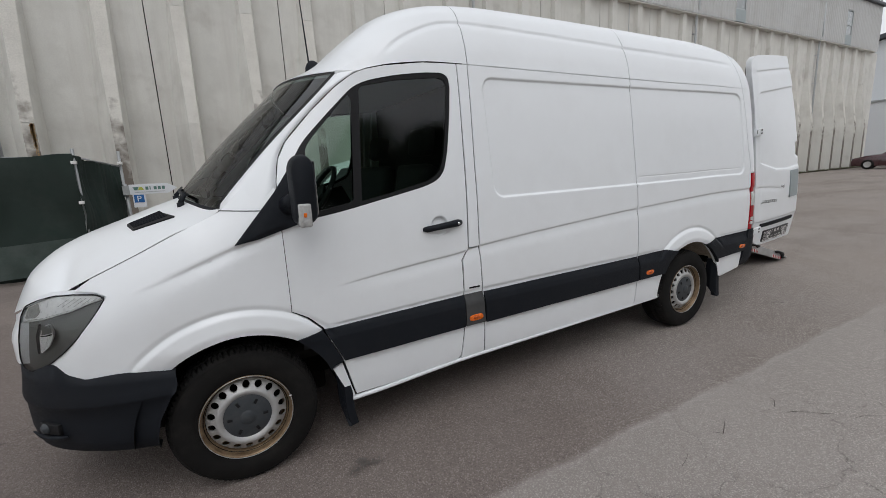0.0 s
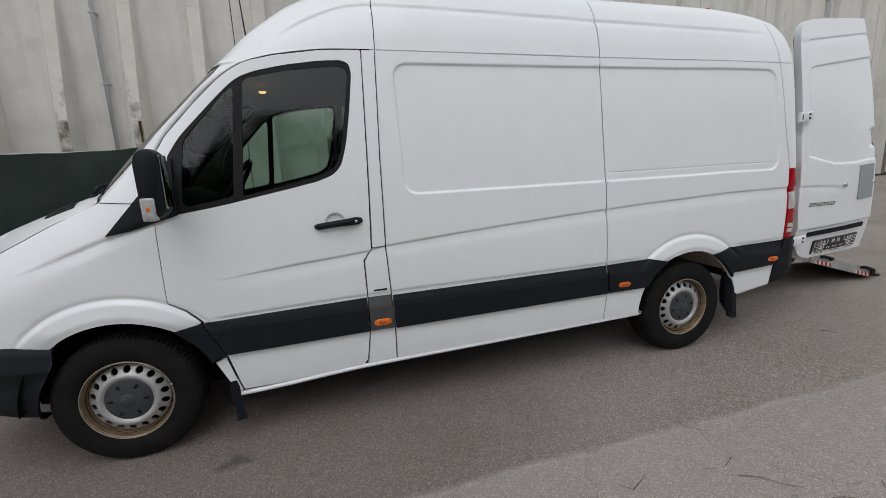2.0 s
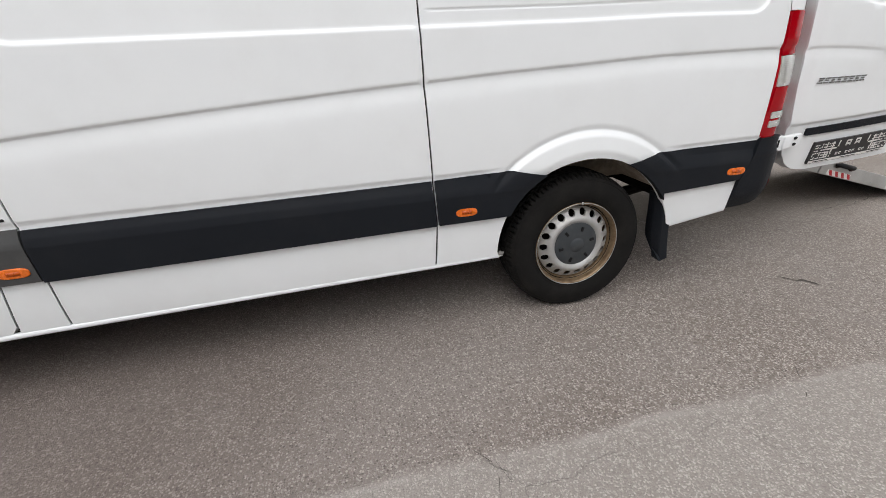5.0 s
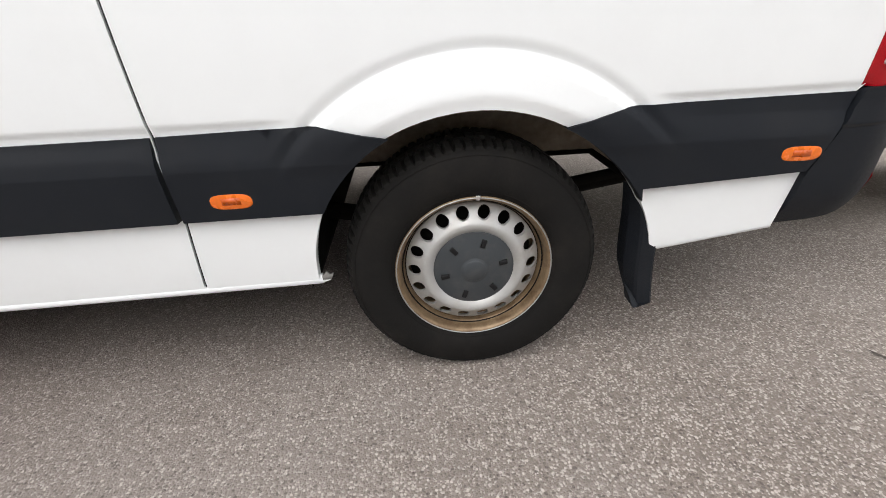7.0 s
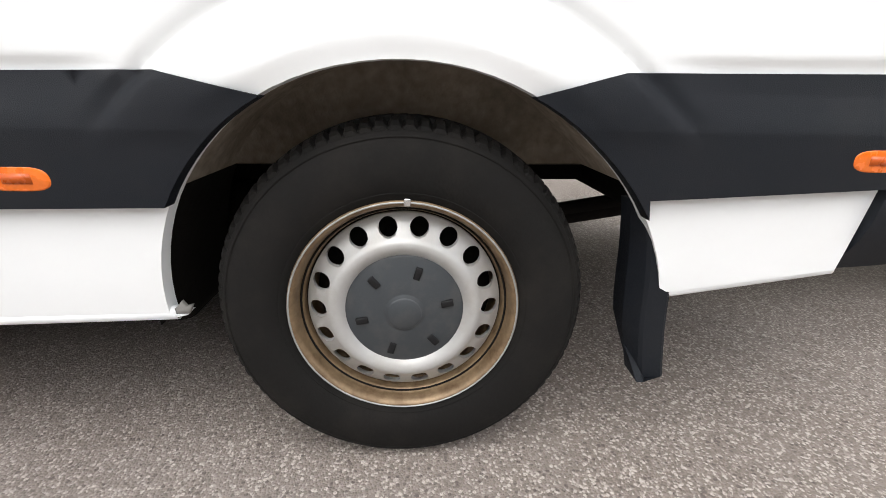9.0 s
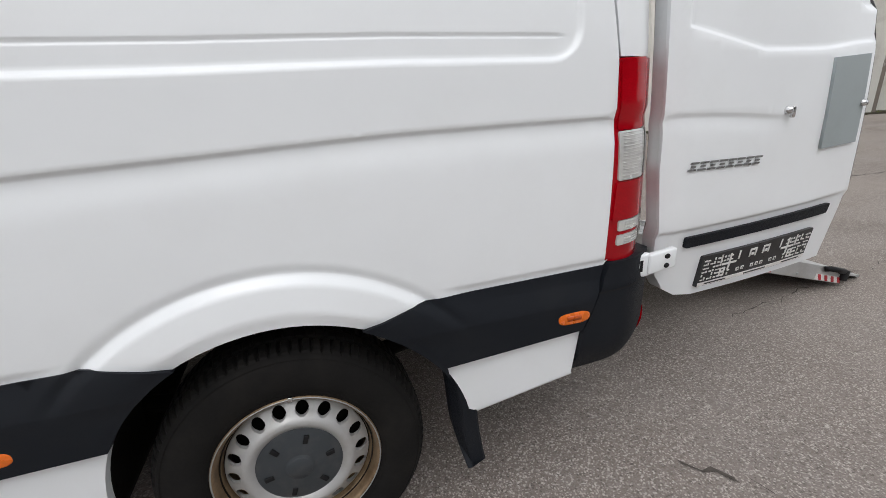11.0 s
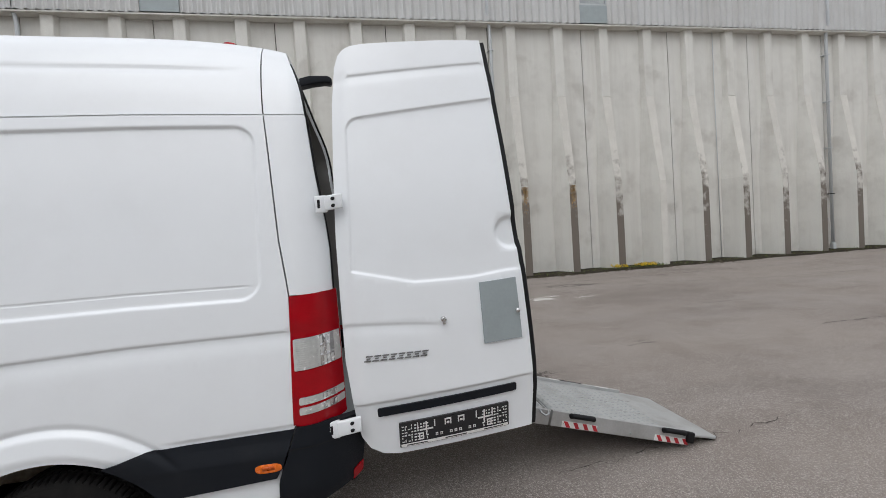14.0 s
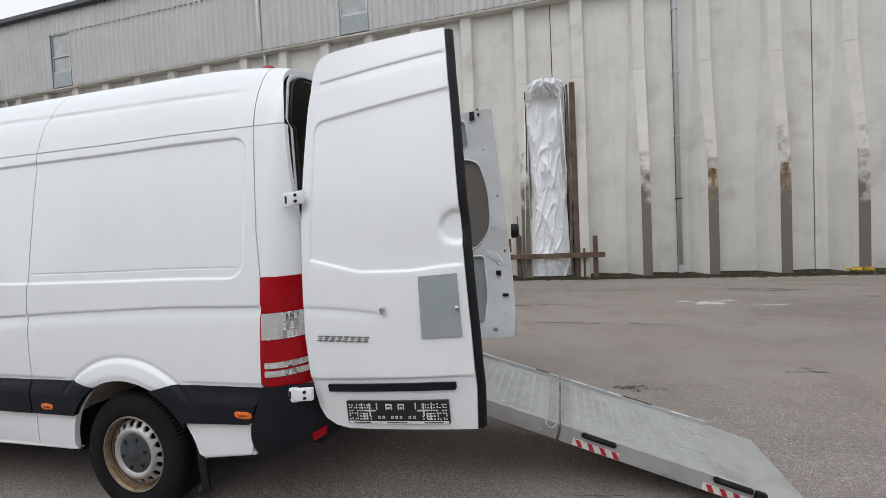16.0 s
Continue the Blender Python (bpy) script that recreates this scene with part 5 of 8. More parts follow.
for a, b in zip(rows, rows[1:]):
    for k in range(len(edge) - 1):
        bm.faces.new((a[k], a[k + 1], b[k + 1], b[k]))
part("door_seal", bm, SEAL, rdoor)
hinge(rdoor, 4.690, 4.815, 0.752, 0.040)
hinge(rdoor, 4.698, 4.800, 1.722, 0.085)


def on_door(name, outline, d0, d1, material, parent=None, label=""):
    o = part(name, sheet(outline, door_lift(d0), 0.06, thick=d1), material, parent or rdoor, label)
    return o


on_door("pull_strip", rounded([(4.886, 0.758), (5.522, 0.795), (5.523, 0.832), (4.884, 0.795)], 0.008, 3), -0.012, 0.03, BLACK)
PL = lambda u, v: (4.972 + 0.510 * u, 0.597 + 0.118 * v + 0.029 * u)
plate = on_door("number_plate", rounded([PL(0, 0), PL(1, 0), PL(1, 1), PL(0, 1)], 0.006, 3), -0.012, 0.012, PLATEBLACK, label="black plate with white pattern bars")
on_door("plate_foot", [PL(0.01, 0.02), PL(0.99, 0.02), PL(0.99, 0.13), PL(0.01, 0.13)], -0.0145, 0.002, WHITEMARK, plate)
def plate_bar(a, b, v0, v1, material=WHITEMARK, lift=-0.0145):
    on_door("plate_bar", [PL(a, v0), PL(b, v0), PL(b, v1), PL(a, v1)], lift, 0.002, material, plate)


rng = random.Random(11)
for i in range(9):
    for j in range(6):
        u, v = 0.020 + 0.027 * i, 0.20 + 0.122 * j
        if rng.random() < 0.12 or (5 < i < 8 and 1 < j < 4):
            continue
        w, h = rng.choice(((0.018, 0.045), (0.008, 0.095), (0.020, 0.05), (0.009, 0.08), (0.020, 0.035), (0.012, 0.055)))
        for a, b in ((u, u + w), (1 - u - w, 1 - u)):
            plate_bar(a, b, v, v + h)
for c in (0.235, 0.765):
    plate_bar(c - 0.006, c + 0.006, 0.36, 0.90)
    plate_bar(c - 0.06, c + 0.06, 0.56, 0.62)
    for d in (-0.075, 0.075):
        plate_bar(c + d - 0.005, c + d + 0.005, 0.64, 0.92)
for c in (0.19, 0.81):
    for a, b, v0, v1 in ((-0.022, 0.022, 0.20, 0.25), (-0.022, 0.022, 0.43, 0.48), (-0.022, -0.012, 0.25, 0.43), (0.012, 0.022, 0.25, 0.43), (-0.005, 0.005, 0.31, 0.37)):
        plate_bar(c + a, c + b, v0, v1)
for c in (0.43, 0.55):
    for a, b, v0, v1 in ((-0.03, -0.02, 0.62, 0.88), (0.02, 0.03, 0.62, 0.88), (-0.02, 0.02, 0.82, 0.88), (-0.012, 0.012, 0.66, 0.74)):
        plate_bar(c + a, c + b, v0, v1)
for i in range(9):
    if i not in (2, 6):
        plate_bar(0.315 + 0.043 * i, 0.338 + 0.043 * i, 0.25, 0.36)
        plate_bar(0.322 + 0.043 * i, 0.331 + 0.043 * i, 0.275, 0.335, PLATEBLACK, -0.0152)
for a, b in ((0.06, 0.24), (0.40, 0.60), (0.76, 0.94)):
    plate_bar(a, b, 0.055, 0.095, PLATEBLACK, -0.0155)
flap = on_door("service_flap", [(5.379, 1.036), (5.562, 1.044), (5.548, 1.325), (5.372, 1.315)], -0.010, 0.02, FLAPGREY, label="grey sheet metal service flap")
bm = bmesh.new()
lathe(bm, [(0.0, -0.012), (0.009, -0.012), (0.011, 0.0)], 14)
bmesh.ops.transform(bm, matrix=pose(5.546, door_y(5.546, 1.172) - 0.012, 1.172), verts=bm.verts)
part("flap_lock", bm, CHROME, flap)
bm = bmesh.new()
lathe(bm, [(0.0, -0.02), (0.011, -0.02), (0.013, 0.0)], 14)
box(bm, (-0.006, -0.024, -0.022), (0.006, -0.014, 0.012), 0.003)
bmesh.ops.transform(bm, matrix=pose(5.197, door_y(5.197, 1.168), 1.168), verts=bm.verts)
part("door_lock", bm, CHROME, rdoor)
for k in range(8):
    u0 = 4.842 + 0.0345 * k
    for a, b, v0, v1 in ((0.000, 0.028, 0.0, 0.22), (0.000, 0.028, 0.78, 1.0), (0.006, 0.022, 0.40, 0.60)):
        on_door("badge_bar", [(u0 + a + 0.012 * v0, 1.012 + 0.026 * v0), (u0 + b + 0.012 * v0, 1.012 + 0.026 * v0), (u0 + b + 0.012 * v1, 1.012 + 0.026 * v1), (u0 + a + 0.012 * v1, 1.012 + 0.026 * v1)], -0.005, 0.003, BADGE)

# the other rear door: only its inner side is seen
def far_door_y(x, z):
    return WIDE - door_y(x, z)


fdoor = part("rear_door", sheet(RD, lambda x, z: Vector((x, far_door_y(x, z), z)), 0.06, thick=0, flip=True), WHITE, van)
PANES = [rounded([(4.95, 2.20), (5.30, 2.21), (5.285, 2.43), (5.00, 2.41)], 0.045, 4), rounded([(4.90, 1.36), (5.31, 1.365), (5.42, 1.50), (5.44, 1.62), (5.435, 1.86), (5.37, 2.09), (5.25, 2.125), (4.93, 2.12)], [0.06, 0.05, 0.06, 0.05, 0.1, 0.07, 0.05, 0.08], 5), rounded([(4.88, 0.71), (5.35, 0.70), (5.385, 0.95), (5.365, 1.30), (4.88, 1.27)], 0.04, 4)]
fin = part("door_inner", sheet(RD, lambda x, z: Vector((x, far_door_y(x, z) - 0.06, z)), 0.06, holes=PANES, thick=0.02), INNER, fdoor)
for p, material in zip(PANES, (FLAPGREY, BOARD, FLAPGREY)):
    part("trim_board", sheet(p, lambda x, z: Vector((x, far_door_y(x, z) - 0.048, z)), 0.1, thick=0), material, fdoor)
bm = bmesh.new()
rows = [[bm.verts.new((x, far_door_y(x, z) + d, z)) for x, z in out] for d in (-0.004, -0.06)]
for k in range(n):
    bm.faces.new((rows[0][k], rows[0][(k + 1) % n], rows[1][(k + 1) % n], rows[1][k]))
part("door_edge", bm, INNER, fdoor)
for x, z, sx, sz, material, nm in ((5.345, 2.455, 0.020, 0.035, SEAL, "latch"), (5.485, 1.145, 0.020, 0.020, SEAL, "grommet"), (5.537, 0.955, 0.025, 0.012, SEAL, "latch_slot"), (5.445, 0.665, 0.018, 0.015, DULL, "striker"), (5.545, 1.335, 0.006, 0.010, SEAL, "bolt_hole"), (5.51, 1.80, 0.005, 0.007, SEAL, "bolt_hole"), (5.40, 2.46, 0.008, 0.012, SEAL, "bolt_hole"), (5.395, 2.50, 0.007, 0.007, SEAL, "bolt_hole")):
    y = far_door_y(x, z) - 0.06
    part(nm, boxed((x - sx, y - 0.012, z - sz), (x + sx, y + 0.004, z + sz), 0.004), material, fdoor)
for p in PANES:
    bm = bmesh.new()
    tube(bm, [(x, far_door_y(x, z) - 0.061, z) for x, z in dense(p, 0.04)], 0.007, 8, True)
    part("pressed_edge", bm, INNER, fin)
for x, z, r in ((5.475, 1.545, 0.022), (5.50, 1.235, 0.024), (5.535, 0.80, 0.012), (5.42, 2.20, 0.016)):
    bm = bmesh.new()
    lathe(bm, [(r * 0.45, 0.002), (r * 0.8, -0.007), (r, 0.001)], 20)
    bmesh.ops.transform(bm, matrix=pose(x, far_door_y(x, z) - 0.060, z), verts=bm.verts)
    part("pressed_ring", bm, INNER, fin)
for i in range(4):
    y = far_door_y(5.46, 1.28) - 0.062
    part("pressed_rib", boxed((-0.045, y - 0.006, -0.008), (0.045, y + 0.004, 0.008), 0.004, pose(5.415 + 0.026 * i, 0, 1.305 - 0.008 * i, 0, 62, 0)), INNER, fin)
bm = bmesh.new()
lathe(bm, [(0.0, -0.06), (0.05, -0.06), (0.062, -0.04), (0.062, 0.0)], 20)
bmesh.ops.transform(bm, matrix=pose(5.60, WIDE - 0.02, 1.50, 0, 0, 90), verts=bm.verts)
part("door_buffer", bm, SEAL, fdoor)
hinge(fdoor, 4.690, 4.815, 0.752, 0.040, -1)
hinge(fdoor, 4.698, 4.800, 1.722, 0.085, -1)

# cab: dashboard, wheel, seats, mirror, antenna, beacon
part("dashboard", extruded(rounded([(-0.05, 0.80), (0.42, 0.80), (0.42, 1.10), (0.30, 1.33), (0.05, 1.38), (-0.05, 1.30)], 0.06, 5), 0.20, WIDE - 0.20), TRIM, van)
part("instrument_hood", extruded(rounded([(0.18, 1.28), (0.40, 1.24), (0.42, 1.36), (0.30, 1.44), (0.16, 1.40)], 0.04, 5), 0.36, 0.86), TRIM, van)
part("cab_floor", boxed((-0.1, 0.14, 0.55), (1.45, WIDE - 0.14, 0.60)), SHADE, van)
bm = bmesh.new()
ring = [Vector((0.19 * math.cos(t), 0.19 * math.sin(t), 0)) for t in np.linspace(0, 2 * math.pi, 32, endpoint=False)]
tube(bm, ring, 0.016, 8, True)
box(bm, (-0.18, -0.02, -0.02), (0.18, 0.02, 0.0), 0.006)
box(bm, (-0.02, -0.18, -0.02), (0.02, 0.02, 0.0), 0.006)
lathe_t = bmesh.new()
bmesh.ops.create_uvsphere(lathe_t, u_segments=16, v_segments=8, radius=0.075)
bmesh.ops.transform(lathe_t, matrix=Matrix.Diagonal((1, 1, 0.35, 1)), verts=lathe_t.verts)
join(bm, lathe_t)
bmesh.ops.transform(bm, matrix=pose(0.56, 0.54, 1.42, 0, 0, -90) @ pose(0, 0, 0, 58, 0, 0), verts=bm.verts)
part("steering_wheel", bm, SEAL, van)
for y0, y1 in ((0.30, 0.80), (1.02, 1.72)):
    seat = part("seat", boxed((0.62, y0, 0.82), (1.12, y1, 0.98), 0.05), CLOTH, van)
    part("seat_back", boxed((-0.06, y0 + 0.02, 0), (0.07, y1 - 0.02, 0.64), 0.05, pose(1.14, 0, 0.95, 0, 12, 0)), CLOTH, seat)
    part("head_rest", boxed((-0.05, (y0 + y1) / 2 - 0.13, 0.0), (0.05, (y0 + y1) / 2 + 0.13, 0.19), 0.04, pose(1.30, 0, 1.63, 0, 12, 0)), CLOTH, seat)
    part("seat_base", boxed((0.66, y0 + 0.04, 0.59), (1.08, y1 - 0.04, 0.83), 0.02), TRIM, seat)
part("rear_view_mirror", boxed((0.36, 0.86, 1.90), (0.40, 1.13, 1.97), 0.015), SEAL, van)
WARM = mat("lit_cab_lamp", (0.8, 0.6, 0.4), 0.5)
WARM.node_tree.nodes["Principled BSDF"].inputs["Emission Color"].default_value = (1.0, 0.55, 0.22, 1)
WARM.node_tree.nodes["Principled BSDF"].inputs["Emission Strength"].default_value = 2.2
bm = bmesh.new()
lathe(bm, [(0.0005, 0.0), (0.015, 0.002), (0.023, 0.006), (0.026, 0.014)], 20)
bmesh.ops.transform(bm, matrix=pose(0.755, 0.90, 2.040, 90, 0, 0), verts=bm.verts)
part("cab_lamp", bm, WARM, van, "small lit warm cab lamp")
bm = bmesh.new()
ahead, behind = [], []
for k in range(31):
    p = screen_point(0.99, 0.02 + 1.96 * k / 30) + Vector((0.012, 0, -0.014))
    ahead.append(bm.verts.new(p))
    behind.append(bm.verts.new((1.44, p.y, 2.075)))
for k in range(30):
    bm.faces.new((ahead[k], ahead[k + 1], behind[k + 1], behind[k]))
part("cab_headlining", bm, mat("pale_grey_headlining", (0.50, 0.51, 0.50), 0.9, vary=0.08, scale=6, fine=200, bump=0.0005), van)
part("door_card", sheet([(0.30, 0.62), (1.24, 0.62), (1.30, 1.05), (1.10, 1.42), (0.66, 1.345), (0.36, 1.31)], pane_lift(0.075), 0.1, thick=0), TRIM, van)
mirrored(bpy.data.objects["door_card"])
bm = bmesh.new()
tube(bm, [(0.70, 1.0, 2.24), (0.69, 1.0, 2.29), (0.66, 1.0, 2.85)], [0.012, 0.006, 0.003], 8)
bmesh.ops.create_uvsphere(bm, u_segments=18, v_segments=10, radius=0.05, matrix=Matrix.Translation((0.715, 1.0, 2.245)) @ Matrix.Diagonal((1.1, 0.8, 1.5, 1)))
part("antenna", bm, BLACK, van)
bm = bmesh.new()
lathe(bm, [(0.045, 0.0), (0.045, 0.03), (0.035, 0.05), (0.0, 0.055)], 24)
bmesh.ops.transform(bm, matrix=pose(4.27, 0.62, 2.590, 90, 0, 0), verts=bm.verts)
part("roof_lamp", bm, RED, van, "small red roof lamp")
# reversing camera under the roof's rear edge
eye = part("reversing_camera", extruded(rounded([(4.53, 2.585), (4.62, 2.606), (4.735, 2.602), (4.756, 2.582), (4.748, 2.556), (4.715, 2.562), (4.64, 2.556), (4.53, 2.535)], 0.008, 3), 0.955, 1.035, "y", 0.006), BLACK, van)
bm = bmesh.new()
lathe(bm, [(0.0005, -0.004), (0.011, -0.002), (0.013, 0.008)], 16)
bmesh.ops.transform(bm, matrix=pose(4.750, 0.995, 2.566, 0, 0, 90), verts=bm.verts)
part("lens", bm, PLATEBLACK, eye)

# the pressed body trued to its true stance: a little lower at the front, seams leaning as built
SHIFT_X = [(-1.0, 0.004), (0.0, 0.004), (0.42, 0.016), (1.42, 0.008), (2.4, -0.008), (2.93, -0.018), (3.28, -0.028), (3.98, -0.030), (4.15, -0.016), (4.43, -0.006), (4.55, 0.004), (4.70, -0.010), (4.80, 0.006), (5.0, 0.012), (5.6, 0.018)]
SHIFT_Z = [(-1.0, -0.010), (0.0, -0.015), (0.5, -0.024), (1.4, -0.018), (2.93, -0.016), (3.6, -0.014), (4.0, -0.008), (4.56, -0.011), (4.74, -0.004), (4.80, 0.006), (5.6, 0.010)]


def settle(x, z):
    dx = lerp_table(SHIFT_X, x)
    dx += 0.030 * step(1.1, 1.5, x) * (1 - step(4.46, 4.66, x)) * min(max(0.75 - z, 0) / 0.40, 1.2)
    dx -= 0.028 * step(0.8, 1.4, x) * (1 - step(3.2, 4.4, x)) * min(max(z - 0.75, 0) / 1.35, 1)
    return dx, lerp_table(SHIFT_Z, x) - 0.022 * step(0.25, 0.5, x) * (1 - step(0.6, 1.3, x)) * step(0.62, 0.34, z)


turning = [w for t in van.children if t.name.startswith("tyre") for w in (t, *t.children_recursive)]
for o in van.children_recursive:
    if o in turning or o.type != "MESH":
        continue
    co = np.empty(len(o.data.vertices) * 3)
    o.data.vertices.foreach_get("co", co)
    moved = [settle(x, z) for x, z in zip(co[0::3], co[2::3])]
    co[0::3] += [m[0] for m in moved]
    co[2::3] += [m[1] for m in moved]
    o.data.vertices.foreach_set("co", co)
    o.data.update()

# ---- loading ramp ----
RAMP0, RAMP1 = (4.86, 0.700), (7.235, 0.024)
rise = math.degrees(math.atan2(RAMP1[1] - RAMP0[1], RAMP1[0] - RAMP0[0]))
length = math.hypot(RAMP1[0] - RAMP0[0], RAMP1[1] - RAMP0[1])
ramp = thing("loading_ramp", "folded-out aluminium loading ramp resting on the asphalt", "ramp", pose(RAMP0[0], 0, RAMP0[1], 0, -rise, 0))
Y0, Y1 = 0.70, 1.53
for a, b in ((0.0, 1.16), (1.175, 2.18)):
    deck = part("ramp_deck", boxed((a, Y0 + 0.02, -0.030), (b, Y1 - 0.02, -0.012), 0.003), ALU, ramp, smooth=False)
    bm = bmesh.new()
    for i in range(int((b - a - 0.10) / 0.055)):
        for k in range(13):
            x, y = a + 0.05 + 0.055 * i, Y0 + 0.07 + (Y1 - Y0 - 0.14) * (k + 0.5 * (i % 2)) / 13.5
            c = [bm.verts.new((x + dx, y + dy, -0.012)) for dx, dy in ((-0.011, -0.008), (0.011, -0.008), (0.011, 0.008), (-0.011, 0.008))]
            t = [bm.verts.new((x + dx, y + dy, -0.0080)) for dx, dy in ((-0.006, -0.004), (0.006, -0.004), (0.006, 0.004), (-0.006, 0.004))]
            bm.faces.new(t)
            for j in range(4):
                bm.faces.new((c[j], c[(j + 1) % 4], t[(j + 1) % 4], t[j]))
    tagged(part("tread_studs", bm, DULL, deck, smooth=False), kind="stuff")
    for y in (Y0, Y1 - 0.03):
        part("side_rail", boxed((a, y, -0.085), (b, y + 0.03, 0.012), 0.004), ALU, ramp, smooth=False)
part("ramp_lip", extruded([(2.18, Y0), (2.43, Y0 + 0.03), (2.46, Y0 + 0.06), (2.46, Y1 - 0.04), (2.18, Y1)], -0.024, -0.012, "z"), ALU, ramp, smooth=False)
for x in (1.10, 1.185):
    part("hinge_strip", boxed((x, Y0 + 0.02, -0.014), (x + 0.05, Y1 - 0.02, -0.006), 0.002), DULL, ramp, smooth=False)
    bm = bmesh.new()
    for i in range(30):
        y = Y0 + 0.03 + (Y1 - Y0 - 0.06) * i / 30
        box(bm, (x + 0.004, y, -0.006), (x + 0.046, y + 0.012, -0.003))
    part("hinge_ribs", bm, ALU, ramp, smooth=False)
for x in (1.30, 1.98):
    bm = bmesh.new()
    tube(bm, [(x, Y0 - 0.004, -0.005), (x + 0.012, Y0 - 0.03, 0.006), (x + 0.15, Y0 - 0.03, 0.006), (x + 0.162, Y0 - 0.004, -0.005)], 0.017, 8)
    part("grip", bm, SEAL, ramp, "black grip")
    mark = part("warning_strip", boxed((x - 0.05, Y0 - 0.0035, -0.080), (x + 0.20, Y0, -0.042)), WHITEMARK, ramp, smooth=False)
    for k in range(4):
        x0 = x - 0.045 + 0.066 * k
        part("red_stripe", extruded([(x0 + 0.028, -0.079), (x0 + 0.056, -0.079), (x0 + 0.032, -0.043), (x0 + 0.004, -0.043)], Y0 - 0.0055, Y0 - 0.003, "y"), REDMARK, mark, smooth=False)
for x, w in ((0.30, 0.16), (0.98, 0.10), (1.62, 0.20)):
    part("rail_slot", boxed((x, Y1 - 0.026, 0.0115), (x + w, Y1 - 0.004, 0.0135)), SEAL, ramp, smooth=False)
for x, w in ((0.55, 0.10), (1.24, 0.12), (1.52, 0.08), (1.95, 0.11)):
    part("bright_scuff", boxed((x, Y1 - 0.034, 0.0118), (x + w, Y1 - 0.018, 0.0142)), WHITEMARK, ramp, smooth=False)
for x, y, w in ((1.36, 0.95, 0.22), (1.62, 1.18, 0.30), (1.80, 1.00, 0.24), (1.95, 1.28, 0.18)):
    part("scrape", boxed((x, y, -0.0125), (x + w, y + 0.005, -0.0105)), CHROME, ramp, smooth=False)
for x in (0.12, 0.5, 0.9, 1.06, 1.26, 1.75, 2.08):
    bm = bmesh.new()
    lathe(bm, [(0.0005, -0.003), (0.007, -0.002), (0.009, 0.001)], 10)
    bmesh.ops.transform(bm, matrix=pose(x, Y0 - 0.001, -0.06), verts=bm.verts)
    part("rivet", bm, DULL, ramp)
bm = bmesh.new()
tube(bm, [(1.08, Y0 - 0.002, 0.008), (1.085, Y0 - 0.03, -0.002), (1.11, Y0 - 0.04, -0.012), (1.135, Y0 - 0.03, -0.002), (1.14, Y0 - 0.002, 0.008)], 0.006, 8)
part("lifting_ring", bm, DULL, ramp)
part("end_buffer", boxed((2.165, Y0 - 0.025, -0.06), (2.215, Y0 + 0.005, 0.012), 0.008), SEAL, ramp)

# ---- ground ----
def node(n, kind, **inputs):
    x = n.new(kind)
    for k, v in inputs.items():
        x.inputs[k.replace("_", " ")].default_value = v
    return x


asphalt = bpy.data.materials.new("worn_asphalt")
asphalt.use_nodes = True
n, l = asphalt.node_tree.nodes, asphalt.node_tree.links
b = n["Principled BSDF"]
b.inputs["Roughness"].default_value = 0.85
b.inputs["Specular IOR Level"].default_value = 0.3
co = n.new("ShaderNodeTexCoord").outputs["Object"]
stone = node(n, "ShaderNodeTexVoronoi", Scale=195.0, Randomness=1.0)
fine = node(n, "ShaderNodeTexNoise", Scale=260.0, Detail=3.0)
big = node(n, "ShaderNodeTexNoise", Scale=0.55, Detail=8.0, Roughness=0.6)
mid = node(n, "ShaderNodeTexNoise", Scale=6.0, Detail=6.0, Roughness=0.65)
warp = node(n, "ShaderNodeTexNoise", Scale=1.7, Detail=6.0, Roughness=0.6)
for t in (stone, fine, big, mid, warp):
    l.new(co, t.inputs["Vector"])
pebble = n.new("ShaderNodeValToRGB")
pebble.color_ramp.elements[0].position, pebble.color_ramp.elements[0].color = 0.0, (0.160, 0.135, 0.118, 1)
pebble.color_ramp.elements[1].position, pebble.color_ramp.elements[1].color = 1.0, (0.50, 0.465, 0.43, 1)
for p, c in ((0.50, (0.222, 0.192, 0.170, 1)), (0.80, (0.275, 0.242, 0.216, 1)), (0.90, (0.47, 0.43, 0.39, 1))):
    e = pebble.color_ramp.elements.new(p)
    e.color = c
split = n.new("ShaderNodeSeparateColor")
l.new(stone.outputs["Color"], split.inputs[0])
l.new(split.outputs[0], pebble.inputs[0])
def mix(fac, a, bcol, blend="MIX"):
    m = n.new("ShaderNodeMix")
    m.data_type, m.blend_type = "RGBA", blend
    for sock, v in (("Factor", fac), ("A", a), ("B", bcol)):
        if isinstance(v, bpy.types.NodeSocket):
            l.new(v, m.inputs[sock])
        else:
            m.inputs[sock].default_value = v
    return m.outputs["Result"]
def ranged(v, a, bb, c=0.0, d=1.0):
    m = n.new("ShaderNodeMapRange")
    l.new(v, m.inputs["Value"])
    for k, x in (("From Min", a), ("From Max", bb), ("To Min", c), ("To Max", d)):
        m.inputs[k].default_value = x
    return m.outputs[0]
def math_node(op, a, bb):
    m = n.new("ShaderNodeMath")
    m.operation = op
    for i, v in enumerate((a, bb)):
        if isinstance(v, bpy.types.NodeSocket):
            l.new(v, m.inputs[i])
        else:
            m.inputs[i].default_value = v
    return m.outputs[0]
colour = mix(ranged(mid.outputs["Fac"], 0.35, 0.7, 0.0, 0.35), pebble.outputs[0], (0.215, 0.190, 0.178, 1))
colour = mix(ranged(big.outputs["Fac"], 0.40, 0.68, 0.0, 0.4), colour, (0.33, 0.305, 0.288, 1))
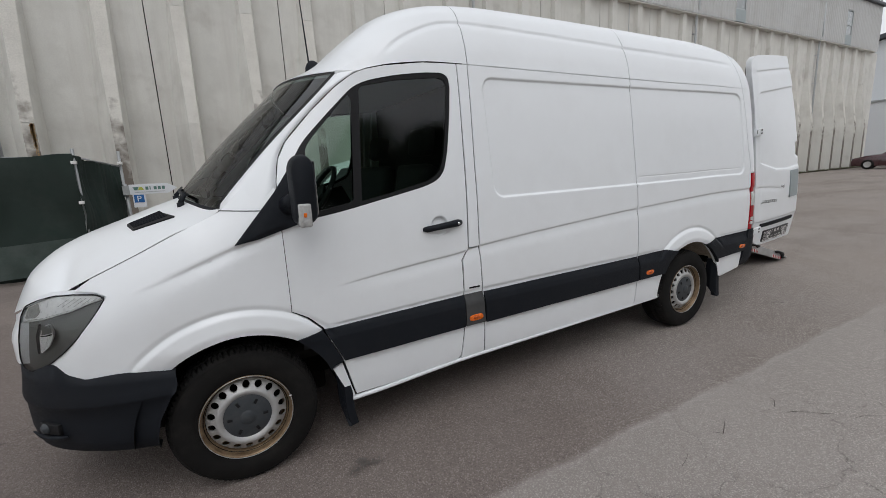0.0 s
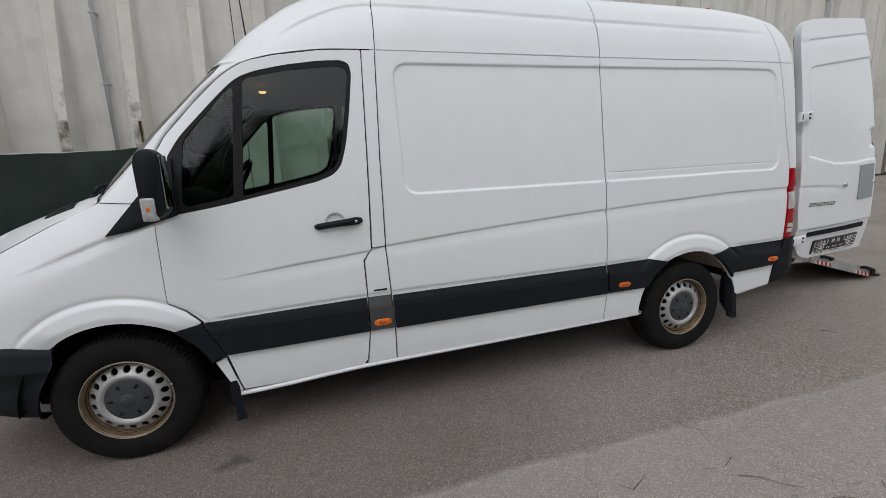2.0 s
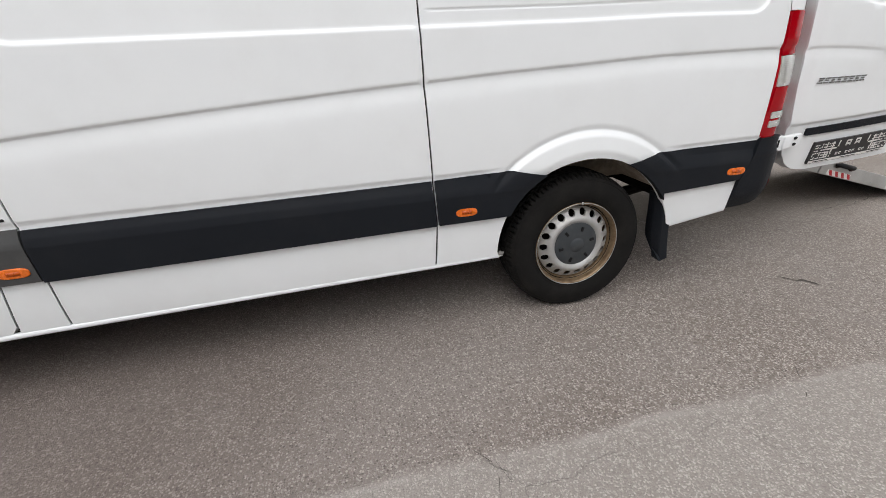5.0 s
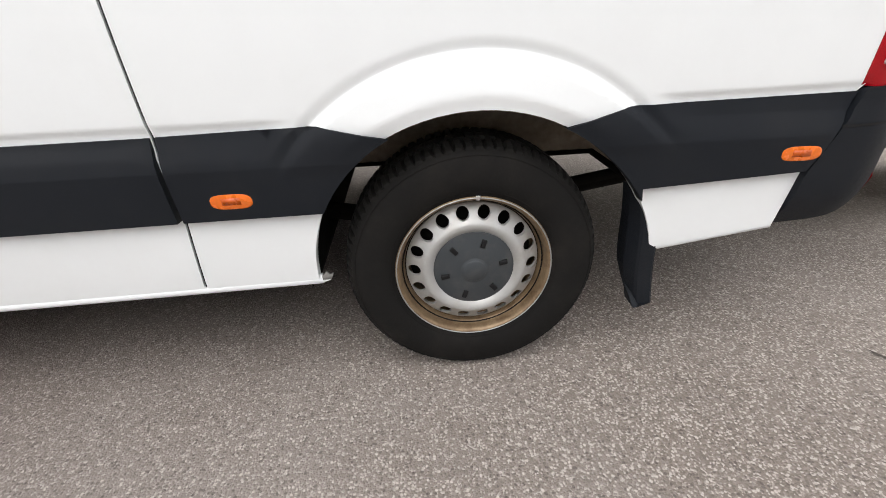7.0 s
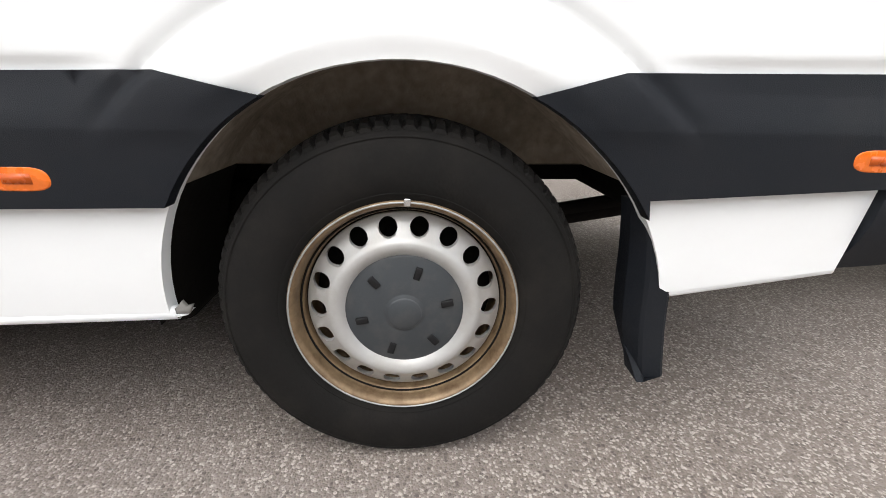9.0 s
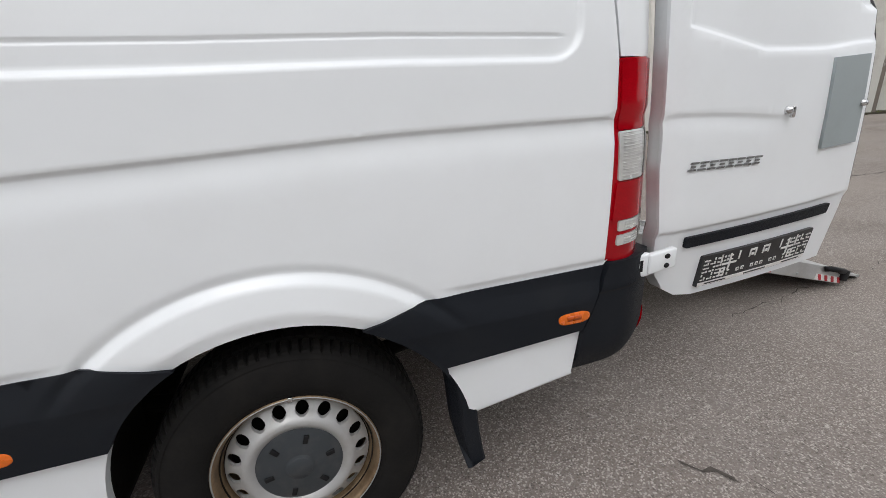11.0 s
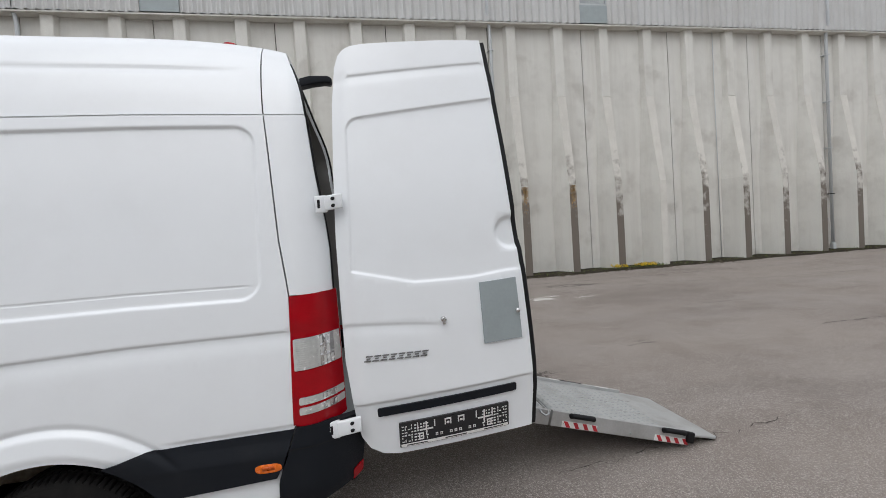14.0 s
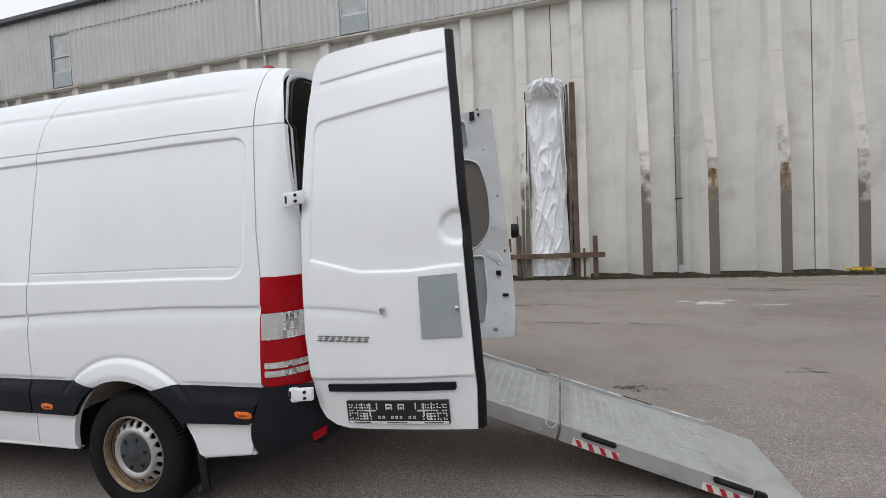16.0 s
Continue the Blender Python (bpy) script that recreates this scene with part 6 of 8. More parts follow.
# scattered pale stones among the fine ones
coarse = node(n, "ShaderNodeTexVoronoi", Scale=110.0, Randomness=1.0)
l.new(co, coarse.inputs["Vector"])
csplit = n.new("ShaderNodeSeparateColor")
l.new(coarse.outputs["Color"], csplit.inputs[0])
chosen = math_node("MULTIPLY", ranged(csplit.outputs[0], 0.72, 0.78), ranged(coarse.outputs["Distance"], 0.50, 0.38))
colour = mix(math_node("MULTIPLY", chosen, 0.72), colour, (0.56, 0.515, 0.47, 1))
dark = math_node("MULTIPLY", ranged(csplit.outputs[1], 0.72, 0.80), ranged(coarse.outputs["Distance"], 0.55, 0.4))
colour = mix(math_node("MULTIPLY", dark, 0.55), colour, (0.070, 0.058, 0.052, 1))
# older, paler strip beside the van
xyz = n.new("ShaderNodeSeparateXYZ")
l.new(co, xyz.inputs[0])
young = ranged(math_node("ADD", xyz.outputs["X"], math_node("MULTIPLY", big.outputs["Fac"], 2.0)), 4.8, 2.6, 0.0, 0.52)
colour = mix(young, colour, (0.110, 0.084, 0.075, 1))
edge_y = math_node("ADD", xyz.outputs["Y"], math_node("MULTIPLY", math_node("SUBTRACT", warp.outputs["Fac"], 0.5), 0.08))
pale = ranged(edge_y, -0.70, -0.755)
colour = mix(math_node("MULTIPLY", pale, 0.55), colour, mix(0.5, pebble.outputs[0], (0.50, 0.485, 0.46, 1)))
# worn lip where the two layers meet
lip_line = math_node("MULTIPLY", ranged(edge_y, -0.738, -0.722, 1.0, 0.0), ranged(edge_y, -0.765, -0.748))
colour = mix(math_node("MULTIPLY", lip_line, ranged(mid.outputs["Fac"], 0.45, 0.62, 0.0, 0.24)), colour, (0.52, 0.49, 0.46, 1))
# dusty, browner ground away from the van
tone = n.new("ShaderNodeMapping")
tone.inputs["Scale"].default_value = (0.22, 0.55, 1.0)
l.new(co, tone.inputs["Vector"])
drift = node(n, "ShaderNodeTexNoise", Scale=1.0, Detail=9.0, Roughness=0.62)
l.new(tone.outputs[0], drift.inputs["Vector"])
away = math_node("MAXIMUM", ranged(xyz.outputs["X"], 4.2, 7.5), ranged(xyz.outputs["Y"], 2.2, 4.5))
colour = mix(math_node("MULTIPLY", away, ranged(drift.outputs["Fac"], 0.40, 0.60, 0.0, 0.36)), colour, (0.355, 0.312, 0.272, 1))
colour = mix(math_node("MULTIPLY", away, ranged(drift.outputs["Fac"], 0.47, 0.33, 0.0, 0.30)), colour, (0.15, 0.124, 0.104, 1))
colour = mix(math_node("MULTIPLY", away, ranged(warp.outputs["Fac"], 0.50, 0.64, 0.0, 0.26)), colour, (0.165, 0.138, 0.117, 1))
# cracks, mostly in the old strip
wv = n.new("ShaderNodeVectorMath")
wv.operation = "MULTIPLY_ADD"
l.new(warp.outputs["Color"], wv.inputs[0])
wv.inputs[1].default_value = (0.5, 0.5, 0.5)
l.new(co, wv.inputs[2])
crack = node(n, "ShaderNodeTexVoronoi", Scale=1.5)
crack.feature = "DISTANCE_TO_EDGE"
l.new(wv.outputs[0], crack.inputs["Vector"])
line = ranged(crack.outputs["Distance"], 0.0, 0.0045, 1.0, 0.0)
gate = ranged(big.outputs["Fac"], 0.46, 0.56)
line = math_node("MULTIPLY", line, math_node("ADD", math_node("MULTIPLY", pale, 0.45), math_node("MULTIPLY", gate, 0.25)))
colour = mix(math_node("MULTIPLY", line, math_node("ADD", 0.25, ranged(mid.outputs["Fac"], 0.4, 0.6, 0, 0.55))), colour, (0.035, 0.030, 0.028, 1))
colour = mix(1.0, colour, (0.925, 0.915, 0.91, 1), "MULTIPLY")
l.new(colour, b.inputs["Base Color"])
h = math_node("ADD", math_node("MULTIPLY", stone.outputs["Distance"], -1.0), math_node("MULTIPLY", fine.outputs["Fac"], 0.4))
h = math_node("SUBTRACT", h, math_node("MULTIPLY", line, 2.0))
bp = node(n, "ShaderNodeBump", Strength=0.8, Distance=0.003)
l.new(h, bp.inputs["Height"])
l.new(bp.outputs[0], b.inputs["Normal"])
bm = bmesh.new()
xs = [-900, -120, -40, -12] + [-8 + 0.8 * i for i in range(36)] + [30, 60, 160, 900]
ys = [-900, -120, -40, -12] + [-8 + 0.8 * i for i in range(26)] + [30, 160, 900]
grid = [[bm.verts.new((x, y, 0.012 * noise.noise(Vector((x * 0.25, y * 0.25, 3.0))) * (1 if 1.5 < y < 11 or x < -2 or y < -2.5 else 0) if -9 < x < 22 and -9 < y < 13 else 0.0)) for y in ys] for x in xs]
for i in range(len(xs) - 1):
    for k in range(len(ys) - 1):
        bm.faces.new((grid[i][k], grid[i + 1][k], grid[i + 1][k + 1], grid[i][k + 1]))
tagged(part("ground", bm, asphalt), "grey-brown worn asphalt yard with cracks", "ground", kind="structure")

# ---- hall: precast concrete wall with ribs, metal cladding above ----
WALL, PITCH, RIB0, TOP, EAVES = 12.2, 1.700, 8.46, 8.50, 11.6
CONC = mat("weathered_concrete", (0.64, 0.63, 0.585), 0.85, vary=0.10, scale=0.7, fine=35, bump=0.002, dirt=(0.38, 0.36, 0.325), dirt_amount=0.45, dirt_scale=0.9, by_object=0.25)
RIBC = mat("pale_rib_concrete", (0.63, 0.61, 0.56), 0.85, vary=0.10, scale=1.2, fine=35, bump=0.002, dirt=(0.42, 0.39, 0.34), dirt_amount=0.35, dirt_scale=1.5, by_object=0.25)
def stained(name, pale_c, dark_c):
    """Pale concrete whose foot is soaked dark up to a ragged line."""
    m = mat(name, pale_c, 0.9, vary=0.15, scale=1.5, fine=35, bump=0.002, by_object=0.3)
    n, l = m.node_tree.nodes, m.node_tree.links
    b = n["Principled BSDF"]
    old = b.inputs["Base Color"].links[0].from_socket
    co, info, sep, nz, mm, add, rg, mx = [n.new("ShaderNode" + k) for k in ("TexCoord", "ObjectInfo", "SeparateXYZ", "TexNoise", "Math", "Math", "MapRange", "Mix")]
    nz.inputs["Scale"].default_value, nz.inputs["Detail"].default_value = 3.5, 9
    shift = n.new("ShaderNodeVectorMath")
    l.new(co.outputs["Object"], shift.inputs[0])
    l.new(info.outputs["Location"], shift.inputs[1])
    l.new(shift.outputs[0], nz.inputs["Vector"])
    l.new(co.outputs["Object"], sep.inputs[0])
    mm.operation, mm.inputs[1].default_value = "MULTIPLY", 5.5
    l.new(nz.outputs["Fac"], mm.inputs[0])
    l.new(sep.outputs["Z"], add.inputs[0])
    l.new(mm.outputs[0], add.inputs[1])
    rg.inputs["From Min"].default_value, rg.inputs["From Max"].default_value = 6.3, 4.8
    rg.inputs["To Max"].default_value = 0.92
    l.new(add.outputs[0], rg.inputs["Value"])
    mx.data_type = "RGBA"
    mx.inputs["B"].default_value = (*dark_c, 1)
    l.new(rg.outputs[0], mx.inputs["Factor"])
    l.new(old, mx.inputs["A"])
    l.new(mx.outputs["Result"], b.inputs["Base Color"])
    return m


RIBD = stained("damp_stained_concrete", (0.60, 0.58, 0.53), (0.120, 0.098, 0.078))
RUSTY = mat("rust_stain", (0.38, 0.24, 0.10), 0.9, vary=0.4, scale=6, dirt=(0.20, 0.15, 0.09), dirt_amount=0.4, dirt_scale=9)
SHEETM = mat("grey_corrugated_sheet", (0.50, 0.50, 0.49), 0.55, metal=0.15, vary=0.08, scale=0.8, fine=25, dirt=(0.36, 0.345, 0.32), dirt_amount=0.4, dirt_scale=0.7)
DARKM = mat("dark_steel_edge", (0.06, 0.065, 0.075), 0.6, vary=0.2)


def streaked(m, colour, amount, blotch):
    """Rain streaks down the face and damp blotches."""
    n, l = m.node_tree.nodes, m.node_tree.links
    b = n["Principled BSDF"]
    co, info, add, mp, st, bl = [n.new("ShaderNode" + k) for k in ("TexCoord", "ObjectInfo", "VectorMath", "Mapping", "TexNoise", "TexNoise")]
    l.new(co.outputs["Object"], add.inputs[0])
    l.new(info.outputs["Location"], add.inputs[1])
    l.new(add.outputs[0], mp.inputs["Vector"])
    mp.inputs["Scale"].default_value = (3.2, 3.2, 0.16)
    st.inputs["Scale"].default_value, st.inputs["Detail"].default_value, st.inputs["Roughness"].default_value = 1.0, 7, 0.65
    bl.inputs["Scale"].default_value, bl.inputs["Detail"].default_value = 0.75, 6
    l.new(mp.outputs[0], st.inputs["Vector"])
    l.new(add.outputs[0], bl.inputs["Vector"])
    for src, lo, hi, k, col in ((st, 0.47, 0.72, amount, colour), (bl, 0.60, 0.68, blotch, tuple(c * 0.8 for c in colour))):
        rg, mx = n.new("ShaderNodeMapRange"), n.new("ShaderNodeMix")
        rg.inputs["From Min"].default_value, rg.inputs["From Max"].default_value, rg.inputs["To Max"].default_value = lo, hi, k
        l.new(src.outputs["Fac"], rg.inputs["Value"])
        mx.data_type = "RGBA"
        mx.inputs["B"].default_value = (*col, 1)
        l.new(rg.outputs[0], mx.inputs["Factor"])
        l.new(b.inputs["Base Color"].links[0].from_socket, mx.inputs["A"])
        l.new(mx.outputs["Result"], b.inputs["Base Color"])


streaked(CONC, (0.40, 0.365, 0.32), 0.26, 0.34)
streaked(RIBC, (0.38, 0.35, 0.30), 0.25, 0.2)
streaked(SHEETM, (0.34, 0.32, 0.29), 0.35, 0.15)
X0, X1 = -30.0, 45.6
wall = thing("wall_north", "tall ribbed precast concrete wall, rain-stained, with metal cladding above", "wall", kind="structure")
# panels between joints
j0 = RIB0 + 2.55 * PITCH
k = math.floor((X0 - j0) / (2 * PITCH))
me_panel = None
while j0 + 2 * PITCH * k < X1:
    x = j0 + 2 * PITCH * k
    if me_panel is None:
        bm = boxed((0.012, 0, -0.2), (2 * PITCH - 0.012, 0.25, TOP), 0.008)
        ob = part("concrete_panel", bm, CONC, wall, smooth=False)
        me_panel = ob.data
    else:
        ob = new("concrete_panel", me_panel)
        ob.parent = wall
    ob.location = (x, WALL, 0)
    k += 1
part("joint_backing", boxed((X0, WALL + 0.06, -0.2), (X1, WALL + 0.2, TOP - 0.05)), SHADE, wall, smooth=False)
part("hall_back", boxed((X0, WALL + 0.26, -0.2), (X1, WALL + 0.4, EAVES)), CONC, wall, smooth=False)


JOINT_LOW, JOINT_HIGH = 2.99, 6.06


def rib_out(z):
    """How far the rib stands out of the wall: it flares between the joints and runs straight below."""
    return 0.165 + 0.47 * min(max(JOINT_HIGH - z, 0) / (JOINT_HIGH - JOINT_LOW), 1)


def rib_mesh(z0, z1, name, front):
    """One field of a rib between two joints, both flanks running through; the front stands a little proud."""
    bm = bmesh.new()
    rings = []
    for z in (z0, (z0 + z1) / 2, z1):
        out = rib_out(z)
        w = 0.165 - 0.035 * (out - 0.165) / 0.47
        splay = 0.07 + 0.26 * (out - 0.165) / 0.47
        rings.append([bm.verts.new(p) for p in ((-w - splay, 0.0, z), (-w, -out, z), (w, -out, z), (w + 0.05, 0.0, z))])
    for a, c in zip(rings, rings[1:]):
        for q in range(3):
            bm.faces.new((a[q], a[q + 1], c[q + 1], c[q]))
    bmesh.ops.recalc_face_normals(bm, faces=bm.faces[:])
    lo, hi = z0 + 0.006, z1 - 0.006
    plate_v = [bm.verts.new(p) for z in (lo, hi) for p in ((-0.125 - 0.03 * (rib_out(z) < 0.3), -rib_out(z) - 0.012, z), (0.125 + 0.03 * (rib_out(z) < 0.3), -rib_out(z) - 0.012, z))]
    back_v = [bm.verts.new(v.co + Vector((0, 0.03, 0))) for v in plate_v]
    for f in ((0, 1, 3, 2),):
        bm.faces.new([plate_v[i] for i in f]).material_index = 1
    for i, j in ((0, 1), (1, 3), (3, 2), (2, 0)):
        bm.faces.new((plate_v[j], plate_v[i], back_v[i], back_v[j])).material_index = 1
    me = bpy.data.meshes.new(name)
    bm.to_mesh(me)
    bm.free()
    me.materials.append(CONC)
    me.materials.append(front)
    return me


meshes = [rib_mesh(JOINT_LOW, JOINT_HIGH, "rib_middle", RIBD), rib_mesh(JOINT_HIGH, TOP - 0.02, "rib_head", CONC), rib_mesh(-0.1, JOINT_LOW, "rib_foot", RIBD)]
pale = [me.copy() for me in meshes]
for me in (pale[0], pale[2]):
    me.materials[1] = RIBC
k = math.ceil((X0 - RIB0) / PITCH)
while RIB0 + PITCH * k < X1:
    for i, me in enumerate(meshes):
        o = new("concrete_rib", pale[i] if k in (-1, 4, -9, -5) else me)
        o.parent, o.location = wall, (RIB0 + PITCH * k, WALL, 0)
    k += 1
rng = random.Random(23)
for x in (RIB0 + PITCH, RIB0 + 2 * PITCH, RIB0 - 7 * PITCH):
    V, Q = [], []
    off, wide = (0.07, 0.018) if x < 0 else (0.0, 0.055)
    for _ in range(520):
        px, pz, r = x + rng.gauss(off, wide), JOINT_LOW - 0.03 - abs(rng.gauss(0, 0.34)), rng.uniform(0.002, 0.009)
        if abs(px - x) > 0.118:
            continue
        k, a0 = len(V), rng.uniform(0, 6)
        for j in range(6):
            q = r * rng.uniform(0.5, 1.2)
            z = min(pz + 3.2 * q * math.sin(a0 + 1.047 * j), JOINT_LOW - 0.01)
            V.append((px + q * math.cos(a0 + 1.047 * j), WALL - rib_out(z) - 0.016, z))
        Q.append(tuple(range(k, k + 6)))
    me = bpy.data.meshes.new("rust_flecks")
    me.from_pydata(V, [], Q)
    me.materials.append(RUSTY)
    tagged(new("rust_flecks", me), "rust-brown flecks and lichen on a concrete rib", "stain", kind="stuff")

# drain pipes
PIPE = mat("grey_zinc_pipe", (0.50, 0.52, 0.525), 0.55, metal=0.25, vary=0.1, scale=4)
for k in range(-2, 3):
    x = 9.43 + 13.60 * k
    bm = bmesh.new()
    tube(bm, [(x, WALL - 0.16, 0.12), (x, WALL - 0.16, TOP - 0.35), (x - 0.02, WALL - 0.18, TOP - 0.1), (x - 0.10, WALL - 0.34, TOP + 0.25), (x - 0.10, WALL - 0.30, EAVES - 0.2)], 0.055, 10)
    pipe = tagged(part("drain_pipe", bm, PIPE), "grey zinc rain pipe on the hall wall", "pipe", "drain pipes")
    for z in (2.2, 4.0, 5.8, 7.6):
        part("clamp", boxed((x - 0.08, WALL - 0.23, z), (x + 0.08, WALL, z + 0.03)), SEAL if z < 3 else PIPE, pipe, smooth=False)
    part("pipe_foot", boxed((x - 0.07, WALL - 0.23, 0.0), (x + 0.07, WALL - 0.09, 0.28), 0.02), PIPE, pipe, smooth=False)
for x in (18.05, 3.3):
    bm = bmesh.new()
    tube(bm, [(x, WALL - 0.05, 0.0), (x, WALL - 0.05, TOP)], 0.014, 6)
    tagged(part("lightning_cable", bm, PIPE), "bare metal lightning cable down the wall", "cable")

# corrugated sheets above, two courses, a sheet per bay between pipes
def corrugated(x0, x1, z0, z1, y):
    bm = bmesh.new()
    m = int((x1 - x0) / 0.0425)
    lo, hi = [], []
    for i in range(m + 1):
        x = x0 + (x1 - x0) * i / m
        d = (0.0, -0.022, -0.055, -0.060, -0.028, 0.0)[i % 6] if i % 6 else 0.0
        lo.append(bm.verts.new((x, y + d, z0)))
        hi.append(bm.verts.new((x, y + d, z1)))
    for i in range(m):
        bm.faces.new((lo[i], lo[i + 1], hi[i + 1], hi[i]))
    return bm


SK = WALL - 0.30
k = -3
while 9.43 + 13.60 * k < X1 - 1:
    x = max(9.43 + 13.60 * k, X0)
    x2 = min(9.43 + 13.60 * (k + 1), X1)
    w0, w1 = x + 3.18, x + 4.22
    if x == X0 or w1 > x2:
        spans = [(x, x2, TOP, 10.75), (x, x2, 10.73, EAVES)]
    else:
        spans = [(x, w0, TOP, 10.75), (w1, x2, TOP, 10.75), (x, x2, 10.73, EAVES)]
        window = thing("window_%d" % (k + 4), "narrow steel-framed hall window with three panes", "window", kind="structure")
        part("window_frame", boxed((w0, SK - 0.02, TOP + 0.20), (w0 + 0.06, SK + 0.1, 10.74)), DULL, window, smooth=False)
        part("window_frame", boxed((w1 - 0.06, SK - 0.02, TOP + 0.20), (w1, SK + 0.1, 10.74)), DULL, window, smooth=False)
        for z in (TOP + 0.62, 9.75, 10.68):
            part("window_bar", boxed((w0 + 0.06, SK - 0.02, z), (w1 - 0.06, SK + 0.08, z + 0.06)), DULL, window, smooth=False)
        for z0, z1 in ((TOP + 0.68, 9.75), (9.81, 10.68)):
            part("pane", boxed((w0 + 0.06, SK + 0.02, z0), (w1 - 0.06, SK + 0.03, z1)), mat("dusty_pane", (0.32, 0.34, 0.34), 0.25, vary=0.15, scale=2, coat=0.5), window, smooth=False)
        part("sill_plate", boxed((w0, SK - 0.03, TOP + 0.02), (w1, SK + 0.02, TOP + 0.62)), FLAPGREY, window, smooth=False)
    for a, c, z0, z1 in spans:
        part("cladding_sheet", corrugated(a, c, z0, z1, SK - (0.012 if z0 > 10 else 0)), SHEETM, wall, smooth=False)
    k += 1
part("hall_soffit", boxed((X0, SK - 0.02, TOP - 0.06), (X1, WALL + 0.02, TOP - 0.02)), CONC, wall, smooth=False)
roof = tagged(part("roof_edge", boxed((X0, SK - 0.25, EAVES - 0.02), (X1 + 0.2, WALL + 3.0, EAVES + 0.16), 0.02), DARKM, smooth=False), "dark metal roof edge of the hall", "roof", kind="structure")
for i in range(6):
    x = 35.9 + 1.75 * i
    bm = bmesh.new()
    box(bm, (-0.6, -0.03, 0.0), (0.6, 0.03, 0.10), 0.0, pose(x, SK - 0.2, EAVES + 0.42, 0, -8, 0))
    tube(bm, [(x, SK - 0.2, EAVES + 0.1), (x, SK - 0.2, EAVES + 0.45)], 0.03, 6)
    tagged(part("roof_bracket", bm, DARKM, smooth=False), "dark tilted metal bracket on the roof edge", "bracket", "roof brackets")
# end wall of the hall and the strip at the wall's foot
part("hall_end", boxed((X1, WALL, -0.2), (X1 + 0.3, WALL + 30, EAVES)), CONC, wall, smooth=False)
FOOT = mat("dark_gravel_strip", (0.035, 0.030, 0.022), 0.95, spec=0.05, vary=0.4, scale=8, fine=60, bump=0.01, dirt=(0.07, 0.07, 0.035), dirt_amount=0.5, dirt_scale=3)
bm = bmesh.new()
xs = np.arange(X0, X1, 0.25)
rows = [[bm.verts.new((x, WALL - 1.10 - 0.22 * noise.noise(Vector((x * 0.8, 0, 0))), 0.004)), bm.verts.new((x, WALL - 0.80, 0.03 + 0.02 * noise.noise(Vector((x * 2, 5, 0))))), bm.verts.new((x, WALL + 0.05, 0.06 + 0.03 * noise.noise(Vector((x * 2, 9, 0)))))] for x in xs]
for a, c in zip(rows, rows[1:]):
    for q in range(2):
        bm.faces.new((a[q], c[q], c[q + 1], a[q + 1]))
bmesh.ops.recalc_face_normals(bm, faces=bm.faces[:])
tagged(part("gravel_strip", bm, FOOT), "dark gravel and moss strip along the wall's foot", "gravel", kind="stuff")
# crumbs of concrete, soil and litter along it
rng = random.Random(17)
V, Q = [], []
for _ in range(900):
    x, y, r = rng.uniform(-12, 32), WALL - rng.uniform(0.55, 1.25), rng.uniform(0.015, 0.07) * rng.choice((0.6, 0.8, 1.0))
    k, a0 = len(V), rng.uniform(0, 6)
    V += [(x + r * rng.uniform(0.7, 1.6) * math.cos(a0 + 1.257 * j), y + r * math.sin(a0 + 1.257 * j), 0.0) for j in range(5)] + [(x + rng.gauss(0, r * 0.3), y, 0.02 + r * rng.uniform(0.4, 1.1))]
    Q += [(k + j, k + (j + 1) % 5, k + 5) for j in range(5)]
me = bpy.data.meshes.new("rubble")
me.from_pydata(V, [], Q)
me.materials.append(mat("dark_soil_crumbs", (0.07, 0.06, 0.045), 0.95, spec=0.05, vary=0.5, scale=3, dirt=(0.24, 0.22, 0.19), dirt_amount=0.7, dirt_scale=5))
tagged(new("rubble", me), "crumbs of soil and concrete along the wall's foot", "rubble", kind="stuff")

# ---- fence, sign, tarpaulin, parked car, buildings and trees ----
NET = mat("dark_green_screen_net", (0.008, 0.019, 0.014), 0.8, vary=0.45, scale=1.5, fine=220, bump=0.002, dirt=(0.030, 0.040, 0.035), dirt_amount=0.7, dirt_scale=1.2)
GALV = mat("galvanised_post", (0.35, 0.36, 0.36), 0.5, metal=0.6, vary=0.15)
WOOD = mat("weathered_brown_timber", (0.10, 0.064, 0.042), 0.85, vary=0.35, scale=4, fine=60, bump=0.003, dirt=(0.20, 0.17, 0.145), dirt_amount=0.5, dirt_scale=4)
TARP = mat("white_plastic_tarpaulin", (0.80, 0.82, 0.84), 0.4, vary=0.06, scale=2, fine=30, dirt=(0.42, 0.42, 0.41), dirt_amount=0.35, dirt_scale=2)
SIGNW = mat("white_sign_face", (0.72, 0.74, 0.76), 0.4, vary=0.03)
SIGNG = mat("sign_green_grey", (0.10, 0.20, 0.17), 0.5, vary=0.05)
SIGNY = mat("sign_yellow_green", (0.45, 0.48, 0.08), 0.5, vary=0.05)
SIGNB = mat("sign_blue", (0.015, 0.12, 0.36), 0.4, vary=0.05)


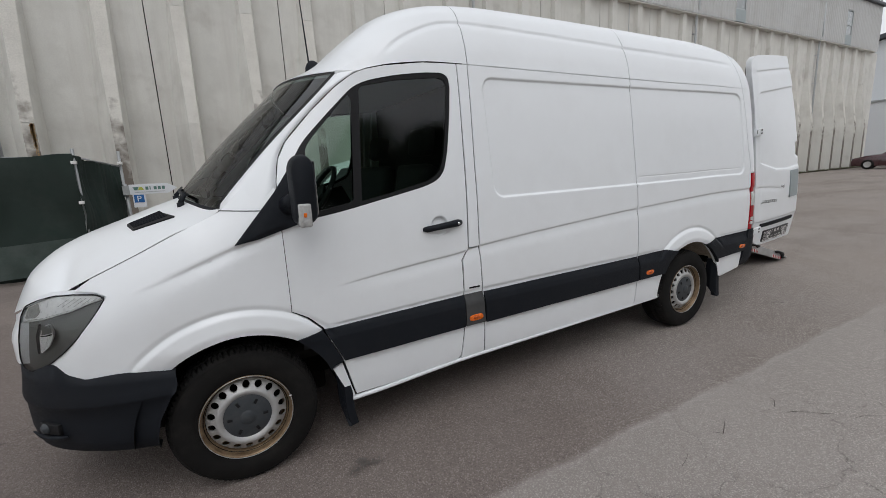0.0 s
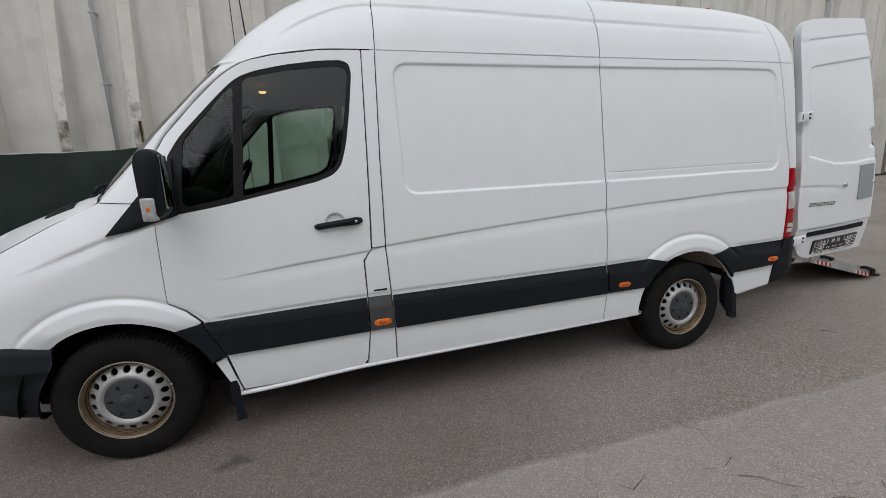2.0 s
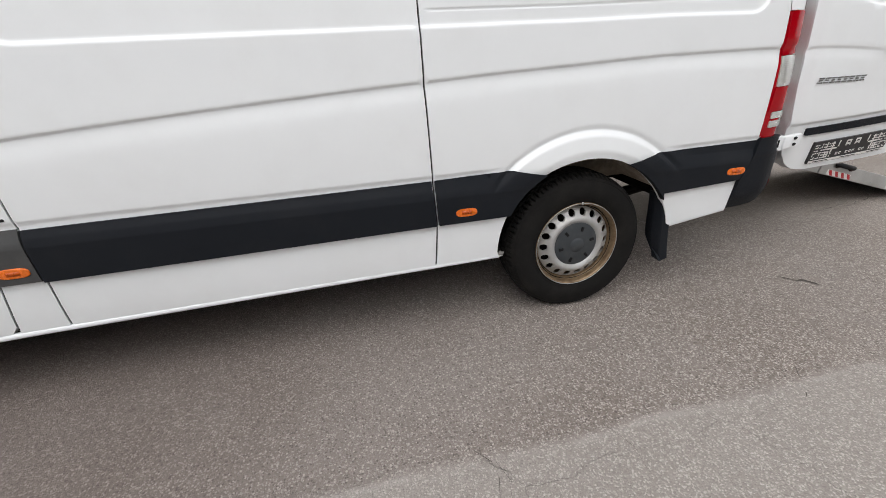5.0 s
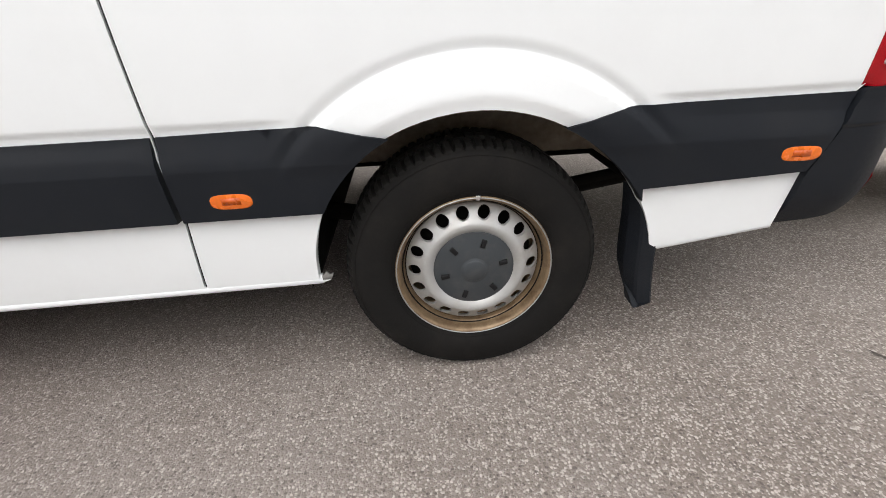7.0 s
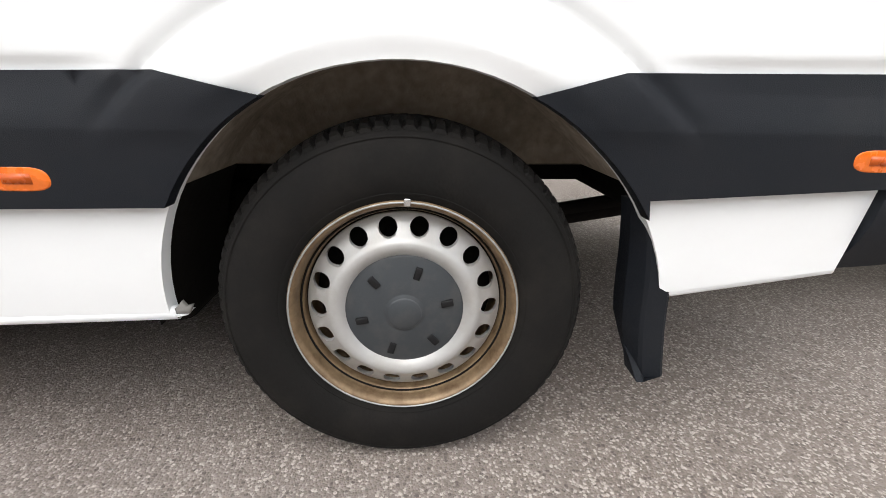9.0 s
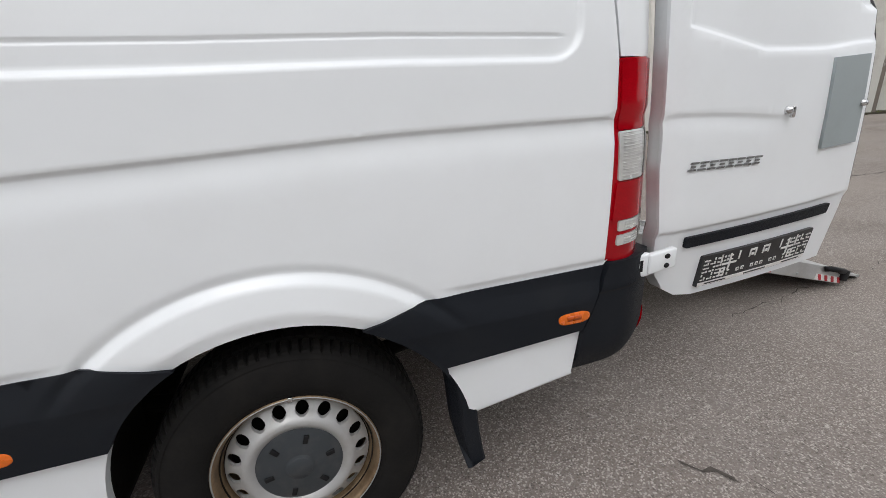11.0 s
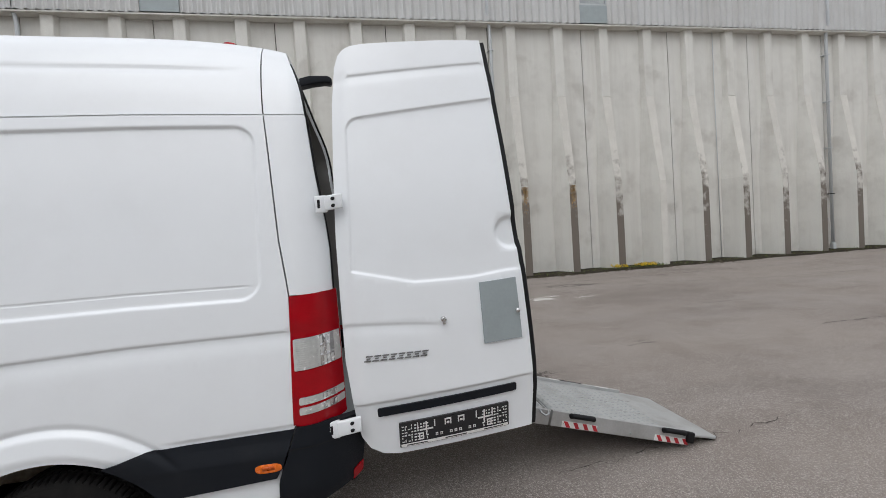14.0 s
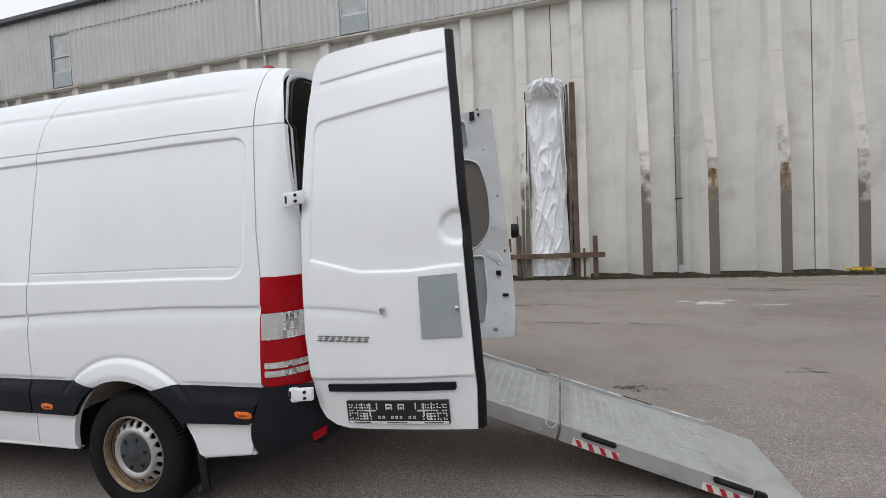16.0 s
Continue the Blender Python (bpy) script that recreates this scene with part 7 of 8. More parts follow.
def net_panel(a, c, h0, h1, seed):
    """A sagging screen net between two fence posts."""
    a, c = Vector(a), Vector(c)
    side = Vector((-(c - a).y, (c - a).x, 0)).normalized()
    bm = bmesh.new()
    rows = []
    for i in range(61):
        u = i / 60
        top = h0 + (h1 - h0) * u - 0.05 * math.sin(math.pi * u) + 0.015 * noise.noise(Vector((u * 9, seed, 0)))
        col = []
        for k in range(15):
            v = k / 14
            p = a.lerp(c, u) + Vector((0, 0, 0.03 + (top - 0.03) * v)) + side * (0.07 * noise.noise(Vector((u * 5, v * 3, seed))) + 0.02 * math.sin(9 * v + 5 * u) + 0.035 * (1 - abs(noise.noise(Vector((u * 9 + v * 1.5, v * 1.2, seed + 5)))) * 2) ** 3)
            col.append(bm.verts.new(p))
        rows.append(col)
    for p, q in zip(rows, rows[1:]):
        for k in range(14):
            bm.faces.new((p[k], q[k], q[k + 1], p[k + 1]))
    return bm


fence = thing("screen_fence", "mesh fence hung with dark green privacy net", "fence")
posts = [(-12.2, 7.1), (-8.75, 7.05), (-5.3, 7.0), (-1.84, 6.95), (-1.36, 7.9)]
for i, ((ax, ay), (cx, cy)) in enumerate(zip(posts, posts[1:])):
    part("net", net_panel((ax, ay, 0), (cx, cy, 0), 2.0, 2.02 if i < 3 else 1.84, i * 3.7), NET, fence)
    bm = bmesh.new()
    for z in (0.12, 1.97):
        tube(bm, [(ax, ay + 0.05, z), (cx, cy + 0.05, z - (0.16 if i == 3 and z > 1 else 0))], 0.018, 8)
    part("rail", bm, GALV, fence)
for x, y in posts:
    bm = bmesh.new()
    tube(bm, [(x, y + 0.05, 0.0), (x, y + 0.05, 2.10)], 0.024, 10)
    post = part("post", bm, GALV, fence)
    part("foot", boxed((x - 0.35, y - 0.10, 0.0), (x + 0.35, y + 0.14, 0.13), 0.02), CONC, post, smooth=False)
    for z in (0.35, 0.55, 1.20, 1.85):
        part("tie", boxed((x - 0.03, y - 0.05, z), (x + 0.035, y + 0.09, z + 0.05), 0.004), WHITEMARK, post)

PATCH = mat("faded_green_net", (0.040, 0.058, 0.050), 0.85, vary=0.4, scale=3, fine=160, dirt=(0.085, 0.095, 0.09), dirt_amount=0.6, dirt_scale=3)
for x0, x1, z0, z1 in ((-3.02, -2.02, 0.10, 0.62), (-3.62, -3.06, 0.10, 0.50), (-5.0, -4.1, 0.12, 0.55), (-4.05, -3.66, 0.10, 0.40)):
    part("net_patch", sheet([(x0, z0), (x1, z0 + 0.03), (x1 + 0.02, z1 + 0.05), (x0 + 0.03, z1)], lambda x, z: Vector((x, 6.80 + 0.03 * noise.noise(Vector((x * 4, z * 4, 2))), z)), 0.06, thick=0.004), PATCH, fence)

# direction sign with a parking plate under it
sign = thing("direction_sign", "white arrow-shaped direction sign with a blue parking plate", "sign")
SY = 7.7
bm = bmesh.new()
tube(bm, [(-1.315, SY + 0.04, 0.0), (-1.315, SY + 0.04, 1.48)], 0.03, 10)
part("post", bm, GALV, sign)
part("bracket", boxed((-1.36, SY - 0.05, 1.285), (-1.255, SY + 0.05, 1.455), 0.006), DULL, sign, smooth=False)
arrow = part("arrow_board", extruded([(-1.26, 1.285), (-0.655, 1.285), (-0.49, 1.378), (-0.655, 1.470), (-1.26, 1.470)], SY - 0.03, SY, "y", 0.003), SIGNW, sign, smooth=False)
for i in range(5):
    x = -1.005 + 0.066 * i
    part("letter_bar", boxed((x, SY - 0.036, 1.362), (x + (0.016 if i == 1 else 0.046), SY - 0.031, 1.422)), SIGNG, arrow, smooth=False)
part("word_line", boxed((-1.18, SY - 0.036, 1.318), (-0.70, SY - 0.031, 1.328)), mat("sign_grey", (0.4, 0.42, 0.42), 0.5), arrow, smooth=False)
part("logo_shape", extruded([(-1.205, 1.422), (-1.175, 1.362), (-1.135, 1.362), (-1.105, 1.422)], SY - 0.036, SY - 0.031, "y"), SIGNG, arrow, smooth=False)
part("logo_shape", extruded([(-1.128, 1.362), (-1.098, 1.422), (-1.062, 1.422), (-1.024, 1.362)], SY - 0.036, SY - 0.031, "y"), SIGNY, arrow, smooth=False)
plate2 = part("parking_plate", boxed((-1.225, SY - 0.03, 1.045), (-1.025, SY - 0.01, 1.285)), SIGNW, sign, "white plate with a blue parking square", smooth=False)
square = part("blue_square", boxed((-1.205, SY - 0.036, 1.135), (-1.050, SY - 0.031, 1.278)), SIGNB, plate2, smooth=False)
txt = bpy.data.curves.new("letter_p", "FONT")
txt.body, txt.size, txt.extrude, txt.align_x = "P", 0.15, 0.001, "CENTER"
txt.materials.append(SIGNW)
letter = new("letter_p", txt)
letter.parent, letter.location, letter.rotation_euler = square, (-1.1275, SY - 0.039, 1.155), (radians(90), 0, 0)

# white tarpaulin hung from the wall with timber round it
tarp = thing("hanging_tarpaulin", "crumpled white plastic tarpaulin hanging down the wall", "tarpaulin")
bm = bmesh.new()
rows = []
for i in range(200):
    v = i / 199
    z = 5.92 - 5.85 * v
    w = 0.49 + 0.12 * v + 0.04 * math.sin(9 * v) + 0.06 * math.exp(-((v - 0.03) / 0.04) ** 2)
    mid_x = 5.74 + 0.03 * math.sin(2.5 * v)
    row = []
    for k in range(49):
        u = k / 48 * 2 - 1
        def fold(a, b, c):
            return 1 - abs(noise.noise(Vector((a, b, c)))) * 2.2
        f = 0.11 * fold(u * 0.9 + 1.6 * v, v * 2.6 - u * 0.9, 1.0) ** 2 + 0.07 * fold(u * 1.6 - v * 3, v * 6 + u * 2.6, 4.0) ** 5 + 0.03 * fold(u * 3 + v * 8, v * 16 - u * 5, 7.0) ** 5 + (0.10 * fold(u * 5, v * 40, 3.0) if v < 0.09 else 0.0)
        bulge = 0.38 * math.exp(-((v - 0.03) / 0.045) ** 2) + 0.10 * math.exp(-((v - 0.93) / 0.05) ** 2)
        row.append(bm.verts.new((mid_x + u * w + 0.03 * noise.noise(Vector((v * 14, u, 2.0))), 11.62 + 0.22 * u * u - f - bulge * (1 - u * u), z)))
    rows.append(row)
for p, q in zip(rows, rows[1:]):
    for k in range(48):
        bm.faces.new((p[k], q[k], q[k + 1], p[k + 1]))
part("sheet_plastic", bm, TARP, tarp)
for s in (-0.70, 0.46):
    bm = bmesh.new()
    tube(bm, [(5.86 + s + 0.02 * math.sin(k), 11.60, 5.7 - 0.62 * k) for k in range(9)], 0.016, 6)
    part("rope", bm, SEAL, tarp)
frame_t = thing("timber_frame", "weathered brown timber boards and barrier before the wall", "timber")
for lo, hi in (((6.36, 11.55, 0.0), (6.42, 11.65, 5.75)), ((6.46, 11.58, 0.0), (6.62, 11.66, 5.80)), ((5.00, 11.6, 0.0), (5.14, 11.72, 1.5)), ((4.75, 11.45, 0.0), (4.89, 11.58, 1.34)), ((6.98, 11.45, 0.0), (7.11, 11.58, 1.25)), ((6.70, 11.5, 0.0), (6.76, 11.58, 0.9))):
    part("board", boxed(lo, hi, 0.01), WOOD, frame_t, smooth=False)
bm = bmesh.new()
tube(bm, [(5.02, 11.46, 0.4), (5.08, 11.44, 2.6), (5.16, 11.46, 5.4)], 0.012, 6)
part("rope", bm, WHITEMARK, tarp)
bm = bmesh.new()
tube(bm, [(6.18, 11.36, 5.6), (6.30, 11.30, 3.2), (6.27, 11.36, 2.4)], 0.014, 6)
part("rope", bm, WHITEMARK, tarp)
part("cross_beam", boxed((4.45, 11.35, 0.62), (7.30, 11.45, 0.77), 0.01, None), WOOD, frame_t, smooth=False)
part("cross_beam", boxed((4.45, 11.36, 0.86), (4.60, 11.46, 1.25), 0.01, None), WOOD, frame_t, smooth=False)
bm = bmesh.new()
tube(bm, [(4.90, 11.5, 0.0), (4.86, 11.5, 1.0), (4.80, 11.5, 1.95)], 0.02, 6)
part("bar", bm, WOOD, frame_t)


# far car
def make_car(paint, m, label):
    car = thing("parked_car", label, "car", m)
    sec = [(-2.15, 0.55, 0.70), (-2.1, 0.72, 0.78), (-1.4, 0.90, 0.82), (-0.75, 0.98, 0.84), (-0.1, 1.38, 0.70), (0.4, 1.46, 0.68), (1.1, 1.42, 0.66), (1.75, 1.05, 0.78), (2.1, 0.95, 0.74), (2.18, 0.60, 0.70)]
    bm = bmesh.new()
    rings = []
    for x, top, w in sec:
        belt = min(top, 0.93)
        rings.append([bm.verts.new(p) for p in ((x, -0.80, 0.22), (x, -0.86, 0.45), (x, -0.85, belt * 0.85), (x, -max(w, 0.7), belt), (x, -w * 0.86, top - 0.03), (x, 0, top + 0.02), (x, w * 0.86, top - 0.03), (x, max(w, 0.7), belt), (x, 0.85, belt * 0.85), (x, 0.86, 0.45), (x, 0.80, 0.22))])
    for a, c in zip(rings, rings[1:]):
        for k in range(10):
            bm.faces.new((a[k], a[k + 1], c[k + 1], c[k]))
    bm.faces.new(rings[0])
    bm.faces.new(rings[-1][::-1])
    bmesh.ops.recalc_face_normals(bm, faces=bm.faces[:])
    part("body", bm, paint, car)
    for s in (-1, 1):
        for pts in ([(-0.55, 0.97), (0.35, 0.97), (0.35, 1.36), (-0.08, 1.32)], [(0.42, 0.97), (1.35, 0.99), (1.05, 1.34), (0.42, 1.37)]):
            bm = bmesh.new()
            vs = [bm.verts.new((x, s * (0.83 - 0.20 * (z - 0.95) / 0.45), z)) for x, z in pts]
            bm.faces.new(vs)
            part("side_window", bm, PLATEBLACK, car, smooth=False)
        for x in (-1.32, 1.30):
            bm = bmesh.new()
            lathe(bm, [(0.0, -0.10), (0.19, -0.10), (0.20, -0.105), (0.31, -0.10), (0.325, -0.06), (0.325, 0.08)], 28)
            bmesh.ops.transform(bm, matrix=pose(x, s * 0.78, 0.325, 0, 0, 0 if s < 0 else 180), verts=bm.verts)
            wheel = part("wheel", bm, RUBBER, car)
            bm = bmesh.new()
            lathe(bm, [(0.0, -0.108), (0.17, -0.104), (0.195, -0.112)], 20)
            bmesh.ops.transform(bm, matrix=pose(x, s * 0.78, 0.325, 0, 0, 0 if s < 0 else 180), verts=bm.verts)
            part("rim", bm, SILVER, wheel)
    for pts in ([(-0.72, -0.62, 1.0), (-0.72, 0.62, 1.0), (-0.14, 0.54, 1.37), (-0.14, -0.54, 1.37)],):
        bm = bmesh.new()
        bm.faces.new([bm.verts.new(p) for p in pts])
        part("windscreen", bm, PLATEBLACK, car, smooth=False)
    part("headlamp", boxed((-2.16, -0.72, 0.58), (-2.02, -0.45, 0.70), 0.03), CLEAR, car)
    part("headlamp", boxed((-2.16, 0.45, 0.58), (-2.02, 0.72, 0.70), 0.03), CLEAR, car)
    return car


MAROON = mat("dark_maroon_paint", (0.05, 0.014, 0.018), 0.3, vary=0.05, coat=0.8)
make_car(MAROON, pose(40.2, 8.45, 0, 0, 0, -80), "dark maroon estate car parked by the hall")
make_car(WHITE, pose(43.6, 8.2, 0, 0, 0, -84), "white car parked behind the maroon one")

make_car(WHITE, Matrix.Translation((2.7, 7.9, 0)) @ Matrix.Diagonal((0.82, 1.0, 1.2, 1)), "white car parked between the van and the hall")

# white building past the hall
white_house = thing("white_building", "white rendered low building with a grey gable roof", "building")
RENDER = mat("white_render", (0.72, 0.74, 0.76), 0.7, vary=0.05, scale=0.4, fine=12)
part("wall", boxed((54, 3.0, 0), (74, 40, 5.4)), RENDER, white_house, smooth=False)
part("upper_wall", extruded([(4.0, 5.4), (28.0, 5.4), (28.0, 8.6), (12.5, 11.4), (4.0, 8.0)], 56, 74, "x"), RENDER, white_house, smooth=False)
part("roof", extruded([(3.4, 7.7), (12.5, 11.5), (28.6, 8.5), (28.6, 8.8), (12.5, 11.85), (3.4, 8.0)], 55.4, 74.6, "x"), DARKM, white_house, smooth=False)
part("wall_cap", boxed((53.9, 2.9, 5.4), (74.1, 40.1, 5.55)), DULL, white_house, smooth=False)
w = part("window", boxed((55.93, 5.0, 5.9), (56.02, 12, 7.2)), PLATEBLACK, white_house, smooth=False)
part("window_bar", boxed((55.88, 4.9, 5.8), (55.99, 12.1, 5.92)), DULL, w, smooth=False)


# trees beyond the yard, behind the camera
BARK = mat("grey_brown_bark", (0.07, 0.055, 0.045), 0.9, vary=0.3, scale=5, bump=0.01)
LEAF = mat("dark_spring_foliage", (0.030, 0.042, 0.018), 0.8, vary=0.4, scale=2, fine=20, by_object=0.3)


def make_tree(seed, h):
    rng = random.Random(seed)
    tree = thing("tree", "tall thinly leaved tree at the yard's edge", "tree", group="trees at the edge of the yard")
    bm = bmesh.new()
    tube(bm, [(0, 0, 0), (0.1, 0.05, h * 0.3), (-0.05, 0.1, h * 0.6), (0.05, 0, h * 0.92)], [0.20, 0.15, 0.09, 0.03], 8)
    tips = []
    for i in range(16):
        a, z = rng.uniform(0, 6.28), h * rng.uniform(0.25, 0.85)
        r = h * 0.26 * (1.15 - z / h)
        q = Vector((math.cos(a) * r, math.sin(a) * r, z + r * 0.9))
        tube(bm, [(0, 0, z), tuple(Vector((0, 0, z)).lerp(q, 0.5) + Vector((0, 0, 0.1))), tuple(q)], [0.06, 0.04, 0.015], 6)
        tips += [q, Vector((0, 0, z)).lerp(q, 0.65)]
    part("trunk", bm, BARK, tree)
    V, F = [], []
    for q in tips:
        for _ in range(420):
            c = q + Vector((rng.gauss(0, 0.85), rng.gauss(0, 0.85), rng.gauss(0, 0.75)))
            s = rng.uniform(0.07, 0.18)
            d = Vector((rng.uniform(-1, 1), rng.uniform(-1, 1), rng.uniform(-1, 1))).normalized()
            e = d.orthogonal().normalized()
            k = len(V)
            V += [c - d * s, c + e * s * 0.5, c + d * s, c - e * s * 0.5]
            F.append((k, k + 1, k + 2, k + 3))
    me = bpy.data.meshes.new("crown")
    me.from_pydata([tuple(v) for v in V], [], F)
    me.materials.append(LEAF)
    crown = new("crown", me)
    crown.parent = tree
    return tree


kinds = [make_tree(s, h) for s, h in ((1, 12.5), (2, 11.0), (3, 13.5))]
rng = random.Random(9)
for i in range(30):
    m = pose(-34 + 3.0 * i + rng.uniform(-1, 1), -27 + rng.uniform(-2, 2), 0, 0, 0, rng.uniform(0, 360))
    if i < 3:
        kinds[i].matrix_world = m
    else:
        copy_thing(kinds[i % 3], m)
# hedge under the trees
bm = bmesh.new()
V, F = [], []
for i in range(9000):
    c = Vector((rng.uniform(-60, 70), -30 + rng.gauss(0, 0.7), abs(rng.gauss(2.6, 1.9))))
    s = rng.uniform(0.15, 0.4)
    d = Vector((rng.uniform(-1, 1), rng.uniform(-1, 1), rng.uniform(-1, 1))).normalized()
    e = d.orthogonal().normalized()
    k = len(V)
    V += [c - d * s, c + e * s * 0.6, c + d * s, c - e * s * 0.6]
    F.append((k, k + 1, k + 2, k + 3))
bm.free()
me = bpy.data.meshes.new("hedge")
me.from_pydata([tuple(v) for v in V], [], F)
me.materials.append(LEAF)
tagged(new("hedge", me), "dark hedge below the trees at the yard's edge", "hedge", kind="stuff")

# ---- small things on the ground ----
CRACK = mat("open_crack_filling", (0.075, 0.064, 0.055), 0.95, vary=0.3, scale=20)
PALE = mat("pale_lime_residue", (0.58, 0.56, 0.52), 0.9, vary=0.15, scale=8, dirt=(0.30, 0.27, 0.24), dirt_amount=0.7, dirt_scale=7)


def crack(points, width, seed, name="asphalt_crack", material=None, label="dark open crack in the asphalt"):
    rng = random.Random(seed)
    pts = []
    for (ax, ay), (cx, cy) in zip(points, points[1:]):
        m = max(2, int(math.hypot(cx - ax, cy - ay) / 0.06))
        for i in range(m):
            t = i / m
            pts.append((ax + (cx - ax) * t + rng.gauss(0, 0.012), ay + (cy - ay) * t + rng.gauss(0, 0.018)))
    V, F = [], []
    for i, (x, y) in enumerate(pts):
        w = width * rng.uniform(0.2, 1.0) * math.sin(math.pi * (i + 0.5) / len(pts)) ** 0.3
        V += [(x, y - w / 2, 0.0045), (x, y + w / 2, 0.0045)]
        if i and rng.random() > 0.18:
            k = 2 * i
            F.append((k - 2, k, k + 1, k - 1))
    me = bpy.data.meshes.new(name)
    me.from_pydata(V, [], F)
    me.materials.append(material or CRACK)
    return tagged(new(name, me), label, "crack", kind="stuff")


crack([(4.86, -0.08), (4.97, -0.12), (5.03, -0.19), (5.06, -0.30)], 0.034, 1)
crack([(5.95, 0.66), (6.07, 0.69), (6.44, 0.717), (6.91, 0.775), (7.48, 0.80), (8.2, 0.95)], 0.013, 2)
crack([(2.9, 5.5), (5.3, 5.30), (6.84, 5.21), (7.47, 5.20), (8.19, 4.79)], 0.045, 3)
crack([(10.5, 5.0), (11.4, 5.03), (12.3, 4.9)], 0.04, 4)
crack([(10.9, 3.05), (11.35, 3.03), (12.9, 2.95)], 0.035, 5)
crack([(4.6, 6.84), (5.39, 6.88), (6.55, 7.0)], 0.05, 6)
crack([(6.2, 10.5), (6.18, 9.0), (6.16, 7.4)], 0.07, 11)
crack([(11.2, 7.77), (11.6, 7.79), (12.2, 7.17)], 0.06, 12)
crack([(11.35, 7.65), (12.24, 7.95), (14.75, 7.1), (18.5, 6.8)], 0.05, 13)
crack([(9.0, 9.7), (10.4, 9.5), (13.5, 9.3), (19.0, 9.1)], 0.06, 14)
crack([(2.0, 8.9), (5.2, 9.2), (8.0, 9.0)], 0.05, 15)
for seed, points in enumerate((
        [(2.88, -0.69), (2.92, -0.83), (2.91, -0.96), (2.77, -1.11)],
        [(3.44, -1.26), (3.34, -1.41), (3.29, -1.50), (3.37, -1.60), (3.50, -1.68), (3.9, -1.75)],
        [(2.70, -0.87), (2.71, -1.03), (2.91, -1.17), (3.05, -1.32), (3.29, -1.48)],
        [(2.44, -0.96), (2.32, -1.00), (2.20, -0.97)],
        [(2.04, -0.94), (1.92, -1.04), (1.80, -1.08)],
        [(2.95, -0.75), (2.96, -0.86), (2.94, -0.94), (2.85, -1.02)],
        [(3.37, -0.75), (3.38, -0.89), (3.36, -1.00)],
        [(3.20, -0.95), (3.20, -1.06), (3.17, -1.19)],
        [(3.43, -1.07), (3.44, -1.17), (3.44, -1.25)],
        [(4.26, -0.68), (4.11, -0.87)])):
    crack(points, 0.006, 30 + seed)
crack([(-1.9, 0.3), (-1.5, 0.85), (-1.1, 1.6)], 0.016, 19)


def blot(cx, cy, rx, ry, n, size, material, name, label, seed, kind="stuff", z=0.004):
    rng = random.Random(seed)
    V, F = [], []
    nests = [(cx + rng.gauss(0, rx), cy + rng.gauss(0, ry), rng.uniform(0.15, 0.45)) for _ in range(9)]
    for _ in range(3 * n):
        nx, ny, wide = rng.choice(nests)
        x, y = nx + rng.gauss(0, rx * wide), ny + rng.gauss(0, ry * wide)
        r, m = size * rng.uniform(0.12, 0.75) * rng.uniform(0.4, 1.0), rng.randint(5, 8)
        k = len(V)
        a0 = rng.uniform(0, 6)
        V += [(x + r * rng.uniform(0.6, 1.2) * math.cos(a0 + 6.283 * j / m), y + r * rng.uniform(0.6, 1.2) * math.sin(a0 + 6.283 * j / m), z + 0.002 * rng.random()) for j in range(m)]
        F.append(tuple(range(k, k + m)))
    me = bpy.data.meshes.new(name)
    me.from_pydata(V, [], F)
    me.materials.append(material)
    return tagged(new(name, me), label, "stain", kind=kind)


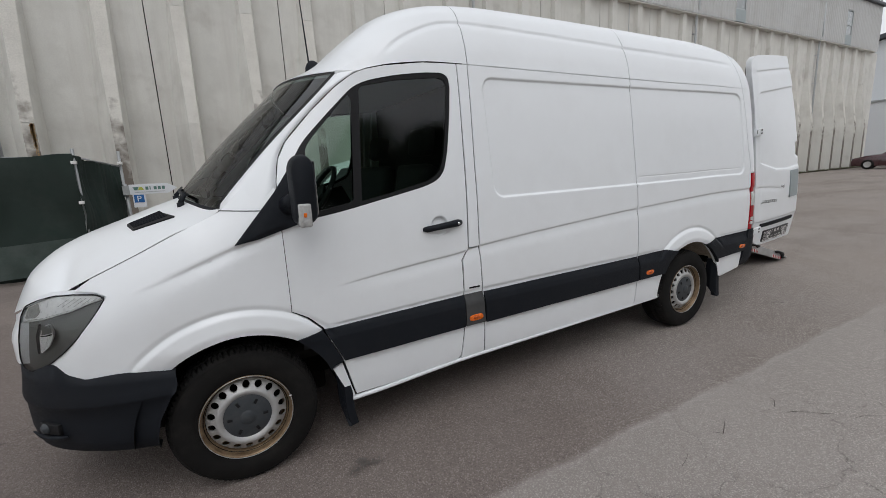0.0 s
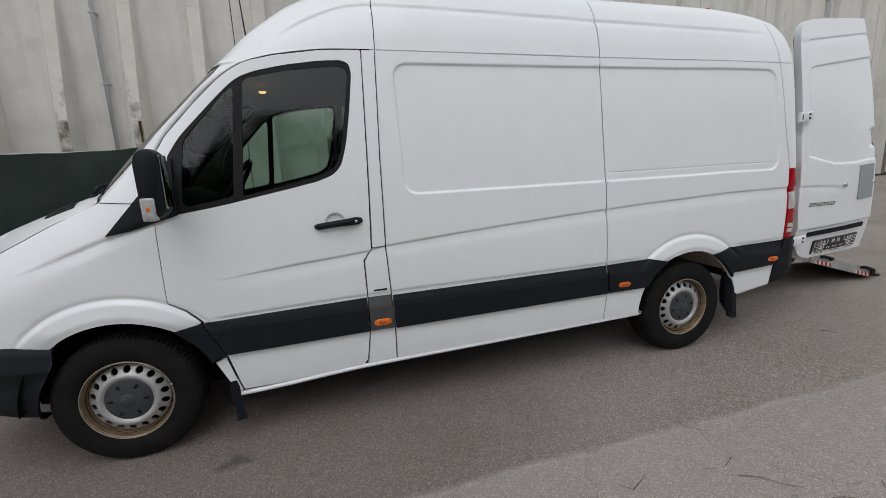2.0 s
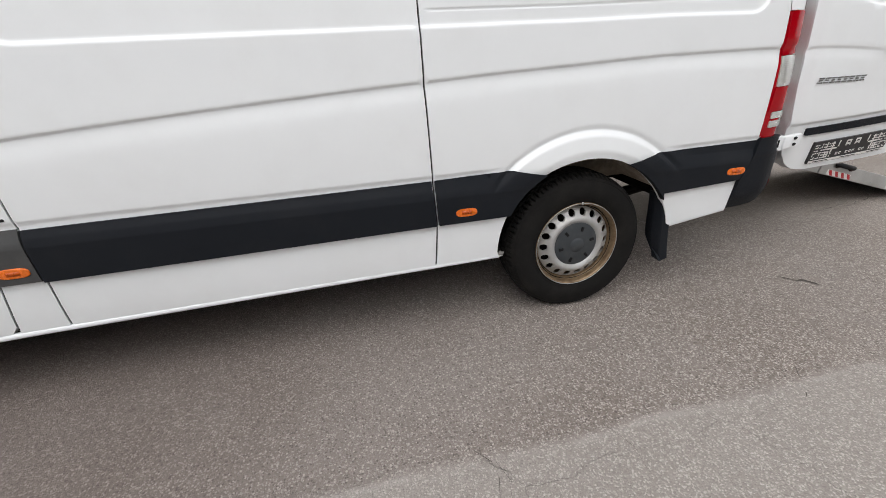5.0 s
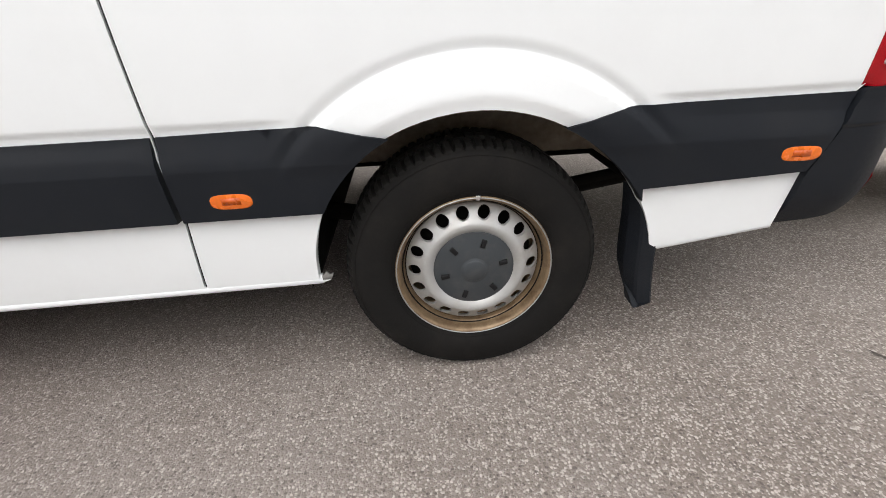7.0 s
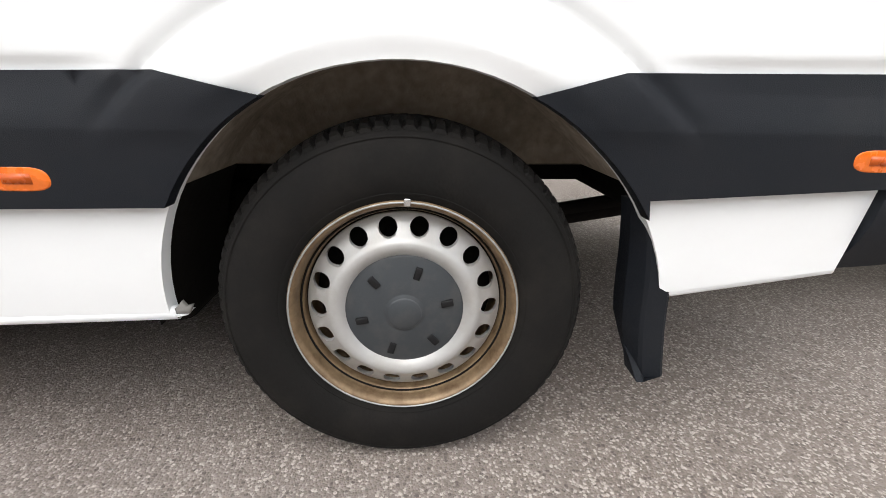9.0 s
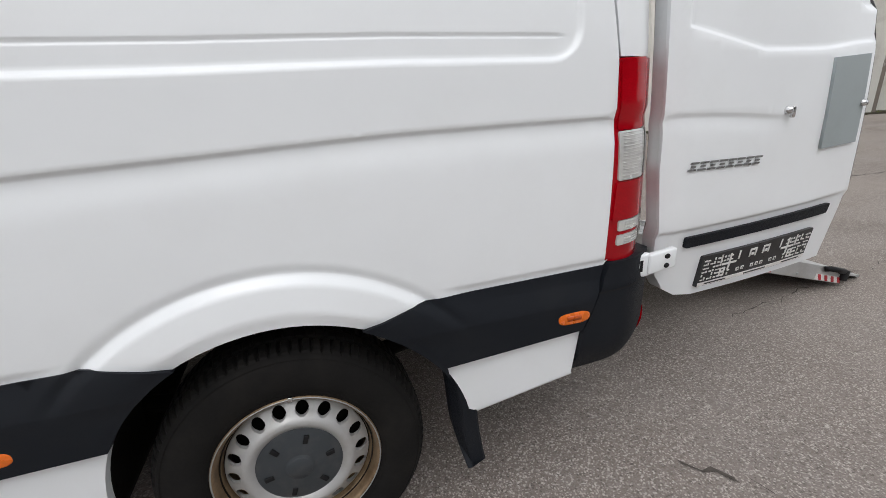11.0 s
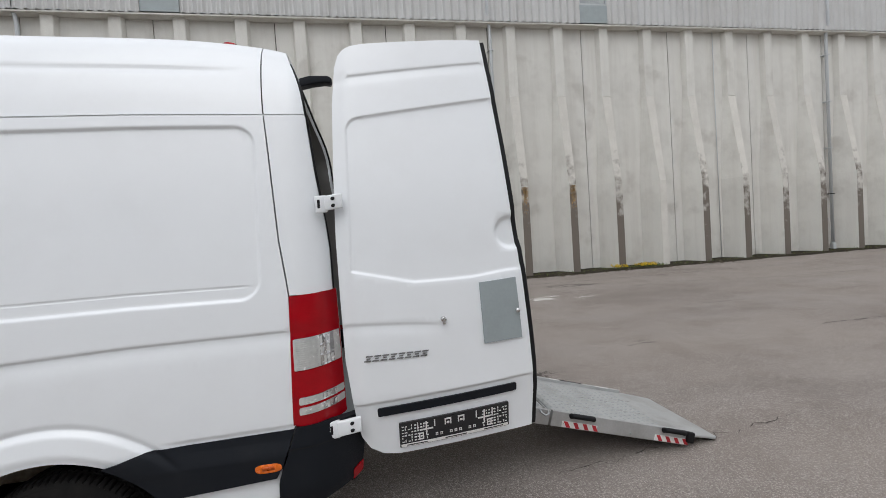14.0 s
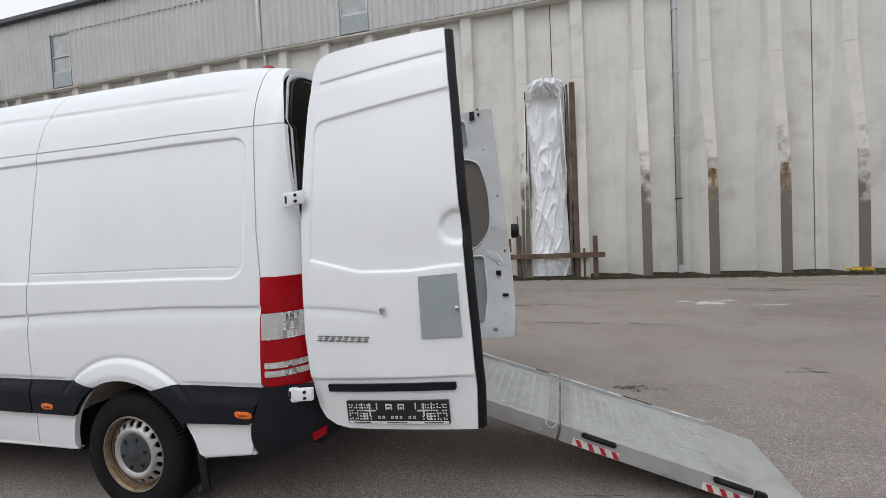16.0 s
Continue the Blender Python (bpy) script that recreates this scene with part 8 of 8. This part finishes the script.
OIL = mat("dark_oil_mark", (0.115, 0.101, 0.091), 0.6, vary=0.3, scale=20)
blot(0.50, -0.17, 0.044, 0.030, 150, 0.011, OIL, "oil_stain", "dark oil stain on the asphalt", 4)
blot(6.60, 2.42, 0.13, 0.05, 90, 0.022, CRACK, "dark_patch", "dark broken patch in the asphalt", 21)
blot(8.29, 3.12, 0.09, 0.04, 60, 0.018, CRACK, "dark_patch", "dark broken patch in the asphalt", 22)
blot(9.9, 8.94, 0.22, 0.07, 60, 0.035, CRACK, "dark_patch", "dark broken patch in the asphalt", 23)
blot(8.66, 7.20, 0.22, 0.13, 420, 0.036, PALE, "lime_patch", "pale crumbled residue on the asphalt", 6)
blot(8.74, 7.22, 0.05, 0.025, 24, 0.03, CRACK, "dark_patch", "dark crumbs amid the pale residue", 9)
blot(9.55, 6.85, 0.12, 0.06, 40, 0.030, PALE, "lime_patch", "pale crumbled residue on the asphalt", 7)
blot(10.3, 8.6, 0.35, 0.10, 160, 0.04, CRACK, "dark_patch", "dark broken patch in the asphalt", 8)

# weeds and yellow flowers at the wall's foot
GRASS = mat("yellow_green_weeds", (0.10, 0.13, 0.03), 0.8, vary=0.4, scale=10)
FLOWER = mat("yellow_flowers", (0.66, 0.46, 0.02), 0.7, vary=0.2, scale=30)


def weeds(x0, x1, n, h, material, name, label, seed, top=0.0):
    rng = random.Random(seed)
    V, F = [], []
    for _ in range(n):
        x, y = rng.uniform(x0, x1), WALL - 0.62 + rng.gauss(0, 0.10)
        hh, a = h * rng.uniform(0.4, 1.1), rng.uniform(0, 6.28)
        dx, dy = 0.012 * math.cos(a), 0.012 * math.sin(a)
        k = len(V)
        z = 0.02 if not top else top * rng.uniform(0.5, 1.1)
        s = 2.3 if top else 1.0
        V += [(x - dx * s, y - dy * s, z), (x + dx * s, y + dy * s, z), (x + rng.gauss(0, 0.03), y + rng.gauss(0, 0.03), z + (hh if not top else 0.05))]
        F.append((k, k + 1, k + 2))
    me = bpy.data.meshes.new(name)
    me.from_pydata(V, [], F)
    me.materials.append(material)
    return tagged(new(name, me), label, "plants", kind="stuff")


weeds(13.3, 15.2, 260, 0.13, GRASS, "weeds", "green weeds at the wall's foot", 1)
weeds(13.25, 13.70, 110, 0.2, FLOWER, "yellow_flowers", "yellow flowers at the wall's foot", 2, 0.13)
weeds(14.10, 14.75, 140, 0.2, FLOWER, "yellow_flowers", "yellow flowers at the wall's foot", 3, 0.13)
weeds(-20, 50, 2200, 0.10, GRASS, "weeds", "sparse weeds along the wall's foot", 4)
